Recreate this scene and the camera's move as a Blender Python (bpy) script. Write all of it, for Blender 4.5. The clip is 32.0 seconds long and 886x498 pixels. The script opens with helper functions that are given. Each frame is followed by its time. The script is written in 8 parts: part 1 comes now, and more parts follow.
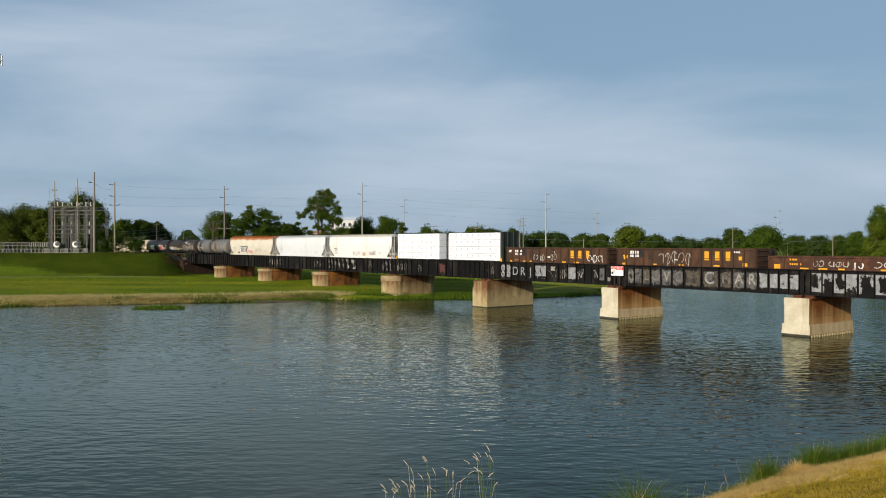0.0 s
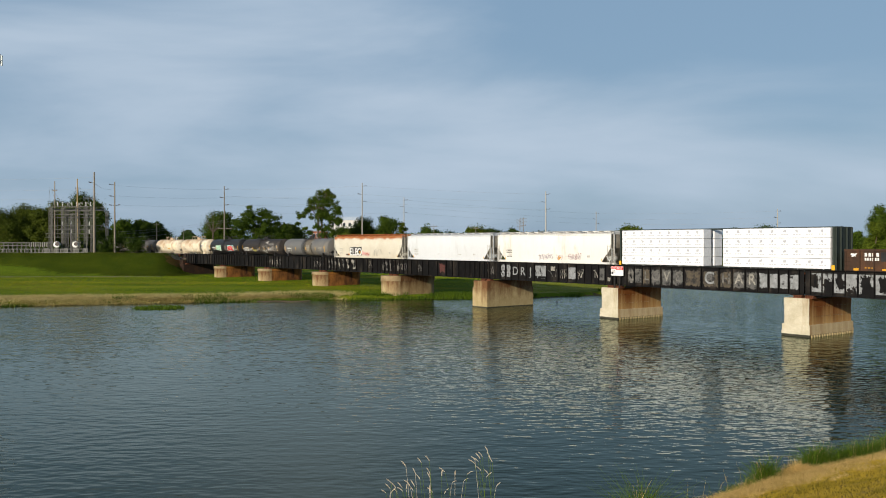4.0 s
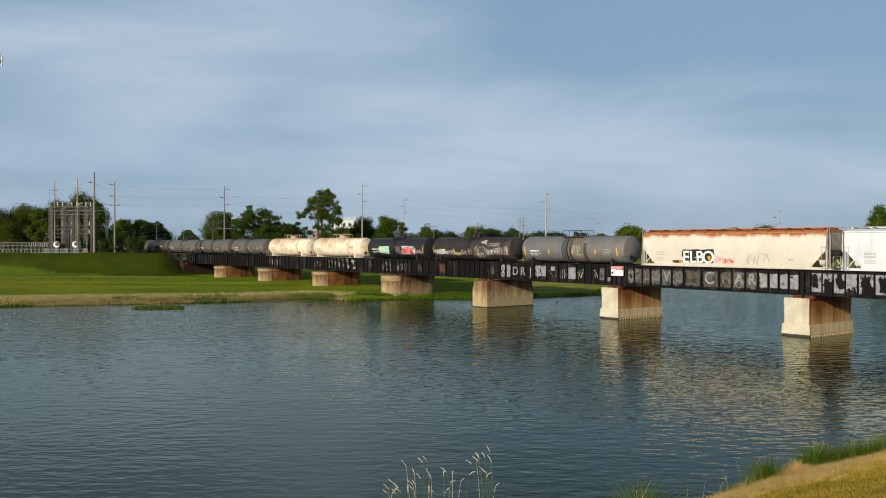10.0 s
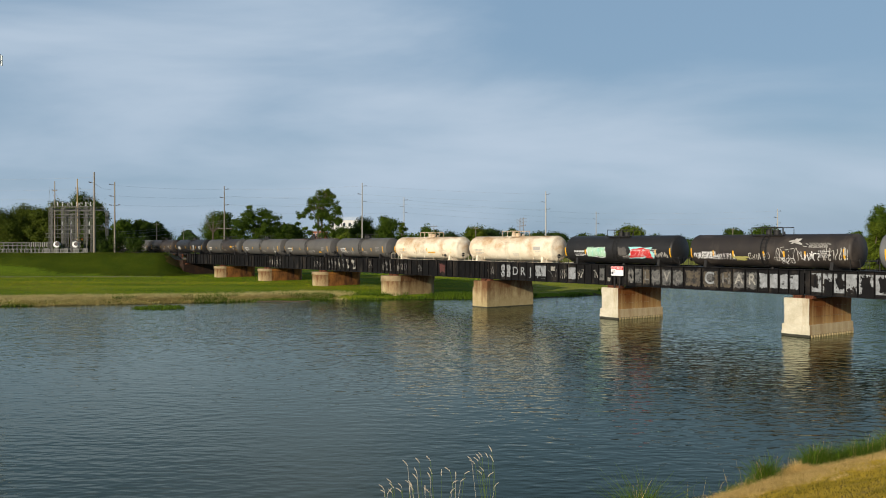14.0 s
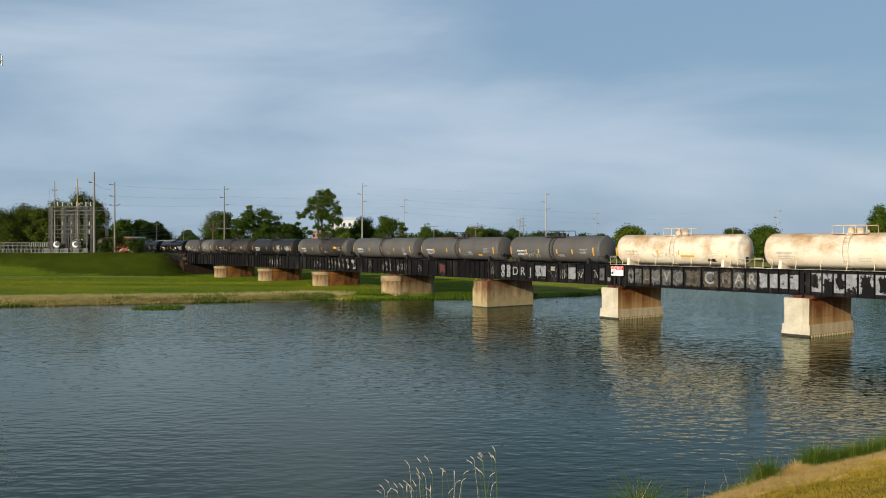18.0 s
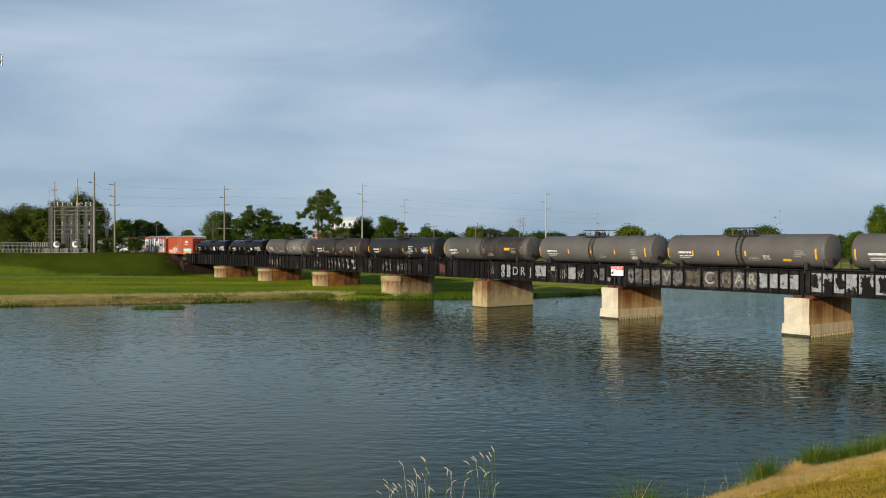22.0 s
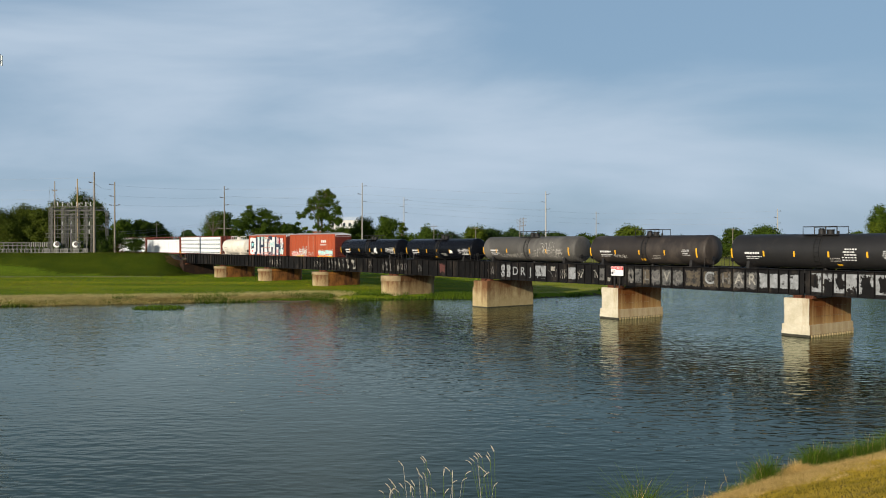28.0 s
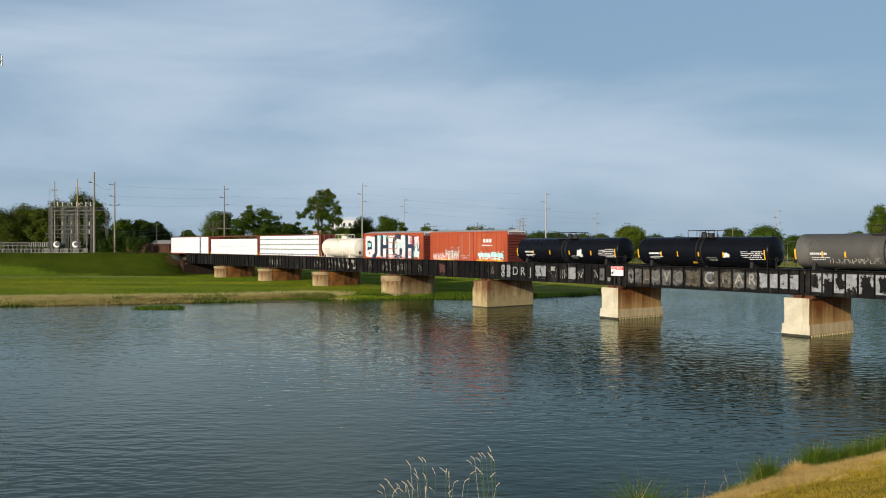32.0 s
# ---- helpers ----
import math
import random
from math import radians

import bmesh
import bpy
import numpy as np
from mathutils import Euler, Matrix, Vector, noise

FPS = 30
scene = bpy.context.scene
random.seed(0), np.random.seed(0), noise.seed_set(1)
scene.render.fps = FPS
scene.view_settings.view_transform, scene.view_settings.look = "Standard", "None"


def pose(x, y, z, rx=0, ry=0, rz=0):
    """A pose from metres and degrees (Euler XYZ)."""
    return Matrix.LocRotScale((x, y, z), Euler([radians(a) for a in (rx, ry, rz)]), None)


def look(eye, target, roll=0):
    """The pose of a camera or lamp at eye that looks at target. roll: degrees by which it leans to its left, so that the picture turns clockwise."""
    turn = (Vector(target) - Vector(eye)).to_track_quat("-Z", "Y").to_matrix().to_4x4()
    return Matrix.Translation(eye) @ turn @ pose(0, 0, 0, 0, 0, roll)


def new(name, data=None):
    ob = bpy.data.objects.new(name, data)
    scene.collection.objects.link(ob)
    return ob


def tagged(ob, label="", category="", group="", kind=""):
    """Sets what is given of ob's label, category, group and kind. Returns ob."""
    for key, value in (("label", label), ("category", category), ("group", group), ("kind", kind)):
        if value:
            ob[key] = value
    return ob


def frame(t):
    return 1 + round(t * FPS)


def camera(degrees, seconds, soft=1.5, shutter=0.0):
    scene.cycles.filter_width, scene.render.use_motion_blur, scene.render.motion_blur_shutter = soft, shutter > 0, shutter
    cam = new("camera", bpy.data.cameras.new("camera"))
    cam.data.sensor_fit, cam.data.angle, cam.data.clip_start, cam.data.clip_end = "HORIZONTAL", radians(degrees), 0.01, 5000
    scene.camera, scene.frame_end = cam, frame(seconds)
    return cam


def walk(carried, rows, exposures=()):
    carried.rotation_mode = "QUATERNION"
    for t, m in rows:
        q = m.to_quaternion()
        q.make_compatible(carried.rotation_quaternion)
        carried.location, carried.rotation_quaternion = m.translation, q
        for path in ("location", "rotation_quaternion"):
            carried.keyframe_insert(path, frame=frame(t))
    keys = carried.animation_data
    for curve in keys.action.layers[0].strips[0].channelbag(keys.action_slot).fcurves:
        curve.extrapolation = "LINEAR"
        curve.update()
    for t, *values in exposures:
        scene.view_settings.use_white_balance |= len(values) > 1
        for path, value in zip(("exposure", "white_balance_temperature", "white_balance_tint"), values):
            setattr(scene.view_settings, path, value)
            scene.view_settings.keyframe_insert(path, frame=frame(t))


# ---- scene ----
# The world: x to the right of the view, y ahead of it, z up from the river's surface.
EYE = 8.03
cam = camera(55.2, 32.0, soft=1.0)
stand = pose(0, 0, EYE, 90 - 0.382, 0, 0)
walk(cam, [(0, stand), (32, stand)], exposures=[(0, -0.04), (10, -0.03), (24, 0.03), (32, 0.04)])

# ---- light ----
SUN_TURN = 234.5     # compass-like turn of the sun from +x, anticlockwise, degrees
SUN_UP = 15.0


def make_light():
    world = bpy.data.worlds.new("sky")
    scene.world = world
    world.use_nodes = True
    n, l = world.node_tree.nodes, world.node_tree.links
    n.clear()
    out, bg = n.new("ShaderNodeOutputWorld"), n.new("ShaderNodeBackground")
    sky = n.new("ShaderNodeTexSky")
    sky.sky_type, sky.sun_disc = "NISHITA", False
    sky.sun_elevation, sky.sun_rotation = radians(SUN_UP), radians(90 - SUN_TURN)
    sky.air_density, sky.dust_density, sky.ozone_density = 1.0, 1.2, 1.5
    co, flat = n.new("ShaderNodeTexCoord"), n.new("ShaderNodeMapping")
    flat.inputs["Scale"].default_value = (1.0, 1.3, 4.2)
    flat.inputs["Rotation"].default_value = (0, radians(-14), radians(20))
    l.new(co.outputs["Generated"], flat.inputs["Vector"])
    puff, veil = n.new("ShaderNodeTexNoise"), n.new("ShaderNodeTexNoise")
    puff.inputs["Scale"].default_value, puff.inputs["Detail"].default_value = 1.7, 6
    puff.inputs["Roughness"].default_value, puff.inputs["Distortion"].default_value = 0.52, 0.3
    veil.inputs["Scale"].default_value, veil.inputs["Detail"].default_value = 0.9, 3
    l.new(flat.outputs[0], puff.inputs["Vector"]), l.new(flat.outputs[0], veil.inputs["Vector"])
    both = n.new("ShaderNodeMath")
    both.operation = "MULTIPLY_ADD"
    both.inputs[1].default_value = 0.6
    l.new(veil.outputs["Fac"], both.inputs[0]), l.new(puff.outputs["Fac"], both.inputs[2])
    ramp = n.new("ShaderNodeValToRGB")
    ramp.color_ramp.interpolation = "EASE"
    ramp.color_ramp.elements[0].position, ramp.color_ramp.elements[0].color = 0.5, (0, 0, 0, 1)
    ramp.color_ramp.elements[1].position, ramp.color_ramp.elements[1].color = 0.95, (1, 1, 1, 1)
    sep, fade = n.new("ShaderNodeSeparateXYZ"), n.new("ShaderNodeMath")
    l.new(co.outputs["Generated"], sep.inputs[0])

    def spread(axis, lo, hi, at_lo, at_hi):
        r = n.new("ShaderNodeMapRange")
        r.inputs[1].default_value, r.inputs[2].default_value, r.inputs[3].default_value, r.inputs[4].default_value = lo, hi, at_lo, at_hi
        l.new(sep.outputs[axis], r.inputs[0])
        return r.outputs[0]

    # high up it thins out to the right, low over the horizon to the left
    blend = n.new("ShaderNodeMix")
    l.new(spread(2, 0.06, 0.18, 0.0, 1.0), blend.inputs[0])
    l.new(spread(0, -0.5, 0.25, -0.1, -0.02), blend.inputs[2]), l.new(spread(0, -0.1, 0.42, 0.17, -0.32), blend.inputs[3])
    l.new(blend.outputs[0], fade.inputs[0]), l.new(both.outputs[0], fade.inputs[1])
    rise = n.new("ShaderNodeMath")
    rise.operation, rise.inputs[1].default_value = "MULTIPLY_ADD", -0.7
    l.new(sep.outputs[2], rise.inputs[0]), l.new(fade.outputs[0], rise.inputs[2])
    l.new(rise.outputs[0], ramp.inputs[0])
    # a thin veil of high cloud evens the sky's brightness out
    even = n.new("ShaderNodeMix")
    even.data_type = "RGBA"
    high = n.new("ShaderNodeMapRange")      # the veil thins out overhead
    high.inputs[1].default_value, high.inputs[2].default_value = 0.28, 0.42
    high.inputs[3].default_value, high.inputs[4].default_value = 0.8, 0.1
    l.new(sep.outputs[2], high.inputs[0]), l.new(high.outputs[0], even.inputs["Factor"])
    even.inputs[7].default_value = SKY_VEIL
    l.new(sky.outputs[0], even.inputs[6])
    mix = n.new("ShaderNodeMix")
    mix.data_type = "RGBA"
    mix.inputs[7].default_value = SKY_CLOUD
    l.new(ramp.outputs[0], mix.inputs["Factor"]), l.new(even.outputs[2], mix.inputs[6])
    bg.inputs["Strength"].default_value = 0.1
    l.new(mix.outputs[2], bg.inputs["Color"]), l.new(bg.outputs[0], out.inputs["Surface"])
    lamp = bpy.data.lights.new("sun", "SUN")
    lamp.energy, lamp.angle, lamp.color = 5.0, radians(0.6), (1.0, 0.9, 0.75)
    a, e = radians(SUN_TURN), radians(SUN_UP)
    way = Vector((math.cos(a) * math.cos(e), math.sin(a) * math.cos(e), math.sin(e)))
    new("sun", lamp).matrix_basis = look(way * 300, (0, 0, 0))


SKY_VEIL = (2.45, 3.82, 5.45, 1)
SKY_CLOUD = (4.9, 5.95, 7.2, 1)
make_light()


# ---- materials ----
def mat(name, a, b=None, scale=1.0, rough=0.7, metal=0.0, bump=0.2, fine=12.0, stretch=(1, 1, 1), c=None, c_at=0.6, c_scale=0.3,
        c_stretch=(1, 1, 1), c_soft=0.12, per=0.0, coat=0.0, space="Object", shine=0.28, run=None):
    """A surface of two mottled colours, with an optional third in patches, fine relief, and a spread of tone from piece to piece."""
    m = bpy.data.materials.new(name)
    m.use_nodes = True
    n, l = m.node_tree.nodes, m.node_tree.links
    p = n["Principled BSDF"]
    co = n.new("ShaderNodeTexCoord")

    def tex(sc, st, detail=5.0, rough_=0.6):
        mp, t = n.new("ShaderNodeMapping"), n.new("ShaderNodeTexNoise")
        mp.inputs["Scale"].default_value = st
        t.inputs["Scale"].default_value, t.inputs["Detail"].default_value, t.inputs["Roughness"].default_value = sc, detail, rough_
        l.new(co.outputs[space], mp.inputs["Vector"]), l.new(mp.outputs[0], t.inputs["Vector"])
        return t.outputs["Fac"]

    def ramp(fac, lo, hi):
        r = n.new("ShaderNodeMapRange")
        r.inputs[1].default_value, r.inputs[2].default_value = lo, hi
        l.new(fac, r.inputs[0])
        return r.outputs[0]

    def mix(fac, one, two):
        x = n.new("ShaderNodeMix")
        x.data_type = "RGBA"
        l.new(fac, x.inputs["Factor"])
        for sock, v in ((x.inputs[6], one), (x.inputs[7], two)):
            if isinstance(v, tuple):
                sock.default_value = (*v, 1)
            else:
                l.new(v, sock)
        return x.outputs[2]

    b = b or tuple(0.72 * v for v in a)
    col = mix(ramp(tex(scale, stretch), 0.32, 0.68), a, b)
    if c:
        spots = tex(c_scale, c_stretch, 6.0, 0.65)
        if run:
            # stains that start at a height and run down, thinning out
            sep, fall, both = n.new("ShaderNodeSeparateXYZ"), n.new("ShaderNodeMath"), n.new("ShaderNodeMath")
            l.new(co.outputs[space], sep.inputs[0])
            fall.operation, fall.inputs[1].default_value, fall.inputs[2].default_value = "MULTIPLY_ADD", run[1], -run[0] * run[1]
            both.operation = "ADD"
            l.new(sep.outputs[2], fall.inputs[0]), l.new(fall.outputs[0], both.inputs[0]), l.new(spots, both.inputs[1])
            spots = both.outputs[0]
        col = mix(ramp(spots, c_at - c_soft, c_at + c_soft), col, c)
    grain = tex(fine, (1, 1, 1), 4.0, 0.7)
    hsv = n.new("ShaderNodeHueSaturation")
    l.new(col, hsv.inputs["Color"])
    tone = ramp(grain, 0.2, 0.8)
    mul = n.new("ShaderNodeMath")
    mul.operation, mul.inputs[1].default_value, mul.inputs[2].default_value = "MULTIPLY_ADD", 0.3, 0.85
    l.new(tone, mul.inputs[0])
    value = mul.outputs[0]
    if per:
        info = n.new("ShaderNodeObjectInfo")
        spread = n.new("ShaderNodeMath")
        spread.operation, spread.inputs[1].default_value, spread.inputs[2].default_value = "MULTIPLY_ADD", per, 1 - per / 2
        l.new(info.outputs["Random"], spread.inputs[0])
        both = n.new("ShaderNodeMath")
        both.operation = "MULTIPLY"
        l.new(spread.outputs[0], both.inputs[0]), l.new(value, both.inputs[1])
        value = both.outputs[0]
    l.new(value, hsv.inputs["Value"])
    l.new(hsv.outputs[0], p.inputs["Base Color"])
    rr = n.new("ShaderNodeMath")
    rr.operation, rr.inputs[1].default_value, rr.inputs[2].default_value = "MULTIPLY_ADD", 0.22, rough - 0.11
    l.new(grain, rr.inputs[0]), l.new(rr.outputs[0], p.inputs["Roughness"])
    p.inputs["Metallic"].default_value = metal
    p.inputs["Coat Weight"].default_value = coat
    p.inputs["Specular IOR Level"].default_value = shine
    if bump:
        bp = n.new("ShaderNodeBump")
        bp.inputs["Strength"].default_value, bp.inputs["Distance"].default_value = bump, 0.03
        l.new(grain, bp.inputs["Height"]), l.new(bp.outputs[0], p.inputs["Normal"])
    return m


def leafy(name, a, b, shine=0.5, through_=0.3, patch=0.35):
    """Leaves or blades: tone spread from piece to piece, some light passing through."""
    m = bpy.data.materials.new(name)
    m.use_nodes = True
    n, l = m.node_tree.nodes, m.node_tree.links
    p, out = n["Principled BSDF"], n["Material Output"]
    geo, co, t = n.new("ShaderNodeNewGeometry"), n.new("ShaderNodeTexCoord"), n.new("ShaderNodeTexNoise")
    t.inputs["Scale"].default_value, t.inputs["Detail"].default_value = patch, 4
    l.new(co.outputs["Object"], t.inputs["Vector"])
    half = n.new("ShaderNodeMath")
    half.operation, half.inputs[1].default_value = "MULTIPLY_ADD", 0.55
    l.new(geo.outputs["Random Per Island"], half.inputs[0])
    sub = n.new("ShaderNodeMath")
    sub.operation, sub.inputs[1].default_value, sub.inputs[2].default_value = "MULTIPLY_ADD", 1.2, -0.35
    l.new(t.outputs["Fac"], sub.inputs[0]), l.new(sub.outputs[0], half.inputs[2])
    x = n.new("ShaderNodeMix")
    x.data_type, x.inputs[6].default_value, x.inputs[7].default_value = "RGBA", (*a, 1), (*b, 1)
    x.clamp_factor = True
    l.new(half.outputs[0], x.inputs["Factor"])
    l.new(x.outputs[2], p.inputs["Base Color"])
    p.inputs["Roughness"].default_value = shine
    p.inputs["Specular IOR Level"].default_value = 0.06
    tr, mx = n.new("ShaderNodeBsdfTranslucent"), n.new("ShaderNodeMixShader")
    l.new(x.outputs[2], tr.inputs["Color"])
    mx.inputs[0].default_value = through_
    l.new(p.outputs[0], mx.inputs[1]), l.new(tr.outputs[0], mx.inputs[2]), l.new(mx.outputs[0], out.inputs["Surface"])
    return m


def water_mat():
    m = bpy.data.materials.new("river_water")
    m.use_nodes = True
    n, l = m.node_tree.nodes, m.node_tree.links
    n.remove(n["Principled BSDF"])
    body, gloss, rim, both = n.new("ShaderNodeBsdfDiffuse"), n.new("ShaderNodeBsdfGlossy"), n.new("ShaderNodeFresnel"), n.new("ShaderNodeMixShader")
    body.inputs["Color"].default_value = (0.012, 0.020, 0.008, 1)
    gloss.inputs["Color"].default_value, gloss.inputs["Roughness"].default_value = (0.87, 0.915, 0.82, 1), 0.05
    rim.inputs["IOR"].default_value = 1.38
    l.new(rim.outputs[0], both.inputs[0]), l.new(body.outputs[0], both.inputs[1]), l.new(gloss.outputs[0], both.inputs[2])
    l.new(both.outputs[0], n["Material Output"].inputs["Surface"])
    co = n.new("ShaderNodeTexCoord")

    def math_(kind, one, two=None, three=None):
        k = n.new("ShaderNodeMath")
        k.operation = kind
        for sock, v in zip(k.inputs, (one, two, three)):
            if v is None:
                continue
            if isinstance(v, (int, float)):
                sock.default_value = v
            else:
                l.new(v, sock)
        return k.outputs[0]

    def height(dx, dy):
        """The water's height a little way off, as the sum of three trains of ripples."""
        total = 0.0
        for sc, st, amount, turn, fine in RIPPLES:
            by, mp, t = n.new("ShaderNodeVectorMath"), n.new("ShaderNodeMapping"), n.new("ShaderNodeTexNoise")
            by.inputs[1].default_value = (dx, dy, 0)
            mp.inputs["Scale"].default_value, mp.inputs["Rotation"].default_value = st, (0, 0, radians(turn))
            t.inputs["Scale"].default_value, t.inputs["Detail"].default_value = sc, fine
            l.new(co.outputs["Object"], by.inputs[0]), l.new(by.outputs[0], mp.inputs["Vector"]), l.new(mp.outputs[0], t.inputs["Vector"])
            total = math_("MULTIPLY_ADD", t.outputs["Fac"], amount, total)
        return total

    # calm and wind-ruffled patches
    patch, lift = n.new("ShaderNodeTexNoise"), n.new("ShaderNodeMapRange")
    patch.inputs["Scale"].default_value, patch.inputs["Detail"].default_value = 0.035, 3
    l.new(co.outputs["Object"], patch.inputs["Vector"])
    lift.inputs[1].default_value, lift.inputs[2].default_value = 0.35, 0.65
    lift.inputs[3].default_value, lift.inputs[4].default_value = CALM, RUFFLED
    side = n.new("ShaderNodeSeparateXYZ")      # windier towards the open channel, calm under the near bank
    l.new(co.outputs["Object"], side.inputs[0])
    l.new(math_("MULTIPLY_ADD", side.outputs[0], 0.004, patch.outputs["Fac"]), lift.inputs[0])
    lee = n.new("ShaderNodeMapRange")
    lee.interpolation_type = "SMOOTHSTEP"
    lee.inputs[1].default_value, lee.inputs[2].default_value = 22.0, 85.0
    lee.inputs[3].default_value, lee.inputs[4].default_value = 0.7, 1.5
    l.new(side.outputs[1], lee.inputs[0])
    wind = math_("MULTIPLY", lee.outputs[0], lift.outputs[0])
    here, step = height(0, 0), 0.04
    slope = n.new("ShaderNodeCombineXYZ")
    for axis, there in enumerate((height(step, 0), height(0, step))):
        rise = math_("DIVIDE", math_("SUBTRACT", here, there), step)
        l.new(math_("MULTIPLY_ADD", rise, wind, NORMAL_TILT if axis else 0.0), slope.inputs[axis])
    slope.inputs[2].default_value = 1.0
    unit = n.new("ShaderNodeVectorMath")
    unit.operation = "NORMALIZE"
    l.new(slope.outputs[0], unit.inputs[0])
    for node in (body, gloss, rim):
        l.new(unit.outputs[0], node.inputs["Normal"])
    return m


# scale, stretch, height, turn and detail of each train of ripples
RIPPLES = ((0.4, (0.6, 1.0, 1), 0.05, 18, 1), (1.9, (0.5, 1.0, 1), 0.045, -10, 0.6), (4.2, (0.55, 1.0, 1), 0.022, 12, 0.5))
CALM, RUFFLED = 0.7, 1.15
NORMAL_TILT = -0.017      # added tilt of every normal towards the viewpoint, to shift the reflections


def glaze(name, colour, rough=0.1):
    m = bpy.data.materials.new(name)
    m.use_nodes = True
    p = m.node_tree.nodes["Principled BSDF"]
    p.inputs["Base Color"].default_value, p.inputs["Roughness"].default_value = (*colour, 1), rough
    return m


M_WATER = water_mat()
M_GRASS = mat("meadow_grass", (0.05, 0.10, 0.006), (0.15, 0.205, 0.012), 0.1, 0.9, bump=1.0, fine=3.0, stretch=(0.3, 1, 1), c=(0.30, 0.25, 0.02), c_at=0.6, c_scale=0.09, c_stretch=(0.25, 1, 1), shine=0.04)
M_LEVEE = mat("levee_grass", (0.032, 0.054, 0.004), (0.058, 0.08, 0.006), 0.25, 0.9, bump=1.0, fine=3.0, c=(0.16, 0.12, 0.03), c_at=0.7, c_scale=0.08, c_stretch=(0.4, 1, 1), shine=0.04)
# paler yellow-green than the rest, for the meadow's right-hand part
M_PALEGRASS = mat("pale_meadow_grass", (0.17, 0.19, 0.025), (0.33, 0.30, 0.07), 0.2, 0.9, bump=1.0, fine=3.0, stretch=(0.3, 1, 1), c=(0.10, 0.14, 0.014), c_at=0.6, c_scale=0.12, shine=0.04)
# lighter green that paints in extra sun on the levee's lower face
M_LIT_SLOPE = mat("bench_grass", (0.055, 0.098, 0.007), (0.105, 0.145, 0.011), 0.2, 0.9, bump=1.0, fine=3.0, stretch=(0.3, 1, 1), shine=0.04)
M_MUD = mat("bank_mud", (0.10, 0.085, 0.04), (0.06, 0.05, 0.025), 0.6, 0.9, bump=0.6, fine=5, shine=0.04)
M_DIRT = mat("bare_dirt", (0.20, 0.105, 0.04), (0.12, 0.065, 0.028), 0.8, 0.95, bump=0.8, fine=4, shine=0.04)
M_GRAVEL = mat("track_ballast", (0.3, 0.28, 0.25), (0.18, 0.17, 0.16), 5, 0.95, bump=1.0, fine=18)
M_PATH = mat("gravel_path", (0.27, 0.25, 0.15), (0.2, 0.19, 0.11), 0.5, 0.95, bump=0.4)
M_MOWN = mat("mown_slope", (0.20, 0.15, 0.03), (0.11, 0.105, 0.012), 0.5, 0.95, bump=1.0, fine=30, c=(0.44, 0.32, 0.15), c_at=0.6, c_scale=1.2, shine=0.04)
M_CONC = mat("pier_concrete", (0.57, 0.52, 0.40), (0.44, 0.39, 0.28), 0.9, 0.85, bump=0.5, fine=9, c=(0.27, 0.18, 0.09), c_at=0.66, c_scale=0.9, c_stretch=(1, 1, 0.12), c_soft=0.12, run=(1.9, 0.06))
M_CONC_DARK = mat("brown_stained_concrete", (0.40, 0.165, 0.036), (0.24, 0.088, 0.018), 0.8, 0.85, bump=0.5, fine=9, c=(0.045, 0.018, 0.008), c_at=0.52, c_scale=0.7, c_stretch=(1, 1, 0.3), c_soft=0.14)
M_CONC_OLD = mat("old_tan_concrete", (0.42, 0.335, 0.18), (0.29, 0.22, 0.105), 0.8, 0.85, bump=0.6, fine=8, c=(0.13, 0.06, 0.024), c_at=0.53, c_scale=0.75, c_stretch=(1, 1, 0.25), c_soft=0.15, run=(1.9, 0.13))
M_WET = mat("wet_waterline", (0.05, 0.045, 0.03), (0.03, 0.03, 0.02), 1.5, 0.5, bump=0.4, fine=8)
M_CONC_RUST = mat("rust_stained_concrete", (0.52, 0.36, 0.16), (0.42, 0.23, 0.07), 1.3, 0.85, bump=0.5, fine=9, stretch=(1, 1, 0.15), c=(0.16, 0.05, 0.008), c_at=0.455, c_scale=0.75, c_stretch=(1, 1, 0.06), c_soft=0.16, run=(1.9, 0.13))
M_CONC_SPLASH = mat("tan_streaked_concrete", (0.56, 0.45, 0.28), (0.46, 0.35, 0.19), 1.3, 0.85, bump=0.5, fine=9, stretch=(1, 1, 0.2), c=(0.26, 0.12, 0.04), c_at=0.6, c_scale=0.8, c_stretch=(1, 1, 0.08), c_soft=0.14)
M_CONC_BROWN = mat("brown_washed_concrete", (0.36, 0.27, 0.14), (0.25, 0.17, 0.08), 0.6, 0.85, bump=0.5, fine=9, c=(0.09, 0.04, 0.014), c_at=0.5, c_scale=0.5, c_stretch=(1, 1, 0.25), c_soft=0.14, run=(1.9, 0.12))
M_CONC_TAN = mat("weathered_tan_concrete", (0.34, 0.26, 0.15), (0.2, 0.14, 0.07), 0.8, 0.85, bump=0.5, fine=9)
# rust brown taken near black, painting in the shadow under the bridge end
M_CONC_SHADE = mat("shade_black_rust_concrete", (0.026, 0.013, 0.007), (0.018, 0.01, 0.006), 0.8, 0.85, bump=0.5, fine=9, c=(0.055, 0.024, 0.01), c_at=0.62, c_scale=0.6)
M_GIRDER = mat("weathered_black_paint", (0.0055, 0.0055, 0.006), (0.011, 0.0105, 0.0105), 1.3, 0.72, bump=0.25, fine=9, c=(0.04, 0.033, 0.027), c_at=0.64, c_scale=0.8, c_stretch=(1, 1, 0.4), per=0.6, shine=0.07)
M_RUST = mat("rusty_steel", (0.17, 0.055, 0.022), (0.09, 0.035, 0.02), 6, 0.9, bump=0.6, fine=20)
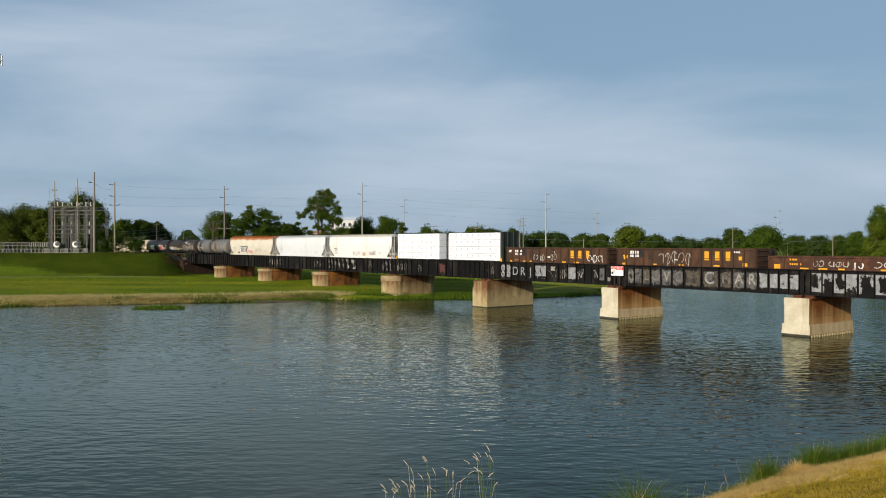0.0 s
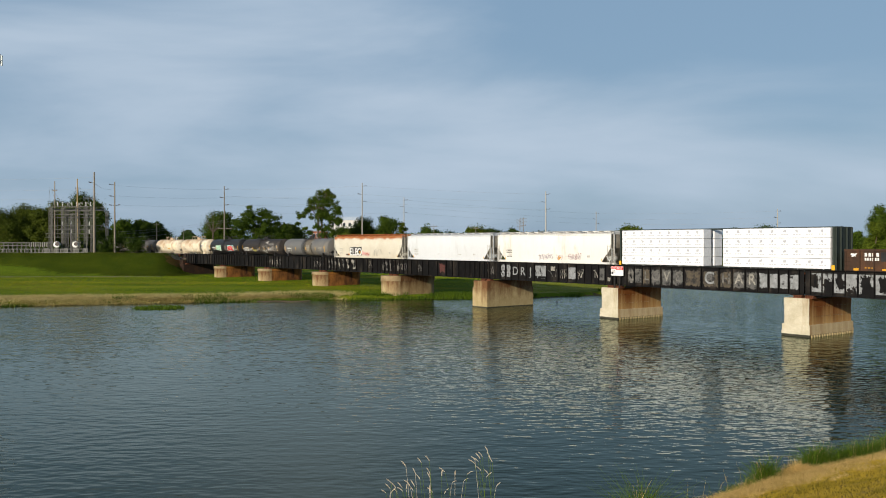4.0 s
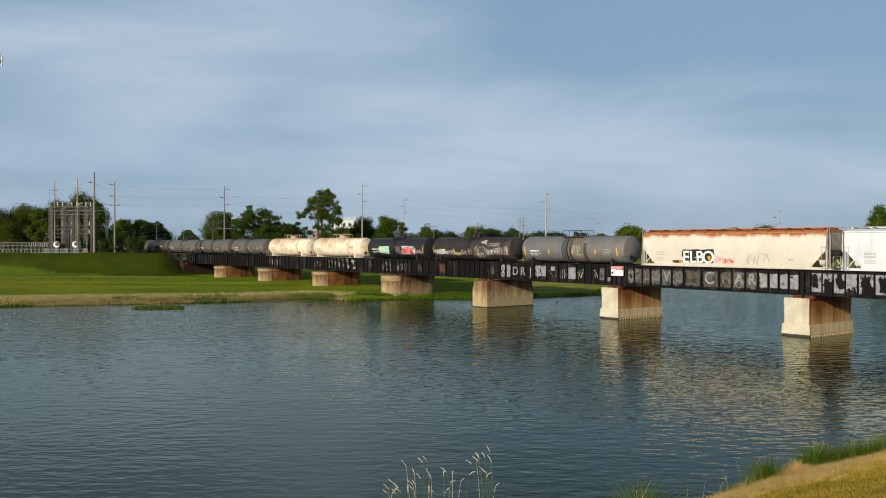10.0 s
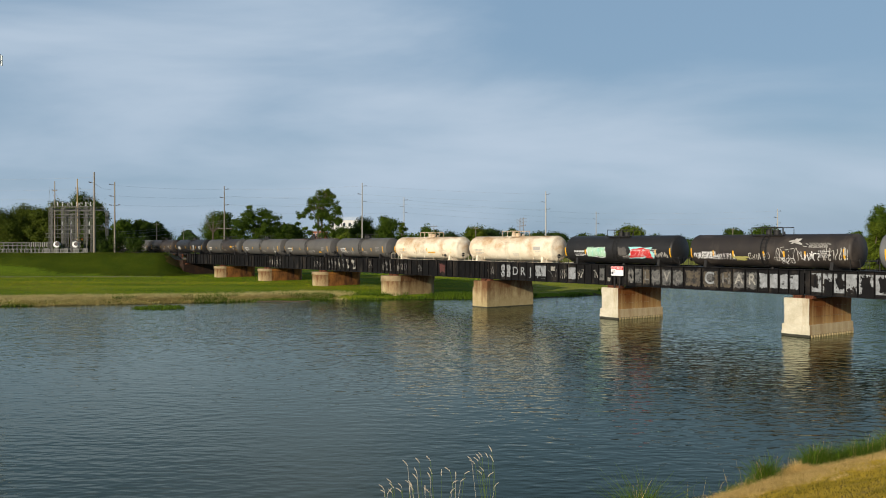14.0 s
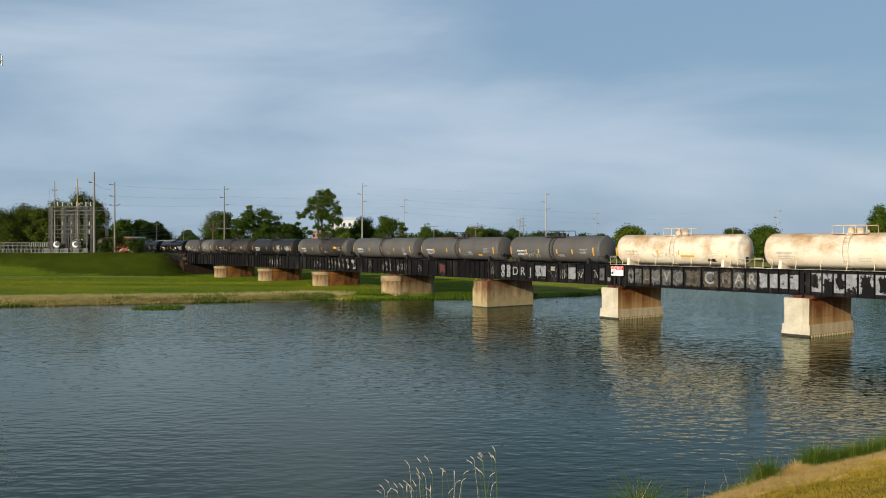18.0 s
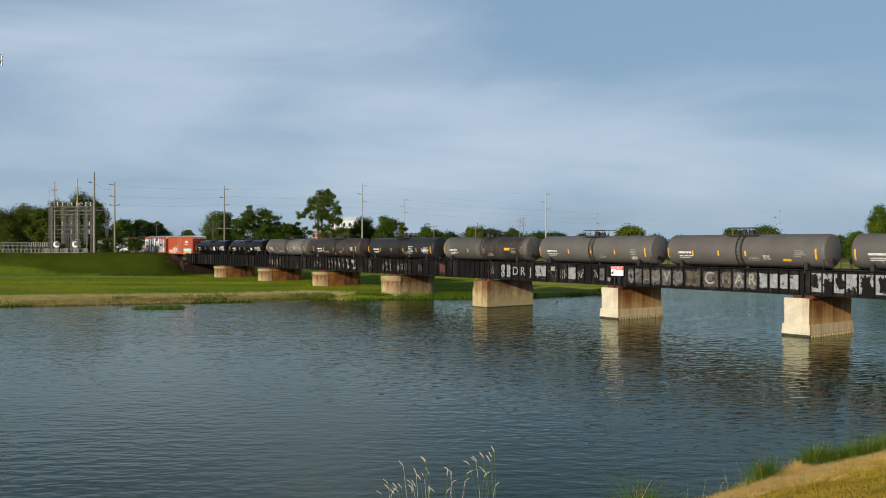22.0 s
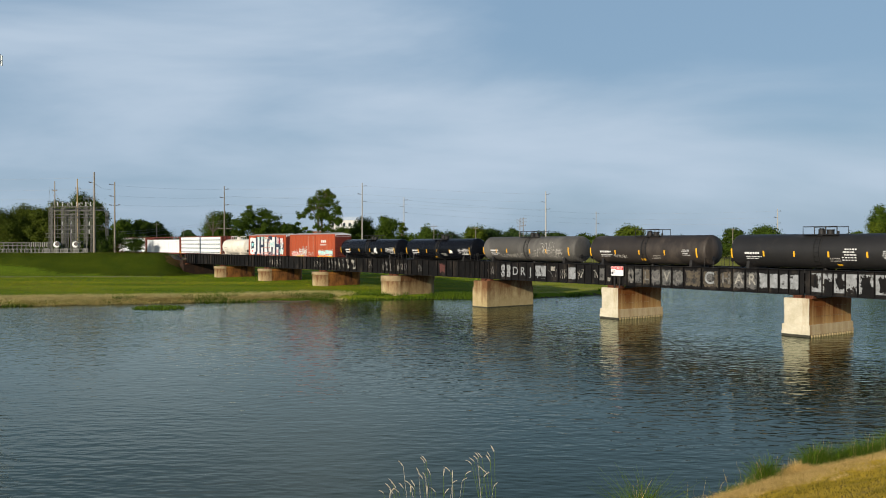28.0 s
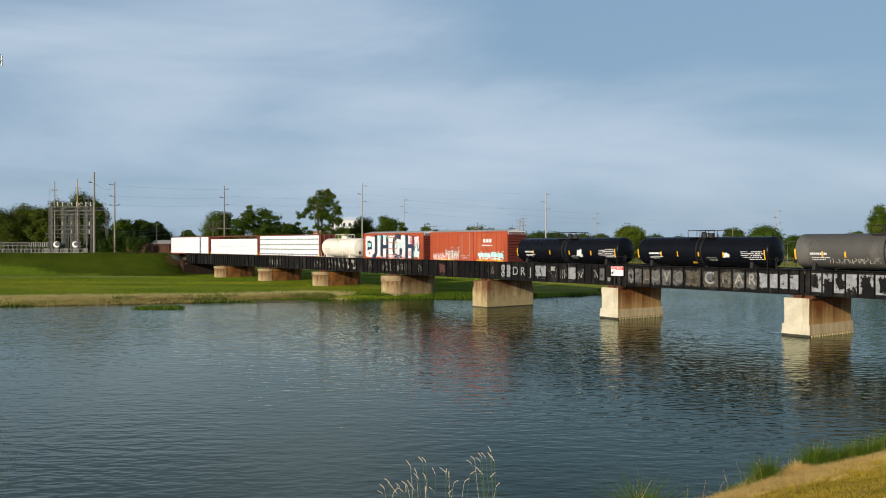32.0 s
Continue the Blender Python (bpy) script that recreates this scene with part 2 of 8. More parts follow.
M_RAIL = mat("worn_rail", (0.22, 0.17, 0.13), (0.3, 0.27, 0.24), 3, 0.4, 0.7)
M_TIE = mat("creosoted_tie", (0.07, 0.055, 0.042), (0.11, 0.09, 0.07), 4, 0.9, stretch=(1, 6, 1), per=0.4)
M_BLACK = mat("black_steel", (0.014, 0.014, 0.015), (0.024, 0.022, 0.02), 3, 0.6, fine=15)
WORN = dict(c=(0.02, 0.02, 0.02), c_scale=1.9, c_soft=0.05, bump=0.1)      # old paint, flaked off to the black below
M_PAINT_W = mat("white_spray_paint", (0.29, 0.30, 0.31), (0.15, 0.156, 0.16), 2.4, 0.7, c_at=0.6, **WORN)
M_PAINT_P = mat("faded_pale_paint", (0.34, 0.32, 0.28), (0.16, 0.15, 0.13), 2.5, 0.7, c_at=0.57, **WORN)
M_PAINT_F = mat("faint_worn_paint", (0.17, 0.16, 0.145), (0.08, 0.078, 0.075), 2.5, 0.7, c_at=0.54, **WORN)
M_PAINT_G = mat("grey_spray_paint", (0.07, 0.07, 0.07), (0.12, 0.115, 0.105), 2, 0.7, c_at=0.55, **WORN)
M_PAINT_B = mat("brown_smear", (0.1, 0.08, 0.055), (0.05, 0.042, 0.033), 2, 0.8, c_at=0.55, **WORN)
M_CAR_W = mat("white_car_paint", (0.74, 0.74, 0.73), (0.6, 0.6, 0.59), 2.2, 0.6, bump=0.05)
M_CAR_P = mat("dull_white_car_paint", (0.46, 0.44, 0.4), (0.32, 0.3, 0.27), 2.2, 0.6, bump=0.05)
M_PAINT_K = mat("black_spray_paint", (0.012, 0.012, 0.014), (0.025, 0.025, 0.027), 3, 0.6, bump=0.1)
M_PAINT_R = mat("red_spray_paint", (0.6, 0.03, 0.03), (0.45, 0.03, 0.03), 3, 0.6, bump=0.1)
M_PAINT_T = mat("turquoise_spray_paint", (0.2, 0.55, 0.55), (0.4, 0.7, 0.68), 3, 0.6, bump=0.1)
M_PAINT_GR = mat("green_spray_paint", (0.25, 0.5, 0.3), (0.45, 0.6, 0.45), 3, 0.6, bump=0.1)
M_PAINT_PK = mat("pink_spray_paint", (0.6, 0.3, 0.3), (0.7, 0.45, 0.42), 3, 0.6, bump=0.1)
M_YELLOW = mat("yellow_reflective", (0.75, 0.40, 0.02), (0.62, 0.33, 0.02), 4, 0.5, bump=0.05)
M_SIGNW = mat("white_sign_paint", (0.78, 0.78, 0.77), (0.7, 0.7, 0.69), 3, 0.5, bump=0.05)
M_SIGNR = mat("red_sign_paint", (0.55, 0.02, 0.02), (0.5, 0.02, 0.02), 3, 0.5, bump=0.05)
M_WOOD = mat("weathered_pole_wood", (0.27, 0.235, 0.19), (0.19, 0.165, 0.13), 1.2, 0.9, stretch=(4, 4, 0.4))
M_FRAME = mat("dull_grey_frame_steel", (0.115, 0.115, 0.106), (0.075, 0.075, 0.07), 2, 0.6, 0.2)
M_STEELG = mat("galvanised_steel", (0.42, 0.41, 0.37), (0.32, 0.31, 0.28), 2, 0.55, 0.3)
M_CERAMIC = mat("dark_insulator", (0.08, 0.06, 0.055), (0.06, 0.05, 0.045), 4, 0.3)
M_FENCE = mat("pale_fence_steel", (0.24, 0.24, 0.22), (0.18, 0.18, 0.17), 2, 0.6, bump=0.05)
M_WHITEEQ = mat("white_equipment", (0.75, 0.75, 0.72), (0.65, 0.65, 0.62), 2, 0.5, bump=0.05)
M_WIRE = glaze("wire", (0.22, 0.24, 0.27), 0.6)
M_LEAF = [leafy("leaves_mid", (0.018, 0.042, 0.005), (0.083, 0.126, 0.013)), leafy("leaves_dark", (0.016, 0.034, 0.005), (0.06, 0.092, 0.011), 0.5, 0.2),
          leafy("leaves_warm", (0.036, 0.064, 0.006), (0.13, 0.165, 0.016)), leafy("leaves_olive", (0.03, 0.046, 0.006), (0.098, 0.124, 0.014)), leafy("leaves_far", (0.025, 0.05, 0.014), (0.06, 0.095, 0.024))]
M_BARK = mat("bark", (0.11, 0.085, 0.06), (0.07, 0.055, 0.04), 3, 0.95, stretch=(3, 3, 0.5), bump=0.8)
M_BLADE = leafy("grass_blade", (0.08, 0.16, 0.012), (0.19, 0.25, 0.03))
M_FIELD = leafy("meadow_blade", (0.055, 0.125, 0.005), (0.34, 0.39, 0.016), patch=0.09)
M_FLOWER = leafy("yellow_flower", (0.55, 0.4, 0.02), (0.7, 0.55, 0.04))
M_DRY = leafy("dry_grass_blade", (0.24, 0.145, 0.03), (0.92, 0.66, 0.26), 0.6, patch=2.2)
M_MIXED = leafy("short_grass_blade", (0.13, 0.115, 0.008), (0.70, 0.47, 0.06), 0.6, patch=0.9)
M_TUFT = leafy("rank_green_blade", (0.028, 0.072, 0.006), (0.14, 0.21, 0.02), patch=2.0)
M_SEED = leafy("seed_head", (0.56, 0.46, 0.33), (0.8, 0.71, 0.56), 0.7)
M_REED = leafy("dead_reed", (0.30, 0.25, 0.085), (0.72, 0.60, 0.27), 0.7, patch=0.8)
M_LEVBLADE = leafy("levee_blade", (0.038, 0.064, 0.004), (0.11, 0.125, 0.007), patch=0.07)
M_BRICK = mat("far_brick", (0.35, 0.12, 0.07), (0.3, 0.1, 0.06), 1, 0.9)
M_BLDG = mat("pale_far_wall", (0.7, 0.69, 0.66), (0.62, 0.6, 0.57), 0.3, 0.8)
M_GLASS = glaze("dark_window", (0.03, 0.04, 0.05), 0.08)
M_ROOF = mat("far_roof", (0.3, 0.29, 0.28), (0.24, 0.23, 0.22), 0.4, 0.8)


# ---- mesh helpers ----
class Geo:
    """Points and faces of one mesh."""

    def __init__(self):
        self.v, self.f = [], []

    def add(self, pts, faces):
        k = len(self.v)
        self.v += [tuple(p) for p in pts]
        self.f += [tuple(i + k for i in q) for q in faces]
        return self

    def box(self, x0, x1, y0, y1, z0, z1, cut=0.0):
        """A block, with its upright and long edges cut back."""
        if not cut:
            p = [(x, y, z) for z in (z0, z1) for y in (y0, y1) for x in (x0, x1)]
            return self.add(p, [(0, 2, 3, 1), (4, 5, 7, 6), (0, 1, 5, 4), (2, 6, 7, 3), (0, 4, 6, 2), (1, 3, 7, 5)])
        c = min(cut, (x1 - x0) / 2.2, (y1 - y0) / 2.2, (z1 - z0) / 2.2)
        p = []
        for z, s in ((z0, c), (z0 + c, 0), (z1 - c, 0), (z1, c)):
            a, b, d, e = x0 + s, x1 - s, y0 + s, y1 - s
            k = c * 0.8
            p += [(a + k, d, z), (b - k, d, z), (b, d + k, z), (b, e - k, z), (b - k, e, z), (a + k, e, z), (a, e - k, z), (a, d + k, z)]
        q = [(r * 8 + i, r * 8 + (i + 1) % 8, r * 8 + 8 + (i + 1) % 8, r * 8 + 8 + i) for r in range(3) for i in range(8)]
        return self.add(p, q + [tuple(range(7, -1, -1)), tuple(range(24, 32))])

    def rod(self, p0, p1, r0, r1=None, n=8, ends=True):
        """A round bar from one point to another."""
        r1 = r0 if r1 is None else r1
        a, b = Vector(p0), Vector(p1)
        z = (b - a).normalized()
        x = z.orthogonal().normalized()
        y = z.cross(x)
        turn = [(math.cos(2 * math.pi * i / n), math.sin(2 * math.pi * i / n)) for i in range(n)]
        p = [a + (x * c + y * s) * r0 for c, s in turn] + [b + (x * c + y * s) * r1 for c, s in turn]
        q = [(i, (i + 1) % n, n + (i + 1) % n, n + i) for i in range(n)]
        return self.add(p, q + ([tuple(range(n - 1, -1, -1)), tuple(range(n, 2 * n))] if ends else []))

    def bent(self, pts, r, n=6):
        """A round bar along points, in one piece."""
        pts = [Vector(p) for p in pts]
        ways = [(pts[min(i + 1, len(pts) - 1)] - pts[max(i - 1, 0)]).normalized() for i in range(len(pts))]
        x = ways[0].orthogonal().normalized()
        ring = []
        for p, z in zip(pts, ways):
            x = (x - z * x.dot(z)).normalized()
            y = z.cross(x)
            ring += [p + (x * math.cos(2 * math.pi * i / n) + y * math.sin(2 * math.pi * i / n)) * r for i in range(n)]
        k = len(pts)
        f = [(j * n + i, j * n + (i + 1) % n, (j + 1) * n + (i + 1) % n, (j + 1) * n + i) for j in range(k - 1) for i in range(n)]
        return self.add(ring, f + [tuple(range(n - 1, -1, -1)), tuple(range((k - 1) * n, k * n))])

    def prism(self, outline, axis, lo, hi):
        """An outline in the plane across the axis, drawn out from lo to hi."""
        def at(u, v, w):
            return {"x": (w, u, v), "y": (u, w, v), "z": (u, v, w)}[axis]
        n = len(outline)
        p = [at(u, v, lo) for u, v in outline] + [at(u, v, hi) for u, v in outline]
        return self.add(p, [(i, (i + 1) % n, n + (i + 1) % n, n + i) for i in range(n)] + [tuple(range(n - 1, -1, -1)), tuple(range(n, 2 * n))])

    def lathe(self, profile, n=32, cy=0.0, cz=0.0):
        """Rings about a lengthwise axis: profile of (x, radius)."""
        k = len(profile)
        p = [(x, cy + r * math.sin(2 * math.pi * i / n), cz + r * math.cos(2 * math.pi * i / n)) for x, r in profile for i in range(n)]
        return self.add(p, [(j * n + i, (j + 1) * n + i, (j + 1) * n + (i + 1) % n, j * n + (i + 1) % n) for j in range(k - 1) for i in range(n)])

    def mesh(self, name, material, smooth=0.0):
        me = bpy.data.meshes.new(name)
        me.from_pydata(self.v, [], self.f)
        me.materials.append(material)
        bm = bmesh.new()
        bm.from_mesh(me)
        bmesh.ops.recalc_face_normals(bm, faces=bm.faces)
        bm.to_mesh(me)
        bm.free()
        if smooth:
            me.shade_smooth()
            me.set_sharp_from_angle(angle=radians(smooth))
        return me


def put(name, me, parent=None, m=None, label=""):
    """Links a mesh as one object, under a thing or on its own."""
    ob = new(name, me)
    if parent:
        ob.parent = parent
    if m is not None:
        ob.matrix_basis = m
    if label:
        ob["label"] = label
    return ob


SMALL_PRINT = {"reporting_mark", "weight_lettering", "data_panel", "stencil", "wrap_print", "lettering", "graffiti_tag"}


def part(name, geo, material, parent=None, label="", m=None, smooth=0.0):
    ob = put(name, geo.mesh(name, material, smooth), parent, m, label)
    return tagged(ob, kind="stuff") if name in SMALL_PRINT else ob


def thing(name, label, category, m=None, group="", kind=""):
    ob = new(name)
    ob.empty_display_size = 0.3
    if m is not None:
        ob.matrix_basis = m
    return tagged(ob, label, category, group, kind)


def quick(name, verts, faces, material):
    """A mesh from arrays: verts (n, 3), faces (m, 3 or 4)."""
    me = bpy.data.meshes.new(name)
    verts, faces = np.asarray(verts, np.float32), np.asarray(faces, np.int32)
    me.vertices.add(len(verts))
    me.vertices.foreach_set("co", verts.ravel())
    me.loops.add(faces.size)
    me.loops.foreach_set("vertex_index", faces.ravel())
    me.polygons.add(len(faces))
    me.polygons.foreach_set("loop_start", np.arange(len(faces), dtype=np.int32) * faces.shape[1])
    me.update(calc_edges=True)
    me.materials.append(material)
    return me


# paint and lettering that lies on a surface: at(u, v) gives the place on it
def blot(geo, at, u, v, w, h, rng, n=18, rough_=0.25):
    """An uneven patch of paint."""
    rim = []
    ph = [rng.uniform(0, 6.28) for _ in range(4)]
    for i in range(n):
        a = 2 * math.pi * i / n
        k = 1 + rough_ * (0.5 * math.sin(3 * a + ph[0]) + 0.35 * math.sin(5 * a + ph[1]) + 0.3 * math.sin(8 * a + ph[2])) + rng.uniform(-1, 1) * rough_ * 0.3
        sq = 1 / max(abs(math.cos(a)), abs(math.sin(a))) ** 0.9
        rim.append((u + w / 2 * k * sq * 0.86 * math.cos(a), v + h / 2 * k * sq * 0.86 * math.sin(a)))
    half = [(u + (x - u) * 0.5, v + (y - v) * 0.5) for x, y in rim]
    p = [at(u, v)] + [at(*q) for q in half] + [at(*q) for q in rim]
    f = [(0, 1 + i, 1 + (i + 1) % n) for i in range(n)] + [(1 + i, 1 + n + i, 1 + n + (i + 1) % n, 1 + (i + 1) % n) for i in range(n)]
    geo.add(p, f)


def flake(geo, at, u0, u1, v0, v1, keep, wear=0.3, cell=0.055, seed=0.0):
    """Old brushed paint: small flakes wherever keep(u, v) in 0..1, blurred by wear, stays above nought."""
    nu, nv = max(2, round((u1 - u0) / cell)), max(2, round((v1 - v0) / cell))
    du, dv = (u1 - u0) / nu, (v1 - v0) / nv
    for i in range(nu):
        for j in range(nv):
            u, v = u0 + du * i, v0 + dv * j
            w = noise.noise((u * 4.5, v * 2.2, seed)) + 0.6 * noise.noise((u * 13, v * 5, seed + 7))
            if keep((i + 0.5) / nu, (j + 0.5) / nv) + wear * w > 0:
                geo.add([at(u, v), at(u + du, v), at(u + du, v + dv), at(u, v + dv)], [(0, 1, 2, 3)])


def slab(fu, fv):
    """A block of paint, sound in the middle and ragged at its rim."""
    return 4 * min(fu, 1 - fu, 0.6 * fv, 0.7 * (1 - fv), 0.12) - 0.22


def ribbon(geo, at, pts, w):
    """A stroke of paint along points on the surface."""
    row = []
    for i, (u, v) in enumerate(pts):
        a, b = pts[max(i - 1, 0)], pts[min(i + 1, len(pts) - 1)]
        du, dv = b[0] - a[0], b[1] - a[1]
        d = math.hypot(du, dv) or 1
        row += [at(u - dv / d * w / 2, v + du / d * w / 2), at(u + dv / d * w / 2, v - du / d * w / 2)]
    geo.add(row, [(2 * i, 2 * i + 1, 2 * i + 3, 2 * i + 2) for i in range(len(pts) - 1)])


def scrawl(geo, at, u0, u1, v0, v1, letters, w, rng, forms="iicsz-"):
    """A hand-sprayed tag: a row of loose letterforms, each of two or three quick strokes."""
    step = (u1 - u0) / letters
    for k in range(letters):
        cu, cv, ru, rv = u0 + (k + 0.5) * step, (v0 + v1) / 2 + rng.uniform(-0.1, 0.1) * (v1 - v0), step * 0.5, (v1 - v0) / 2 * rng.uniform(0.75, 1.0)
        lean = rng.uniform(-0.15, 0.3)
        for _ in range(rng.choice((2, 2, 3))):
            form = rng.choice(forms)
            if form == "i":
                x = rng.uniform(-0.8, 0.8)
                pts = [(x, -1), (x + rng.uniform(-0.15, 0.15), 0), (x, rng.uniform(0.6, 1))]
            elif form == "c":
                a, span = rng.uniform(0, 6.28), rng.choice((-1, 1)) * rng.uniform(2.5, 4.5)
                pts = [(0.8 * math.cos(a + span * i / 7), 0.8 * math.sin(a + span * i / 7)) for i in range(8)]
            elif form == "s":
                pts = [(0.7 * math.sin(i * 0.9 + 0.4), 1 - i / 3) for i in range(7)]
            elif form == "z":
                pts = [(-0.8, rng.uniform(0.4, 1)), (0.1, 0.1), (0.9, rng.uniform(-1, -0.4))]
            else:
                pts = [(-0.7, 0.75), (0.8, 0.85)]
            ribbon(geo, at, [(cu + ru * (x + lean * y), cv + rv * y) for x, y in pts], w * rng.uniform(0.7, 1.3))


def bars(geo, at, u0, u1, v, h, n, rng):
    """A line of writing too small to read, as plain bars."""
    u, step = u0, (u1 - u0) / n
    for k in range(n):
        w = step * rng.uniform(0.55, 0.85)
        geo.add([at(u, v - h / 2), at(u + w, v - h / 2), at(u + w, v + h / 2), at(u, v + h / 2)], [(0, 1, 2, 3)])
        u += step


def letter_mesh(name, text, height, material, bold=0.0):
    """Lettering in the built-in font, flat in x and z, facing -y."""
    cu = bpy.data.curves.new(name, "FONT")
    cu.body, cu.size, cu.align_x, cu.extrude, cu.offset = text, height / 0.7, "CENTER", 0.004, bold
    ob = bpy.data.objects.new(name, cu)
    me = bpy.data.meshes.new_from_object(ob)
    bpy.data.objects.remove(ob)
    me.transform(Matrix.Rotation(radians(90), 4, "X"))
    me.materials.clear()
    me.materials.append(material)
    return me


# ---- the plan ----
SPAN = 21.3                  # length of a bridge span
RAIL = 4.62                  # top of the rails
GIRD_TOP, GIRD_LOW = 5.77, 3.56
TRACK_Y = 2.65               # track's middle, behind the near girder's face
BRIDGE = Matrix.Translation((31.1, 72.9, 0)) @ Matrix.Rotation(math.atan2(-0.8003, 0.5997), 4, "Z")
SHORE = [(-900, -40), (-300, 70), (-150, 92), (-100, 100), (-56, 107.5), (-36, 114), (-18, 119.5), (-6, 121.5), (0, 122.5), (8, 123.5), (14.6, 125), (26.4, 132.5), (36, 150), (60, 185), (140, 255), (300, 390), (900, 800)]


def smooth(t):
    t = np.clip(t, 0, 1)
    return t * t * (3 - 2 * t)


def ground_height(x, y):
    """The lie of the land: near levee slope, river bed, far meadow, levee and railway bank."""
    x, y = np.asarray(x, float), np.asarray(y, float)
    d = y - np.interp(x, [p[0] for p in SHORE], [p[1] for p in SHORE])
    h = -1.6 + 1.6 * smooth((d + 7) / 7) + 0.55 * smooth(d / 1.6) + 0.5 * smooth((d - 1) / 28)
    h = h + 0.06 * np.sin(x * 0.31 + 1) * np.sin(y * 0.23) * smooth(d / 6)
    # levee across the far meadow, and the railway's bank behind it
    crest = 195 + 0.04 * (x + 62)
    face = smooth((y - (crest - 15)) / 15)
    end = smooth((-56 - x) / 9)
    levee = 4.75 * face * end - 1.25 * smooth((y - crest - 3) / 10) * end
    h = h + levee
    bx = 0.5997 * (x - 31.1) - 0.8003 * (y - 72.9)
    by = 0.8003 * (x - 31.1) + 0.5997 * (y - 72.9)
    bank = 4.15 * smooth((9 - np.abs(by - TRACK_Y)) / 6) * smooth((-150.2 - bx) / 3) * smooth((bx + 900) / 60)
    h = np.maximum(h, np.where(bank > 0.02, bank, -9))
    # the near slope, from the viewpoint down to the water
    s = -0.583 * x + 0.813 * y - 13.7
    s = s + 0.5 * np.sin(x * 0.5) * 0.4
    near = np.where(s > 0, 1.36 - 0.9 * s, 1.36 - 0.37 * s)
    near = np.clip(near, -1.6, 6.4)
    nbank = 4.15 * smooth((9 - np.abs(by - TRACK_Y)) / 6) * smooth((bx - 43.5) / 3)
    near = np.maximum(near, np.where(nbank > 0.02, nbank, -9))
    return np.where(s < 12, np.maximum(near, np.where(d > 0, h, near)), h)


def levee_line(x):
    """Where the levee's darker green stops and the paler, sunlit-looking green painted below it starts."""
    return 180.5 + 0.04 * (x + 62) + 0.24 * np.maximum(0, -69 - x) + 0.5 * np.sin(x * 0.4)


def grid_lines(lo, hi, dense):
    """Spacing that is fine within the dense stretches and coarse beyond."""
    out, v = [], lo
    while v < hi:
        out.append(v)
        step = 60.0
        for a, b, st in dense:
            if a <= v <= b:
                step = min(step, st)
            elif v < a:
                step = min(step, max(st, a - v + 1e-6))
        v += step
    return np.array(out + [hi])


def make_ground():
    xs = grid_lines(-2600, 2600, [(-300, 200, 5.0), (-130, 60, 2.0), (-112, -8, 0.8), (-12, 40, 0.8)])
    ys = grid_lines(-300, 3200, [(-20, 320, 4.0), (-2, 36, 0.6), (95, 215, 1.2), (98, 128, 0.5), (177, 200, 0.5)])
    gx, gy = np.meshgrid(xs, ys)
    gz = ground_height(gx, gy)
    v = np.stack([gx, gy, gz], -1).reshape(-1, 3)
    w = len(xs)
    i = (np.arange(len(ys) - 1)[:, None] * w + np.arange(w - 1)[None]).ravel()
    f = np.stack([i, i + 1, i + 1 + w, i + w], -1)
    me = quick("ground", v, f, M_GRASS)
    for m in (M_MUD, M_DIRT, M_GRAVEL, M_MOWN, M_LEVEE, M_LIT_SLOPE, M_PALEGRASS):
        me.materials.append(m)
    c = v[f].mean(1)
    d = c[:, 1] - np.interp(c[:, 0], [p[0] for p in SHORE], [p[1] for p in SHORE])
    s = -0.583 * c[:, 0] + 0.813 * c[:, 1] - 13.7
    bx = 0.5997 * (c[:, 0] - 31.1) - 0.8003 * (c[:, 1] - 72.9)
    by = 0.8003 * (c[:, 0] - 31.1) + 0.5997 * (c[:, 1] - 72.9)
    kind = np.zeros(len(f), np.int32)
    # paler below, as if a gentler slope caught more sun; painted, not modelled
    slope = (c[:, 1] > 180.5 + 0.04 * (c[:, 0] + 62)) & (c[:, 0] < -54) & (c[:, 1] < 206)
    kind[slope] = 6
    soft = np.random.default_rng(2).normal(0, 0.5, len(f))
    kind[(c[:, 1] > levee_line(c[:, 0]) + soft) & (c[:, 0] < -56) & (c[:, 1] < 206)] = 5
    kind[(c[:, 0] > 8 + 0.5 * soft) & (d > 1.8) & (s > 12)] = 7
    kind[(d < 0.3)] = 1
    kind[(s < 0.5)] = 4
    kind[(np.abs(by - TRACK_Y) < 4.2) & (bx < -150)] = 3
    kind[(np.abs(by - TRACK_Y + 4.5) < 2.0) & (bx < -149.5) & (bx > -153.5)] = 2
    me.polygons.foreach_set("material_index", kind)
    me.shade_smooth()
    tagged(put("ground", me), "grassy river meadow with levees and a mown near slope", "ground", kind="structure")
    # the gravel path along the levee's foot
    px = np.arange(-260.0, -58, 3.0)
    py = 176.5 + 0.03 * (px + 60)
    v = np.concatenate([np.stack([px, py - 1.2, ground_height(px, py - 1.2) + 0.05], -1), np.stack([px, py + 1.2, ground_height(px, py + 1.2) + 0.05], -1)])
    k = len(px)
    a = np.arange(k - 1)
    tagged(put("path", quick("path", v, np.stack([a, a + 1, a + 1 + k, a + k], -1), M_PATH)), "pale gravel path along the foot of the levee", "path", kind="structure")


def make_water():
    g = Geo()
    g.add([(-1500, -60, 0), (1500, -60, 0), (1500, 1300, 0), (-1500, 1300, 0)], [(0, 1, 2, 3)])
    return tagged(part("water", g, M_WATER), "rippled grey-green river water", "water", kind="structure")


make_ground()
WATER = make_water()

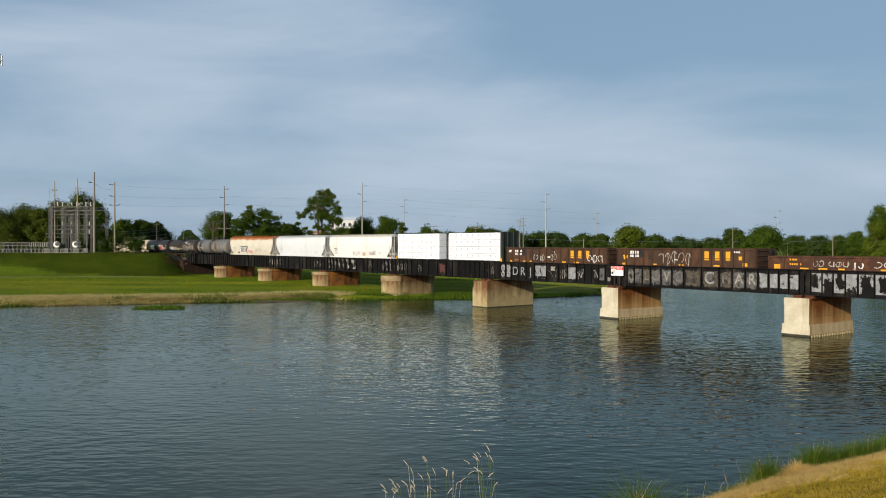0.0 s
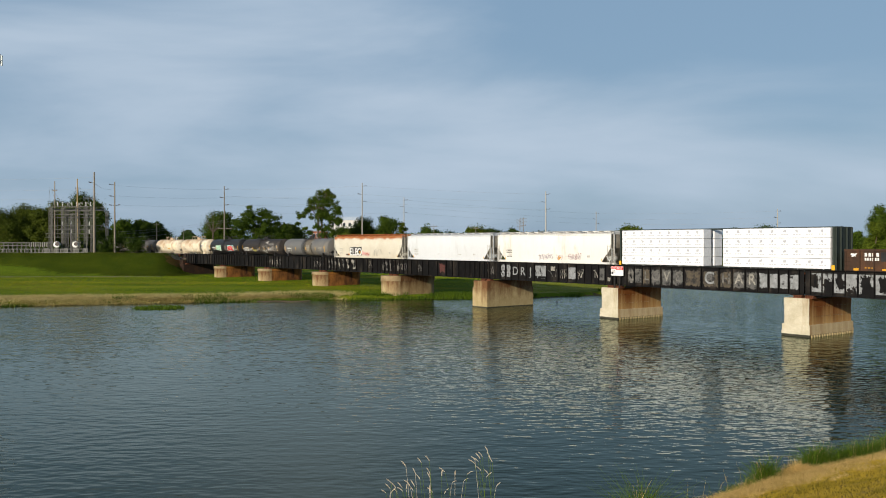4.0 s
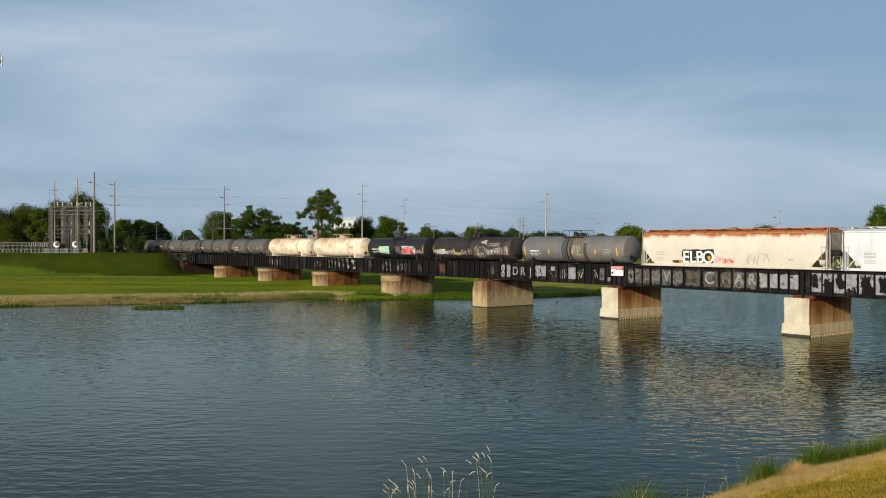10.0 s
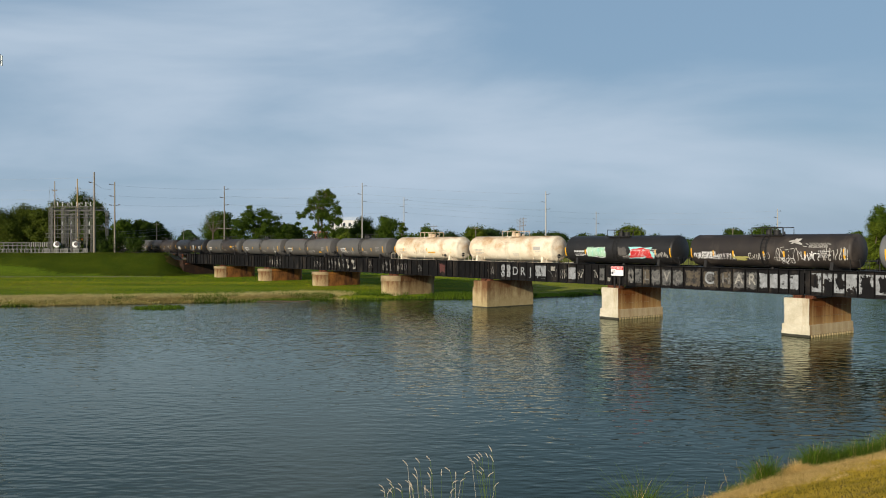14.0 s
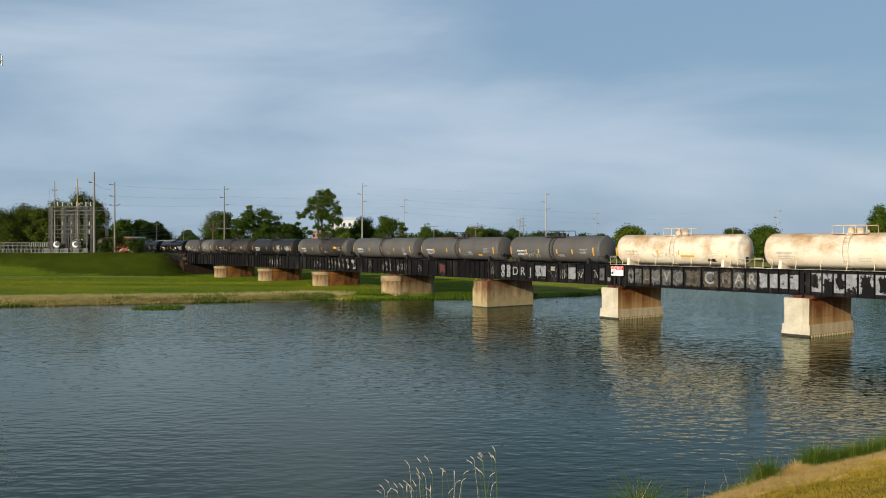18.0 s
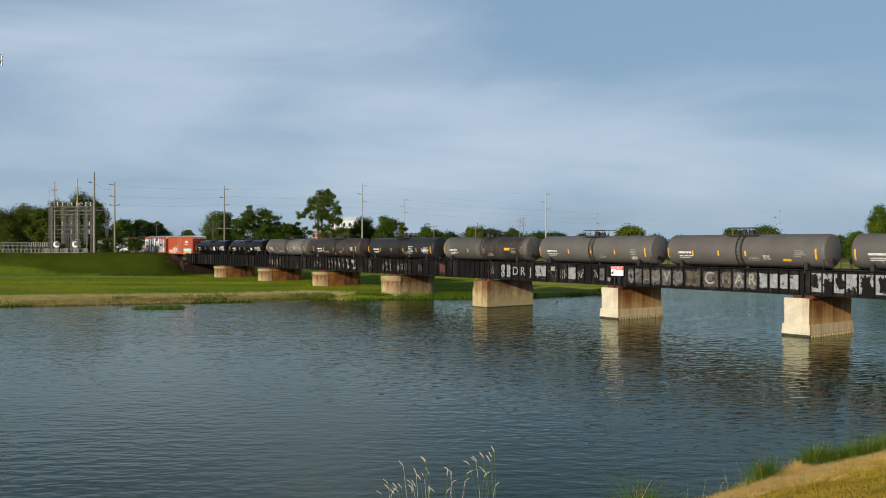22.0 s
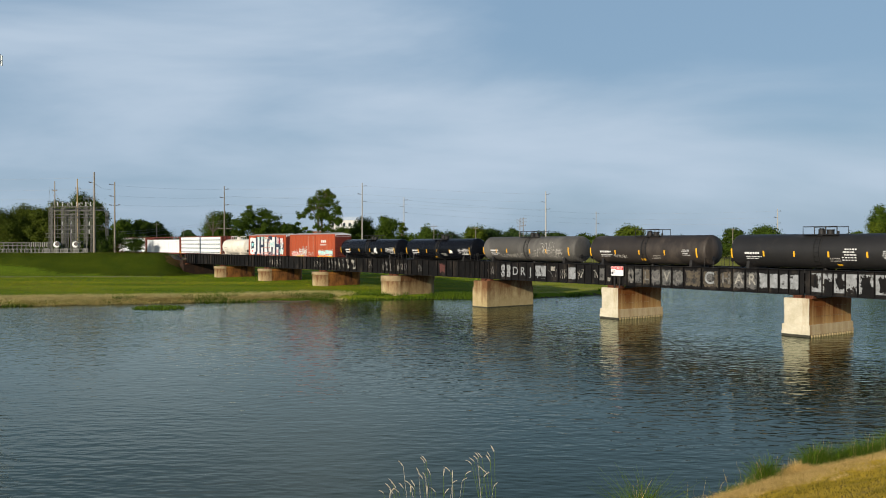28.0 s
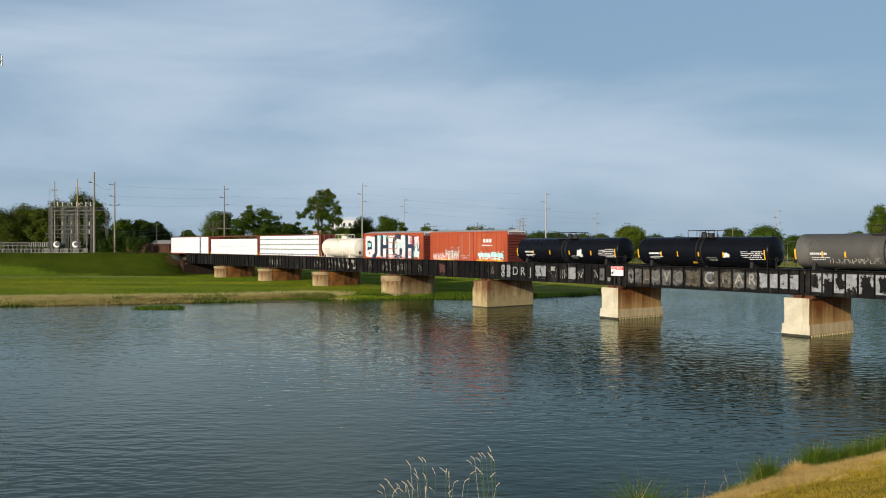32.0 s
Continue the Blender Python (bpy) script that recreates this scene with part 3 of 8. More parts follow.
# ---- the railway bridge ----
STIFF = (-20.72, -19.72, -18.76, -17.72, -16.67, -15.32, -14.0, -12.57, -10.49, -8.52, -7.12, -5.76, -4.45, -3.42, -2.41, -1.46, -0.44)


def shared(name, geo, material, smooth_=0.0):
    return geo.mesh(name, material, smooth_)


def make_bridge():
    web = shared("web", Geo().box(-SPAN + 0.06, -0.06, 0.05, 0.085, GIRD_LOW + 0.04, GIRD_TOP - 0.04), M_GIRDER)
    flange = shared("flange", Geo().box(-SPAN + 0.06, -0.06, -0.14, 0.28, -0.03, 0.03, 0.008), M_GIRDER)
    g = Geo().box(-0.012, 0.012, -0.1, 0.05, GIRD_LOW + 0.05, GIRD_TOP - 0.05).box(-0.07, 0.012, 0.035, 0.052, GIRD_LOW + 0.06, GIRD_TOP - 0.06)
    rib = shared("stiffener", g, M_GIRDER)
    g = Geo().box(-SPAN + 0.06, -0.06, 0.03, 0.052, GIRD_TOP - 0.2, GIRD_TOP - 0.04, 0.006).box(-SPAN + 0.06, -0.06, 0.03, 0.052, GIRD_LOW + 0.04, GIRD_LOW + 0.2, 0.006)
    angle = shared("flange_angle", g, M_GIRDER)
    tie = shared("tie", Geo().box(-0.115, 0.115, -1.35, 1.35, -0.2, 0.0, 0.015), M_TIE)
    beam = shared("floor_beam", Geo().box(-0.12, 0.12, 0.09, 5.2, GIRD_LOW + 0.06, GIRD_LOW + 0.5, 0.01), M_GIRDER)
    stringer = shared("stringer", Geo().box(-SPAN + 0.06, -0.06, -0.12, 0.12, GIRD_LOW + 0.5, RAIL - 0.42, 0.01), M_GIRDER)
    shoe = Geo().box(-0.38, 0.38, -0.3, 0.3, 0.0, 0.06, 0.01)
    for k in range(5):
        shoe.prism([(-0.3 + k * 0.15 - 0.045, 0.06), (-0.3 + k * 0.15 + 0.045, 0.06), (-0.3 + k * 0.15 + 0.02, 0.2), (-0.3 + k * 0.15 - 0.02, 0.2)], "y", -0.28, 0.28)
    shoe = shared("bearing", shoe, M_RUST)
    plate = shared("bearing_plate", Geo().box(-0.42, 0.42, -0.25, 0.25, 0.2, 0.25, 0.01), M_RUST)
    for n in range(-2, 7):
        span = thing("bridge_span", "black riveted plate-girder railway span with painted graffiti", "bridge", BRIDGE @ Matrix.Translation((-SPAN * n, 0, 0)), "bridge spans")
        for side, flip in ((0, 1), (5.3, -1)):
            m = Matrix.Translation((0, side, 0)) @ (Matrix.Rotation(math.pi, 4, "Z") @ Matrix.Translation((SPAN, 0, 0)) if flip < 0 else Matrix.Identity(4))
            gd = put("girder", web, span, m)
            put("top_flange", flange, gd, Matrix.Translation((0, 0, GIRD_TOP - 0.03)))
            put("bottom_flange", flange, gd, Matrix.Translation((0, 0, GIRD_LOW + 0.03)))
            put("flange_angle", angle, gd)
            for x in STIFF:
                put("stiffener", rib, gd, Matrix.Translation((x, 0, 0)))
        for k in range(6):
            put("floor_beam", beam, span, Matrix.Translation((-0.6 - k * (SPAN - 1.2) / 5, 0, 0)))
        for y in (-0.9, 0.9):
            put("stringer", stringer, span, Matrix.Translation((0, TRACK_Y + y, 0)))
        for k in range(40):
            put("tie", tie, span, Matrix.Translation((-0.3 - k * 0.53, TRACK_Y, RAIL - 0.17)))
        for y in (0.05, 5.25):
            for x in (-0.55, -SPAN + 0.55):
                put("bearing", shoe, span, Matrix.Translation((x, y, GIRD_LOW - 0.25)))
                put("bearing_plate", plate, span, Matrix.Translation((x, y, GIRD_LOW - 0.25)))
    g = Geo()
    for y in (-0.755, 0.755):
        g.prism([(TRACK_Y + y - 0.07, RAIL - 0.17), (TRACK_Y + y + 0.07, RAIL - 0.17), (TRACK_Y + y + 0.02, RAIL - 0.13), (TRACK_Y + y + 0.02, RAIL - 0.05), (TRACK_Y + y + 0.037, RAIL - 0.04),
                 (TRACK_Y + y + 0.037, RAIL), (TRACK_Y + y - 0.037, RAIL), (TRACK_Y + y - 0.037, RAIL - 0.04), (TRACK_Y + y - 0.02, RAIL - 0.05), (TRACK_Y + y - 0.02, RAIL - 0.13)], "x", -800, 400)
    tagged(part("rails", g, M_RAIL, m=BRIDGE), "pair of worn steel running rails", "rails", kind="structure")
    g = Geo()
    for k in range(420):
        g.box(-151 - k * 0.56 - 0.115, -151 - k * 0.56 + 0.115, TRACK_Y - 1.3, TRACK_Y + 1.3, RAIL - 0.37, RAIL - 0.17)
    for k in range(200):
        g.box(44 + k * 0.56 - 0.115, 44 + k * 0.56 + 0.115, TRACK_Y - 1.3, TRACK_Y + 1.3, RAIL - 0.37, RAIL - 0.17)
    tagged(part("track_ties", g, M_TIE, m=BRIDGE), "creosoted wooden ties on the railway bank", "ties", kind="stuff")


def pier_outline(x0, x1, y0, y1, round_):
    """Plan of a pier: blunt with cut corners, or with round ends."""
    if not round_:
        c = 0.12
        return [(x0, y0 + c), (x0 + c, y0), (x1 - c * 0.4, y0), (x1, y0 + c * 0.4), (x1, y1 - c), (x1 - c, y1), (x0 + c, y1), (x0, y1 - c)]
    r, mid = (x1 - x0) / 2, (x0 + x1) / 2
    k = 12
    return ([(mid + r * math.cos(math.pi + math.pi * i / k), y0 + r * 0.8 + r * 0.8 * math.sin(math.pi + math.pi * i / k)) for i in range(k + 1)]
            + [(mid + r * math.cos(math.pi * i / k), y1 - r * 0.8 + r * 0.8 * math.sin(math.pi * i / k)) for i in range(k + 1)])


def make_piers():
    foot = [-1.5, -1.5, -1.5, -1.5, 0.6, 0.6, 0.6]
    for n in range(-1, 7):
        rnd = n >= 3
        words = "pale concrete bridge pier with rust streaks standing in the river" if n < 3 else "round-ended concrete pier streaked with brown rust"
        pier = thing("bridge_pier", words, "bridge pier", BRIDGE @ Matrix.Translation((-SPAN * n, 0, 0)), "bridge piers")
        x0, x1, y0, y1 = -1.75, 0.62, -0.35, 6.8
        if rnd:
            x0, x1, y0, y1 = -2.3, 1.65, -1.5, 7.0
        elif n == 2:
            x0, x1, y0, y1 = -1.75, 1.1, -0.9, 6.9
        top = GIRD_LOW - 0.25
        low = foot[max(n, 0)]
        body = M_CONC if n < 3 else M_CONC_RUST
        if n < 2:
            rows = [(low, 0.2, M_WET, 0.15, "footing"), (0.2, 0.5, M_CONC, 0.16, "base_course"), (0.5, 1.05, M_CONC, 0.13, "base_course"), (1.05, 1.75, M_CONC, 0.0, "course"), (1.75, 2.62, body, 0.0, "course"), (2.62, top, M_CONC, 0.02, "cap")]
        elif n == 2:
            rows = [(low, 0.1, M_WET, 0.1, "footing"), (0.1, 2.45, M_CONC_OLD, 0.06, "shaft"), (2.45, top, M_CONC_OLD, -0.03, "cap")]
        else:
            rim = 2.55 if n == 3 else 2.86
            rows = [(low, rim, M_CONC_DARK if n != 3 else M_CONC_BROWN, 0.0, "shaft"), (rim, top, M_CONC_BROWN if n == 3 else M_CONC_DARK, 0.1, "cap")]
        for a, b, m, out, name in rows:
            g = Geo()
            o = pier_outline(x0 - out, x1 + out, y0 - out, y1 + out, rnd)
            gap = 0.03
            g.prism(o, "z", a, b - gap)
            o2 = pier_outline(x0 - out + 0.04, x1 + out - 0.04, y0 - out + 0.04, y1 + out - 0.04, rnd)
            g.prism(o2, "z", b - gap - 0.02, b)
            ob = part(name, g, m, pier, smooth=40 if rnd else 0)
            if rnd:
                # rust washed off the deck covers the broad sides, the round ends stay paler
                ob.data.materials.append(M_CONC_OLD if name == "shaft" else M_CONC_TAN)
                for poly in ob.data.polygons:
                    poly.material_index = int(poly.center.y < 0.9 or poly.normal.z > 0.5)
            if n < 2 and name != "footing":
                # rain off the bearings stains the broad face
                ob.data.materials.append(M_CONC_RUST if name != "base_course" else M_CONC_SPLASH)
                for poly in ob.data.polygons:
                    poly.material_index = int(poly.normal.x > 0.9)
        if n < 2:
            # ragged ledge of stones at the waterline
            for k in range(17):
                part("stone", Geo().box(x1 + 0.14, x1 + 0.26, -0.3 + k * 0.42, -0.3 + k * 0.42 + 0.25, -0.5, 0.19, 0.03), M_CONC_OLD, pier)
    # the far abutment, with its wing walls
    ab = thing("bridge_abutment", "rust-brown concrete abutment under the bridge end, painted shadow-dark", "abutment", BRIDGE @ Matrix.Translation((-SPAN * 7, 0, 0)))
    part("breast_wall", Geo().box(-2.2, 0.9, -0.9, 6.6, -0.5, GIRD_LOW - 0.26, 0.05), M_CONC_SHADE, ab)
    part("back_wall", Geo().box(-2.4, -0.35, -0.6, 6.2, GIRD_LOW - 0.26, RAIL - 0.4, 0.04), M_CONC_SHADE, ab)
    part("wing_wall", Geo().prism([(-9, 0.2), (0.4, -0.3), (0.4, 1.6), (-2, 2.9), (-9, 3.6)], "y", -1.6, -0.95), M_CONC_SHADE, ab)
    part("wing_wall", Geo().prism([(-9, 0.2), (0.4, -0.3), (0.4, 2.2), (-2, 3.6), (-9, 3.9)], "y", 6.7, 7.3), M_CONC_SHADE, ab)
    ab = thing("bridge_abutment", "concrete abutment on the near bank", "abutment", BRIDGE @ Matrix.Translation((SPAN * 2, 0, 0)))
    part("breast_wall", Geo().box(-0.9, 2.2, -0.9, 6.6, -1.5, GIRD_LOW - 0.26, 0.05), M_CONC, ab)
    part("back_wall", Geo().box(0.35, 2.4, -0.6, 6.2, GIRD_LOW - 0.26, RAIL - 0.4, 0.04), M_CONC, ab)


def make_sign():
    sign = thing("warning_sign", "white warning sign with red headers on twin posts on a pier", "sign", BRIDGE @ Matrix.Translation((-20.75, -0.33, 0)))
    for x in (-0.35, 0.3):
        part("post", Geo().box(x - 0.06, x + 0.06, -0.03, 0.03, GIRD_LOW - 0.25, 4.75, 0.01), M_BLACK, sign)
    part("board", Geo().box(-0.84, 0.84, -0.06, -0.035, 4.62, 5.62, 0.005), M_SIGNW, sign)
    part("red_header", Geo().box(-0.82, -0.14, -0.072, -0.062, 5.3, 5.6), M_SIGNR, sign)
    part("red_header", Geo().box(-0.1, 0.82, -0.072, -0.062, 5.22, 5.6), M_SIGNR, sign)
    put("lettering", letter_mesh("lettering", "STOP", 0.2, M_SIGNW), sign, Matrix.Translation((-0.48, -0.078, 5.35)))
    g, rng = Geo(), random.Random(4)
    for k in range(2):
        bars(g, lambda u, v: (u, -0.076, v), 0.0, 0.75, 5.48 - k * 0.14, 0.08, 6, rng)
    part("lettering", g, M_SIGNW, sign)
    g = Geo()
    for k in range(2):
        bars(g, lambda u, v: (u, -0.064, v), -0.7, -0.25, 5.15 - k * 0.14, 0.06, 4, rng)
    blot(g, lambda u, v: (u, -0.064, v), -0.66, 4.9, 0.3, 0.3, rng)
    part("lettering", g, M_PAINT_K, sign)


def make_tags():
    """The paint on the girders' panels."""
    def on(u, v):
        return (u, 0.028, v)
    rng = random.Random(11)
    mid = (GIRD_TOP + GIRD_LOW) / 2

    def tag(name, label, n, build, material):
        g = Geo()
        build(g)
        ob = put(name, g.mesh(name, material), None, BRIDGE @ Matrix.Translation((-SPAN * n, 0, 0)))
        tagged(ob, label, "graffiti", "graffiti on the girders", "stuff")

    def panel(k):
        return STIFF[k], STIFF[k + 1]

    def worn(n, k, material, label, keep=slab, w=0.86, h=1.5, dv=0.0, wear=0.2, lift=0.028):
        a, b = panel(k)
        c, half = (a + b) / 2, (b - a) * w / 2
        tag("graffiti_patch", label, n, lambda g: flake(g, lambda u, v: (u, lift, v), c - half, c + half, mid + dv - h / 2, mid + dv + h / 2, keep, wear, 0.055, 3.1 * n + k), material)

    def letter(n, k, ch, material, h=1.15, dv=-0.05, du=0.02):
        a, b = panel(k)
        me = letter_mesh("graffiti_letter", ch, h, material, 0.015)
        ob = put("graffiti_letter", me, None, BRIDGE @ Matrix.Translation((-SPAN * n + (a + b) / 2 + du, 0.024, mid - h / 2 + dv)))
        tagged(ob, "big painted block letter on a girder panel", "graffiti", "graffiti on the girders")

    # span over the second opening: a row of letters on weathered grounds
    worn(0, 1, M_PAINT_F, "grey paint patch with a dark middle", lambda u, v: 0.2 - abs(math.hypot(u - 0.5, v - 0.5) - 0.35), 0.8)
    worn(0, 2, M_PAINT_G, "dull grey paint panel", slab, 0.95, 1.7, wear=0.1)
    for k, ch, under in ((3, "L", M_PAINT_B), (4, "O", M_PAINT_G), (5, "V", M_PAINT_G), (6, "E", M_PAINT_G), (8, "C", M_PAINT_B), (9, "H", M_PAINT_B), (10, "A", M_PAINT_G), (11, "R", M_PAINT_G)):
        worn(0, k, under, "weathered paint ground behind a letter", slab, 0.9, 1.75, -0.05, 0.22)
        letter(0, k, ch, M_PAINT_W if ch == "C" else M_PAINT_P if ch in "VAR" else M_PAINT_F, 1.15 if ch == "C" else 0.95, 0.1, -0.12 if ch == "C" else 0.02)
    worn(0, 7, M_PAINT_B, "brown smear on a girder panel", slab, 0.9, 1.75, 0.0, 0.25)
    worn(0, 8, M_PAINT_G, "dark grey paint over a letter's edge", slab, 0.45, 1.3, 0.1, 0.3, 0.021)
    for k in (12, 13, 14, 15):
        worn(0, k, M_PAINT_W, "pale silver paint patch on a girder panel", slab, 0.84, 1.5, 0.0, 0.2)
    # the nearest span: white paint torn by black shapes
    cuts = (lambda u, v: max(0.3 - abs(u - 0.85), v - 0.8, 0.25 - abs(v - 0.1)) - 0.1, lambda u, v: max(v - 0.72, 0.1 - u), lambda u, v: max(0.28 - u, 0.3 - v, 0.3 * (u - 0.75)) - 0.05, lambda u, v: 0.12 + 0.4 * (v - 0.55),
            lambda u, v: max(0.16 - u, 0.2 - abs(u - 0.9) - 0.8 * abs(v - 0.6), v - 0.9) - 0.02, lambda u, v: max(0.3 - u, v - 0.82, 0.18 - v) - 0.05)
    for k in range(9):
        worn(-1, k, M_PAINT_W, "torn white paint with black shapes", cuts[k % 6], 0.86, 1.6, 0.02, 0.16)
    # the span over the third opening
    for k in (2, 3):
        worn(1, k, M_PAINT_W, "white looping letter on a girder panel", lambda u, v: 0.17 - min(abs(math.hypot((u - 0.5) * 1.3, (v - 0.25) * 1.4) - 0.25), abs(math.hypot((u - 0.5) * 1.3, (v - 0.75) * 1.4) - 0.25)), 0.95, 1.5, 0, 0.24)
    for k, ch in ((4, "D"), (5, "R"), (6, "J")):
        letter(1, k, ch, M_PAINT_W, 0.98, 0.05)
    worn(1, 7, M_PAINT_W, "broad white letterform on a girder panel", lambda u, v: 0.32 - abs(abs(u - 0.5) - 0.28) - 0.35 * (v < 0.2), 0.85, 1.5, 0, 0.22)
    worn(1, 8, M_PAINT_P, "pinkish pale paint daub on a girder panel", slab, 0.4, 0.6, 0.45, 0.15)
    worn(1, 10, M_PAINT_W, "solid white paint patch on a girder panel", slab, 0.9, 1.55, 0.0, 0.12)
    worn(1, 14, M_PAINT_G, "faint grey paint panel", slab, 0.8, 1.6)
    worn(1, 15, M_PAINT_P, "small white daub on a girder panel", slab, 0.4, 0.5, -0.5)
    for n, k, m in ((1, 0, M_PAINT_F), (1, 8, M_PAINT_F), (1, 9, M_PAINT_P), (1, 11, M_PAINT_P), (1, 13, M_PAINT_P), (1, 9, M_PAINT_F), (4, 0, M_PAINT_F), (4, 1, M_PAINT_P), (4, 2, M_PAINT_F), (4, 3, M_PAINT_P), (4, 4, M_PAINT_F), (4, 13, M_PAINT_F),
                    (4, 14, M_PAINT_P), (4, 15, M_PAINT_F), (3, 10, M_PAINT_P), (3, 13, M_PAINT_F), (2, 0, M_PAINT_P), (2, 1, M_PAINT_P), (2, 2, M_PAINT_F), (2, 5, M_PAINT_F)):
        a, b = panel(k)
        tag("graffiti_scribble", "thin pale paint scribble on a girder panel", n, lambda g: scrawl(g, on, a + 0.15, b - 0.15, mid - 0.6, mid + 0.55, 2, 0.07, rng), m)
    for k, m in ((1, M_PAINT_F), (2, M_PAINT_G), (3, M_PAINT_F), (4, M_PAINT_P), (5, M_PAINT_F), (6, M_PAINT_P), (7, M_PAINT_P), (14, M_PAINT_F), (15, M_PAINT_F)):
        worn(3, k, m, "pale worn letterform on a girder panel", lambda u, v: 0.16 - abs(u - 0.5 + 0.4 * (v - 0.5)) + 0.12 * math.sin(v * 9 + k), 0.8, 1.5, 0.1, 0.25)
    worn(2, 8, mat("dull_red_smear", (0.1, 0.03, 0.025), (0.06, 0.03, 0.026), 2, 0.8), "dull red smear on a girder panel", slab, 0.7, 1.3, 0, 0.75)


make_bridge()
make_piers()
make_sign()
make_tags()


# ---- the train ----
SPEED = 10.785
M_TANK = {
    "grey": mat("grey_tank_paint", (0.15, 0.15, 0.147), (0.115, 0.115, 0.115), 0.5, 0.5, bump=0.08, c=(0.2, 0.17, 0.13), c_at=0.66, c_scale=0.4, c_stretch=(1, 1, 0.4)),
    "brown": mat("brown_black_tank_paint", (0.034, 0.028, 0.024), (0.023, 0.020, 0.019), 0.5, 0.55, bump=0.08, c=(0.085, 0.068, 0.055), c_at=0.66, c_scale=0.4, c_stretch=(1, 1, 0.4)),
    "black": mat("black_tank_paint", (0.022, 0.021, 0.021), (0.016, 0.016, 0.016), 0.5, 0.45, bump=0.08, c=(0.06, 0.05, 0.045), c_at=0.68, c_scale=0.4),
    "dark": mat("sooty_grey_tank_paint", (0.108, 0.103, 0.096), (0.082, 0.079, 0.075), 0.5, 0.55, bump=0.08, c=(0.10, 0.085, 0.07), c_at=0.66, c_scale=0.35, c_stretch=(1, 1, 0.3)),
    "rusty": mat("rust_topped_tank_paint", (0.105, 0.098, 0.09), (0.08, 0.075, 0.07), 0.5, 0.55, bump=0.08, c=(0.17, 0.075, 0.045), c_at=0.62, c_scale=0.5, c_stretch=(1, 1, 0.6), run=(4.0, 0.4)),
    "dusty": mat("dusty_grey_tank_paint", (0.078, 0.074, 0.067), (0.06, 0.057, 0.053), 0.5, 0.6, bump=0.08, c=(0.15, 0.142, 0.128), c_at=0.62, c_scale=0.3, c_stretch=(1, 1, 0.35)),
    "gloss": mat("glossy_blue_black_paint", (0.006, 0.007, 0.0095), (0.0045, 0.005, 0.0075), 0.5, 0.26, bump=0.04, shine=0.1),
    "cream": mat("stained_cream_paint", (0.77, 0.70, 0.56), (0.70, 0.60, 0.44), 0.35, 0.5, bump=0.08, c=(0.44, 0.27, 0.13), c_at=0.57, c_scale=0.6, c_stretch=(0.7, 1, 1.0), c_soft=0.13, run=(2.9, 0.06)),
    "white": mat("chalky_white_tank_paint", (0.74, 0.70, 0.62), (0.66, 0.60, 0.5), 0.4, 0.5, bump=0.08, c=(0.42, 0.33, 0.24), c_at=0.7, c_scale=0.5),
}
M_HOP_W = mat("white_hopper_paint", (0.75, 0.735, 0.70), (0.69, 0.67, 0.63), 0.3, 0.5, bump=0.06, c=(0.46, 0.40, 0.32), c_at=0.7, c_scale=0.6, c_stretch=(1, 1, 0.25))
M_HOP_COOL = mat("cool_white_hopper_paint", (0.63, 0.65, 0.675), (0.58, 0.60, 0.62), 0.3, 0.5, bump=0.06, c=(0.42, 0.42, 0.41), c_at=0.72, c_scale=0.6, c_stretch=(1, 1, 0.25))
M_HOP_C = mat("cream_hopper_paint", (0.61, 0.575, 0.49), (0.53, 0.485, 0.39), 0.4, 0.55, bump=0.06, c=(0.34, 0.105, 0.03), c_at=0.6, c_scale=0.9, c_stretch=(1, 1, 0.3), c_soft=0.1, run=(4.0, 0.7))
M_HOP_R = mat("rusted_roof_edge", (0.36, 0.115, 0.035), (0.45, 0.2, 0.08), 1.5, 0.85, bump=0.3, c=(0.62, 0.42, 0.26), c_at=0.72, c_scale=1.1)
# grime, and the shade on the hoppers' ends, both put into this grey
M_HOP_S = mat("grimy_shade_grey", (0.42, 0.38, 0.31), (0.2, 0.17, 0.13), 1.2, 0.7, bump=0.2)
M_GOND = mat("brown_gondola_paint", (0.058, 0.031, 0.018), (0.036, 0.021, 0.014), 0.8, 0.8, bump=0.25, c=(0.11, 0.046, 0.02), c_at=0.6, c_scale=0.9, c_stretch=(1, 1, 0.5))
M_GOND_R = mat("red_brown_gondola_paint", (0.062, 0.028, 0.016), (0.044, 0.021, 0.014), 0.8, 0.8, bump=0.25, c=(0.14, 0.055, 0.024), c_at=0.6, c_scale=0.9)
M_BOX = mat("faded_orange_red_boxcar_paint", (0.37, 0.07, 0.026), (0.31, 0.06, 0.024), 0.4, 0.6, bump=0.08, c=(0.44, 0.12, 0.06), c_at=0.66, c_scale=0.5, c_stretch=(1, 1, 0.3))
# the side's red darkened, so the end's shade is in the paint
M_BOX_END = mat("shaded_red_boxcar_end", (0.17, 0.032, 0.02), (0.12, 0.026, 0.017), 0.6, 0.7, bump=0.1)
M_GALV = mat("galvanised_car_roof", (0.55, 0.54, 0.52), (0.45, 0.43, 0.4), 1.0, 0.45, 0.4, bump=0.1)
M_CB = mat("green_black_bulkhead", (0.03, 0.04, 0.033), (0.02, 0.027, 0.024), 1, 0.6)
M_CB_RED = mat("brown_red_bulkhead", (0.2, 0.05, 0.032), (0.14, 0.04, 0.028), 1, 0.7)
M_WRAP = mat("white_lumber_wrap", (0.81, 0.82, 0.84), (0.74, 0.75, 0.77), 0.8, 0.45, bump=0.2, fine=5)
M_WRAPMARK = mat("grey_wrap_print", (0.46, 0.47, 0.5), (0.38, 0.39, 0.42), 3, 0.5, bump=0)
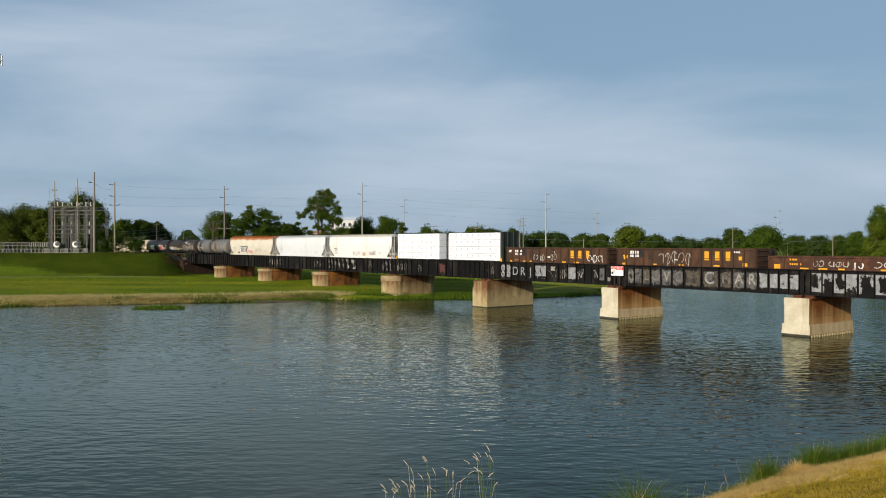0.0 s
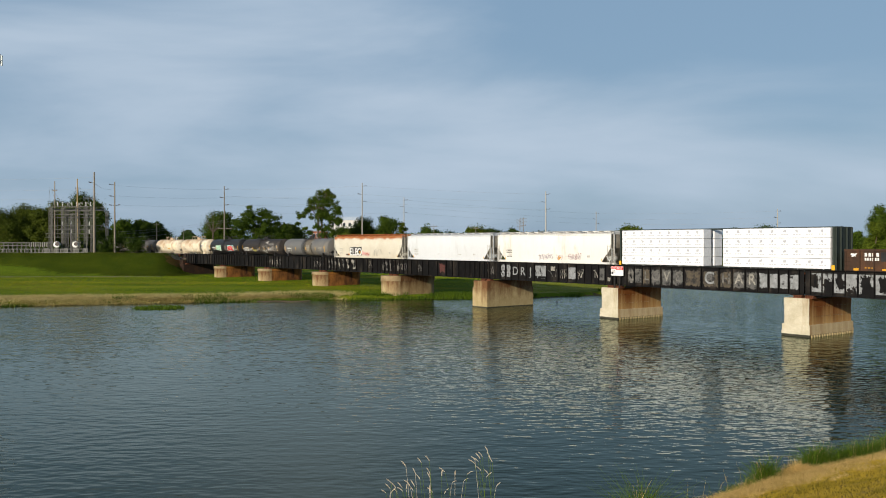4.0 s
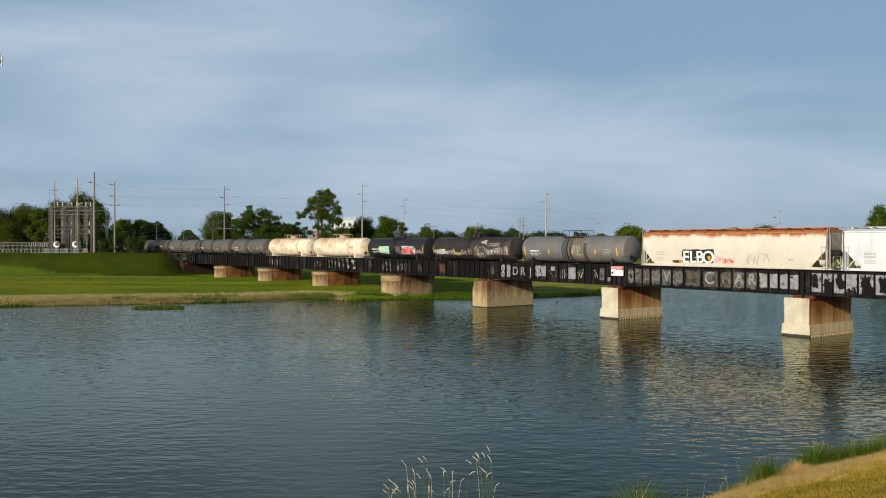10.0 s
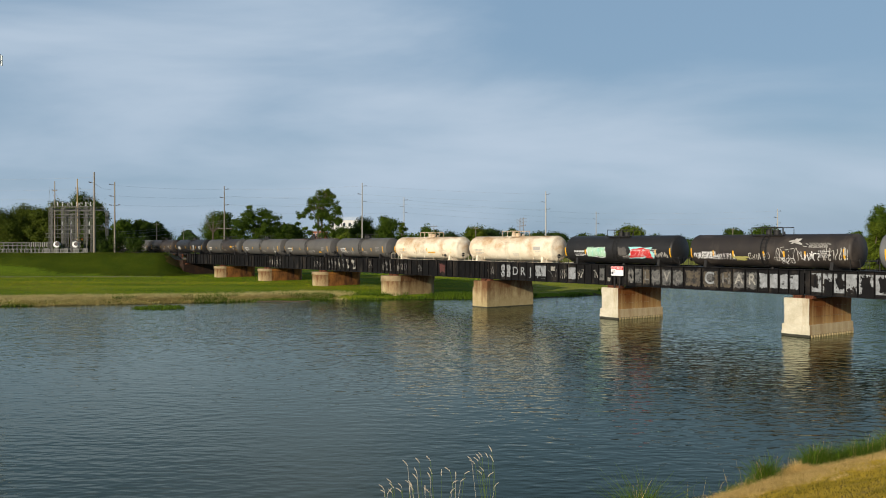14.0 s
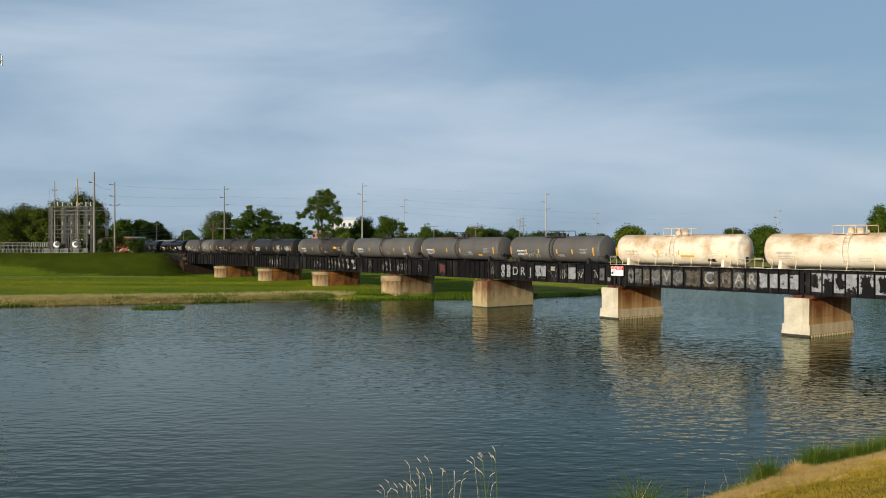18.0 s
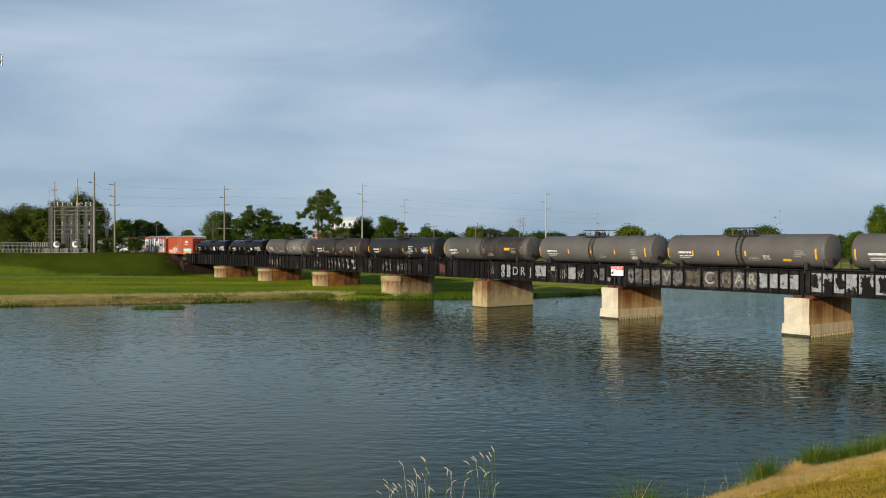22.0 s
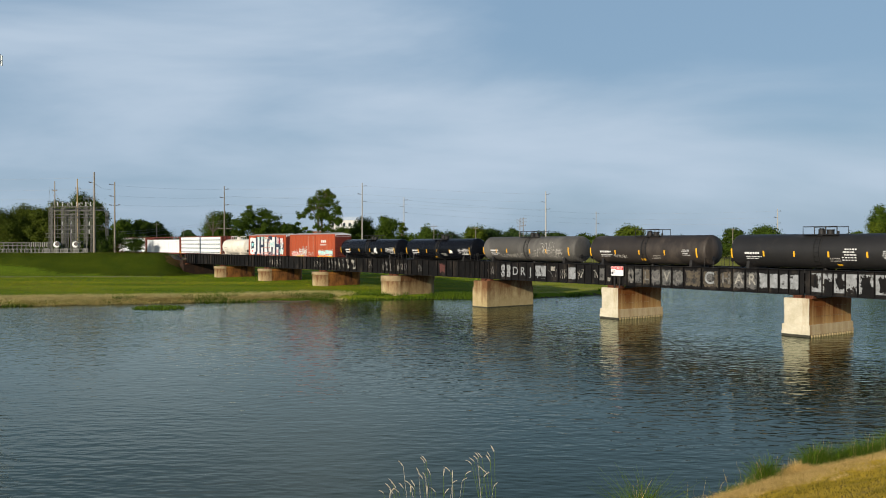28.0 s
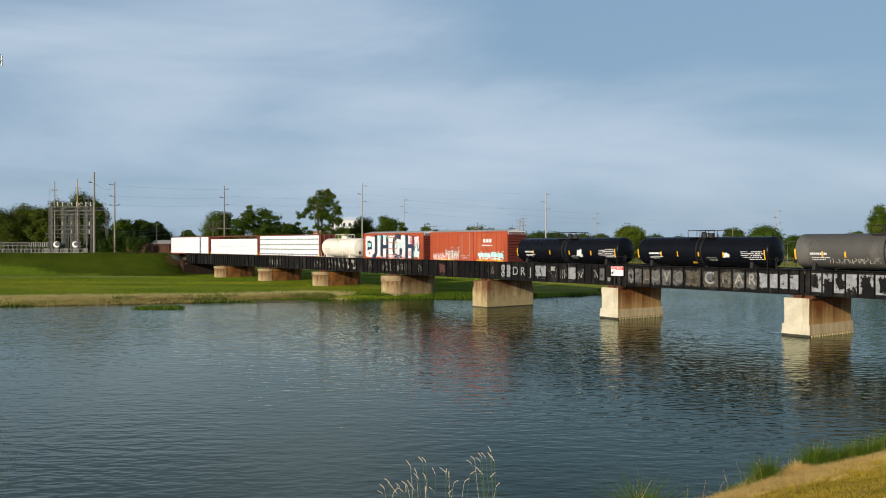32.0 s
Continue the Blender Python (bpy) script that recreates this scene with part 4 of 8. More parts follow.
M_WRAPGREEN = mat("green_wrap_print", (0.10, 0.14, 0.13), (0.15, 0.19, 0.18), 3, 0.5, bump=0)
M_YEL2 = mat("yellow_car_lettering", (0.72, 0.36, 0.02), (0.55, 0.27, 0.02), 2, 0.6, bump=0.05)
M_GREYP = mat("faint_stencil_grey", (0.42, 0.4, 0.36), (0.34, 0.32, 0.29), 3, 0.6, bump=0)
M_FAINT = mat("faint_scrawl_on_cream", (0.42, 0.31, 0.2), (0.5, 0.4, 0.27), 3, 0.6, bump=0)


def make_truck_meshes():
    g = Geo()
    for s in (-1, 1):
        y = s * 1.0
        g.prism([(-1.25, 0.36), (-1.25, 0.56), (-0.75, 0.66), (-0.5, 0.82), (0.5, 0.82), (0.75, 0.66), (1.25, 0.56), (1.25, 0.36), (0.95, 0.36), (0.55, 0.22), (-0.55, 0.22), (-0.95, 0.36)], "y", y - 0.07, y + 0.07)
        for k in (-0.2, 0, 0.2):
            g.rod((k, y, 0.3), (k, y, 0.62), 0.075, n=8)
    g.box(-0.2, 0.2, -1.1, 1.1, 0.5, 0.8, 0.03)
    frame_ = g.mesh("truck", M_BLACK)
    g = Geo()
    g.rod((0, -1.1, 0.457), (0, 1.1, 0.457), 0.075, n=10)
    for s in (-1, 1):
        for a, b, r in ((0.69, 0.82, 0.457), (0.66, 0.69, 0.49)):
            g.rod((0, s * a, 0.457), (0, s * b, 0.457), r, n=20)
    return frame_, g.mesh("wheelset", M_RUST)


TRUCK, WHEELS = make_truck_meshes()
COUPLER = Geo().box(-0.5, 0.5, -0.12, 0.12, -0.13, 0.13, 0.03).mesh("coupler", M_BLACK)
AIRHOSE = Geo().bent([(0, 0, 0), (0.12, 0, -0.2), (0.3, 0, -0.3)], 0.025).mesh("air_hose", M_BLACK)


def running_gear(car, half, sill=None, sill_mat=None):
    """Trucks, centre sill, couplers and end platforms, alike under every car."""
    for s in (-1, 1):
        tr = put("truck", TRUCK, car, Matrix.Translation((s * (half - 2.1), 0, 0)))
        for k in (-0.86, 0.86):
            put("wheelset", WHEELS, tr, Matrix.Translation((k, 0, 0)))
        put("coupler", COUPLER, car, Matrix.Translation((s * (half + 0.35), 0, 0.85)))
        put("air_hose", AIRHOSE, car, Matrix.Translation((s * (half + 0.1), 0.3, 0.75)) @ Matrix.Rotation(0 if s > 0 else math.pi, 4, "Z"))
    part("centre_sill", Geo().box(-half, half, -0.22, 0.22, 0.78, 1.08, 0.02), sill_mat or M_BLACK, car)


CARS = []          # (thing, x of its middle at the start)


def new_car(name, label, category, x0, x1):
    car = thing(name, label, category, group="cars of the freight train")
    CARS.append((car, (x0 + x1) / 2))
    return car, (x1 - x0) / 2


def tank_car(x0, x1, paint, label, radius=1.50, mid=2.74, head=0.55, strips=(0.08, 0.3, 0.55, 0.72), trim="yellow", marks=True, tags=(), seed=0, walkway=False, dark_band=False, dome="dark"):
    car, half = new_car("tank_car", label, "tank car", x0, x1)
    rng = random.Random(seed)
    R, L = radius, half
    rim, dome_deep = (0.86, 0.24) if head < 0.7 else (0.72, 0.34)
    prof = [(-L + dome_deep * (i / 6) ** 2, max(0.001, rim * R * i / 6)) for i in range(7)]
    prof += [(-L + head - (head - dome_deep) * math.cos(radians(15 * i)), R * (rim + (1 - rim) * math.sin(radians(15 * i)))) for i in range(1, 7)]
    body = [(x, r) for x, r in prof] + [(-x, r) for x, r in reversed(prof)]
    shell = part("tank", Geo().lathe(body, 96, 0, mid), M_TANK[paint], car, smooth=40)
    # weld rings and straps
    bands = [(-L + head, 0.06), (L - head, 0.06)] + [(x, 0.05) for x in (-0.33 * L, 0.33 * L)]
    for x, w in bands:
        part("weld_ring", Geo().lathe([(x - w / 2, R), (x - w / 2, R + 0.008), (x + w / 2, R + 0.008), (x + w / 2, R)], 96, 0, mid), M_TANK[paint], shell, smooth=30)
    met = M_TANK[paint] if paint in ("cream", "white") else M_BLACK
    for x in (-0.28, 0.28):
        part("strap", Geo().lathe([(x - 0.05, R + 0.002), (x - 0.05, R + 0.022), (x + 0.05, R + 0.022), (x + 0.05, R + 0.002)], 96, 0, mid), met, shell, smooth=30)

    def on(u, v, lift=0.008):
        """Along the tank, and up its near side from the middle, by arc."""
        a = v / R
        return (u, -(R + lift) * math.cos(a), mid + (R + lift) * math.sin(a))
    # ladder, near and far side
    for s in (-1, 1):
        g = Geo()
        arc = [(math.cos(a) * (R + 0.16), math.sin(a) * (R + 0.16)) for a in [radians(-58 + 14 * i) for i in range(10)]]
        for x in (-0.24, 0.24):
            g.bent([(x, s * c, mid + z) for c, z in arc], 0.022)
        for c, z in arc[:-1]:
            g.rod((-0.24, s * c, mid + z), (0.24, s * c, mid + z), 0.016, n=5)
        part("ladder", g, met, car)
    # top platform with rails, manway and valves
    top = mid + R
    wide = 1.5 if walkway else 1.55
    g = Geo().box(-wide, wide, -0.95, -0.4, top - 0.12, top - 0.07, 0.01).box(-wide, wide, 0.4, 0.95, top - 0.12, top - 0.07, 0.01).box(-wide, -wide + 0.4, -0.95, 0.95, top - 0.125, top - 0.075).box(wide - 0.4, wide, -0.95, 0.95, top - 0.125, top - 0.075)
    part("platform", g, met, car)
    for s in (-0.95, 0.95):
        g = Geo().bent([(-wide, s, top - 0.1), (-wide, s, top + 0.62), (wide, s, top + 0.62), (wide, s, top - 0.1)], 0.04)
        g.rod((-0.5, s, top - 0.1), (-0.5, s, top + 0.62), 0.034, n=5).rod((0.5, s, top - 0.1), (0.5, s, top + 0.62), 0.034, n=5)
        part("handrail", g, met, car)
    dm = M_TANK[paint] if dome == "light" else M_BLACK
    part("manway", Geo().rod((0.45, 0, top - 0.15), (0.45, 0, top + 0.3), 0.32, n=16).rod((0.45, 0, top + 0.3), (0.45, 0, top + 0.38), 0.37, n=16), dm, car, smooth=40)
    part("valve_housing", Geo().rod((-0.35, 0, top - 0.15), (-0.35, 0, top + 0.42), 0.3, 0.27, n=14).rod((-0.35, 0, top + 0.42), (-0.35, 0, top + 0.5), 0.2, n=12), dm, car, smooth=40)
    part("vent", Geo().rod((1.0, 0.3, top - 0.2), (1.0, 0.3, top + 0.25), 0.09, n=10), dm, car)
    # saddles, end sills and grab irons
    for s in (-1, 1):
        x = s * (L - 2.0)
        part("saddle", Geo().prism([(-1.3, mid - 0.95), (-1.42, 1.0), (1.42, 1.0), (1.3, mid - 0.95), (0.9, mid - R * 0.86), (-0.9, mid - R * 0.86)], "x", x - 0.15, x + 0.15), met, car)
        part("end_platform", Geo().box(s * (L + 0.12) - 0.45, s * (L + 0.12) + 0.45, -1.45, 1.45, 1.02, 1.1, 0.015), met, car)
        g = Geo()
        for y in (-1.4, 1.4):
            e = s * (L + 0.5)
            g.bent([(e, y, 1.08), (e, y, 2.0), (e - s * 0.85, y, 2.0), (e - s * 0.85, y, 1.08)], 0.022)
        g.bent([(s * (L + 0.52), -1.4, 1.9), (s * (L + 0.52), 1.4, 1.9)], 0.022)
        part("end_railing", g, met, car)
        part("brake_gear", Geo().rod((s * (L + 0.1), -0.6, 1.08), (s * (L + 0.1), -0.6, 1.9), 0.035, n=6).rod((s * (L + 0.1), -0.6, 1.9), (s * (L + 0.18), -0.6, 1.9), 0.25, n=14), M_BLACK, car)
    part("bottom_outlet", Geo().rod((0, 0, mid - R - 0.3), (0, 0, mid - R + 0.1), 0.2, n=12), M_BLACK, car)
    if walkway:
        for y in (-1.5, 1.5):
            part("running_board", Geo().box(-L - 0.3, L + 0.3, y - 0.15, y + 0.15, 1.1, 1.14, 0.01), met, car)
            g = Geo()
            for k in range(7):
                x = -L + 1.2 + k * (2 * L - 2.4) / 6
                g.rod((x, y * 0.95, 1.1), (x, y * 0.8, mid - 0.9), 0.03, n=5)
            part("board_bracket", g, met, car)
    running_gear(car, L + 0.35)
    # reflective strips, lettering and paint on the near side
    if trim:
        for i, u in enumerate(strips):
            tall = 0.95 if i in (0, len(strips) - 1) else 0.5
            g = Geo()
            for k in range(4):
                va, vb = -0.28 - 0.0 + tall * (k / 4 - 0.5), -0.28 + tall * ((k + 1) / 4 - 0.5)
                x = -L + 2 * L * u
                w = 0.08
                g.add([on(x - w, va), on(x + w, va), on(x + w, vb), on(x - w, vb)], [(0, 1, 2, 3)])
            part("reflective_strip", g, M_YELLOW, shell)
    if marks:
        pale = M_CAR_W if paint not in ("cream", "white") else M_GREYP
        g = Geo()
        bars(g, on, -L + 1.75, -L + 3.3, -0.22, 0.19, 9, rng)
        part("reporting_mark", g, pale, shell)
        g = Geo()
        bars(g, on, -L + 1.85, -L + 3.5, -0.56, 0.085, 11, rng)
        bars(g, on, -L + 1.85, -L + 3.1, -0.74, 0.08, 9, rng)
        part("weight_lettering", g, pale, shell)
        g = Geo()
        for k in range(4):
            bars(g, on, L - 3.2 + rng.uniform(0, 0.3), L - 2.0 + rng.uniform(-0.4, 0.1), 0.0 - k * 0.17, 0.06, rng.choice((4, 6, 9)), rng)
        part("data_panel", g, pale if paint in ("black", "gloss", "brown") else M_GREYP, shell)
        g = Geo()
        for k in range(3):
            bars(g, on, 0.9 + rng.uniform(0, 0.4), 2.1, -0.62 - k * 0.16, 0.055, rng.choice((5, 7, 8)), rng)
        part("stencil", g, M_GREYP, shell)
    for layer, (what, u0, u1, v0, v1, m, extra) in enumerate(tags):
        g, up = Geo(), 0.006 + 0.0025 * layer
        if what == "blot":
            blot(g, lambda u, v: on(u, v, up), (u0 + u1) / 2, (v0 + v1) / 2, u1 - u0, v1 - v0, rng, 24, extra)
        elif what == "scrawl":
            scrawl(g, lambda u, v: on(u, v, up), u0, u1, v0, v1, int(extra * 1.5 + 0.5), 0.055, rng)
        elif what == "print":
            for k in range(5):
                bars(g, lambda u, v: on(u, v, up), u0 + rng.uniform(0, 0.25) * (u1 - u0), u1 - rng.uniform(0, 0.2) * (u1 - u0), v0 + (v1 - v0) * (k + 0.5) / 5, (v1 - v0) * 0.085, rng.choice((5, 7, 9)), rng)
        elif what == "flake":
            flake(g, lambda u, v: on(u, v, up), u0, u1, v0, v1, slab, extra, 0.08, u0)
        elif what == "band":
            n = max(4, int((v1 - v0) / 0.07))
            for k in range(n):
                va, vb = v0 + (v1 - v0) * k / n, v0 + (v1 - v0) * (k + 1) / n
                g.add([on(u0, va, up), on(u1, va, up), on(u1, vb, up), on(u0, vb, up)], [(0, 1, 2, 3)])
        part("data_panel" if what == "print" else "graffiti_tag" if what in ("scrawl", "flake") else "graffiti" if what != "band" else "paint_patch", g, m, shell)
    return car


def hopper_car(x0, x1, paint, label, rust=False, tags=(), top=4.5, seed=0):
    """A covered hopper with sloped ends, running boards and hatches on the roof."""
    car, L = new_car("covered_hopper_car", label, "hopper car", x0, x1)
    rng = random.Random(seed)
    m = M_HOP_C if paint == "cream" else M_HOP_W if seed == 1 else M_HOP_COOL
    low, eave, wide = 1.32, top - 0.22, 1.6
    # curved side shell
    cross = [(-wide + 0.12, low), (-wide + 0.03, low + 0.7), (-wide, low + 1.6), (-wide + 0.02, eave - 0.3), (-wide + 0.16, eave)]
    roof = [(-wide + 0.16, eave), (-1.0, top - 0.03), (0, top + 0.06), (1.0, top - 0.03), (wide - 0.16, eave)]
    cut, knee = 1.45, low + 1.55       # the end's slope: how far in at the foot, and where it starts

    def inset(z):
        return 0.0 if z >= knee else cut * (knee - z) / (knee - low)

    for s in (1, -1):
        rows = []
        zs = sorted({*[z for _, z in cross], knee})
        ys = np.interp(zs, [z for _, z in cross], [y for y, _ in cross])
        g = Geo()
        k = 14
        for y, z in zip(ys, zs):
            e = L - 0.08 - inset(z)
            rows.append([(-e + 2 * e * i / k, s * y, z) for i in range(k + 1)])
        p = [q for r in rows for q in r]
        f = [(j * (k + 1) + i, j * (k + 1) + i + 1, (j + 1) * (k + 1) + i + 1, (j + 1) * (k + 1) + i) for j in range(len(rows) - 1) for i in range(k)]
        g.add(p, f)
        part("side_sheet", g, m, car, smooth=50)
        for i in range(1, k):
            u = -L + 0.08 + (2 * L - 0.16) * i / k
            if abs(u) < L - 1.9:
                part("panel_seam", Geo().bent([(u, s * (y - 0.002), z) for y, z in zip(ys, zs)], 0.012, 4), m, car)
        part("side_sill", Geo().box(-L + 0.2, L - 0.2, s * 1.5 - 0.09, s * 1.5 + 0.09, 1.12, low + 0.02, 0.02), m, car)
        part("roof_rail", Geo().box(-L + 0.03, L - 0.03, s * (wide - 0.1) - 0.06, s * (wide - 0.1) + 0.06, eave - 0.1, eave + 0.02, 0.02), M_HOP_R if rust else m, car)
    part("roof", Geo().prism(roof + [(roof[-1][0], eave - 0.05), (roof[0][0], eave - 0.05)], "x", -L + 0.08, L - 0.08), M_HOP_R if rust else m, car, smooth=30)
    for s in (-1, 1):
        e = s * (L - 0.08)
        g = Geo().add([(e, -1.45, eave), (e, 1.45, eave), (e, 1.58, knee), (e, -1.58, knee)], [(0, 1, 2, 3)])
        part("end_sheet", g, M_HOP_S, car)
        g = Geo().add([(e, -1.57, knee), (e, 1.57, knee), (e - s * cut, 1.47, low), (e - s * cut, -1.47, low)], [(0, 1, 2, 3)])
        part("slope_sheet", g, M_HOP_S, car)
        for y in (-1.42, 1.42):
            part("corner_post", Geo().box(e - 0.06, e + 0.06, y - 0.06, y + 0.06, 1.1, knee, 0.015), m, car)
            part("slope_brace", Geo().rod((e - s * 0.1, y, 1.2), (e - s * 0.8, y, low + 0.75), 0.05, n=6), m, car)
            g = Geo()
            for yy in (y - 0.18, y + 0.18):
                g.rod((e + s * 0.09, yy, 1.0), (e + s * 0.09, yy, top + 0.1), 0.025, n=6)
            for k in range(9):
                g.rod((e + s * 0.09, y - 0.18, 1.15 + k * 0.38), (e + s * 0.09, y + 0.18, 1.15 + k * 0.38), 0.016, n=5)
            part("end_ladder", g, M_STEELG, car)
        g = Geo()
        for k in range(6):
            g.rod((e - s * (0.05 + 0), -1.66, 1.25 + k * 0.36), (e - s * 0.42, -1.66, 1.25 + k * 0.36), 0.016, n=5)
        for dx in (0.05, 0.42):
            g.rod((e - s * dx, -1.66, 1.15), (e - s * dx, -1.66, 3.2), 0.02, n=5)
        part("side_ladder", g, M_STEELG, car)
        part("crossover_platform", Geo().box(min(e, e + s * 0.5), max(e, e + s * 0.5), -1.3, 1.3, 1.27, 1.31, 0.01), M_STEELG, car)
        part("end_handrail", Geo().bent([(e + s * 0.45, -1.3, 1.3), (e + s * 0.45, -1.3, 2.25), (e + s * 0.45, 1.3, 2.25), (e + s * 0.45, 1.3, 1.3)], 0.03), M_STEELG, car)
        part("brake_reservoir", Geo().rod((e - s * 0.75, -0.9, 1.75), (e - s * 0.75, 0.1, 1.75), 0.24, n=14), m, car, smooth=40)
        for y in (-1.05, 1.05):
            part("end_stanchion", Geo().box(e + s * 0.03 - 0.05, e + s * 0.03 + 0.05, y - 0.05, y + 0.05, 1.2, eave, 0.012), m, car)
        part("end_sill", Geo().box(min(e, e + s * 0.35), max(e, e + s * 0.35), -1.45, 1.45, 0.98, 1.25, 0.02), m, car)
        part("brake_gear", Geo().rod((e + s * 0.1, 0.5, 1.2), (e + s * 0.1, 0.5, 2.6), 0.04, n=6).rod((e + s * 0.12, 0.5, 2.5), (e + s * 0.2, 0.5, 2.5), 0.27, n=14), M_BLACK, car)
        part("reflective_strip", Geo().box(s * (L - 1.45 - 0.05), s * (L - 1.45 + 0.05), -1.53, -1.52, 1.45, 2.2) if s > 0 else Geo().box(-(L - 1.45) - 0.05, -(L - 1.45) + 0.05, -1.53, -1.52, 1.45, 2.2), M_YELLOW, car)
    # running boards and hatches
    for y in (-0.95, 0.95):
        part("running_board", Geo().box(-L - 0.1, L + 0.1, y - 0.25, y + 0.25, top + 0.14, top + 0.18, 0.01), M_STEELG if not rust else M_HOP_R, car)
    for k in range(12):
        x = -L + 0.6 + k * (2 * L - 1.2) / 11
        part("board_bracket", Geo().box(x - 0.035, x + 0.035, -1.3, 1.3, top - 0.04, top + 0.15, 0.01), m, car)
        part("roof_rib", Geo().box(x - 0.03, x + 0.03, -wide + 0.13, -wide + 0.45, eave - 0.02, eave + 0.13, 0.01), m, car)
    part("hatch", Geo().box(-L + 1.4, L - 1.4, -0.35, 0.35, top + 0.02, top + 0.2, 0.05), m, car)
    for k in (-1, 0, 1):
        x = k * L * 0.52
        part("hopper_bay", Geo().prism([(x - L * 0.24, low), (x + L * 0.24, low), (x + 0.35, 0.45), (x - 0.35, 0.45)], "y", -1.3, 1.3), m, car)
    running_gear(car, L, sill_mat=M_HOP_S)

    def on(u, v, lift=0.006):
        y = np.interp(v, [z for _, z in cross], [q for q, _ in cross])
        return (u, float(y) - lift, v)
    g = Geo()
    for k, (z, n) in enumerate(((2.55, 5), (2.3, 6), (1.95, 6), (1.78, 5))):
        bars(g, on, -L + 1.75, -L + 2.75, z, 0.14 if k < 2 else 0.08, n, rng)
    part("reporting_mark", g, M_GREYP if rust or seed == 2 else M_PAINT_K, car)
    g = Geo()
    bars(g, on, L - 3.6, L - 3.1, 1.95, 0.22, 3, rng)
    bars(g, on, -2.0, -1.3, 1.95, 0.07, 5, rng)
    bars(g, on, 2.5, 3.2, 1.95, 0.07, 5, rng)
    part("stencil", g, M_GREYP, car)
    for layer, (what, u0, u1, v0, v1, mm, extra) in enumerate(tags):
        g, up = Geo(), 0.006 + 0.003 * layer
        if what == "blot":
            blot(g, lambda u, v: on(u, v, up), (u0 + u1) / 2, (v0 + v1) / 2, u1 - u0, v1 - v0, rng, 24, extra)
        elif what == "flake":
            flake(g, lambda u, v: on(u, v, up), u0, u1, v0, v1, slab, extra, 0.07, u0)
        elif what == "word":
            for k, ch in enumerate(extra):
                at = on((u0 + (u1 - u0) * (k + 0.5) / len(extra)), v0, 0.13)
                put("graffiti", letter_mesh("graffiti", ch, v1 - v0, mm, 0.03), car, Matrix.Translation(at) @ Matrix.Rotation(rng.uniform(-0.12, 0.12), 4, "Y"))
            continue
        else:
            scrawl(g, lambda u, v: on(u, v, up), u0, u1, v0, v1, extra, 0.032 if seed == 1 else 0.06, rng)
        part("graffiti_tag" if what in ("scrawl", "flake", "bars") else "graffiti", g, mm, car)
    return car


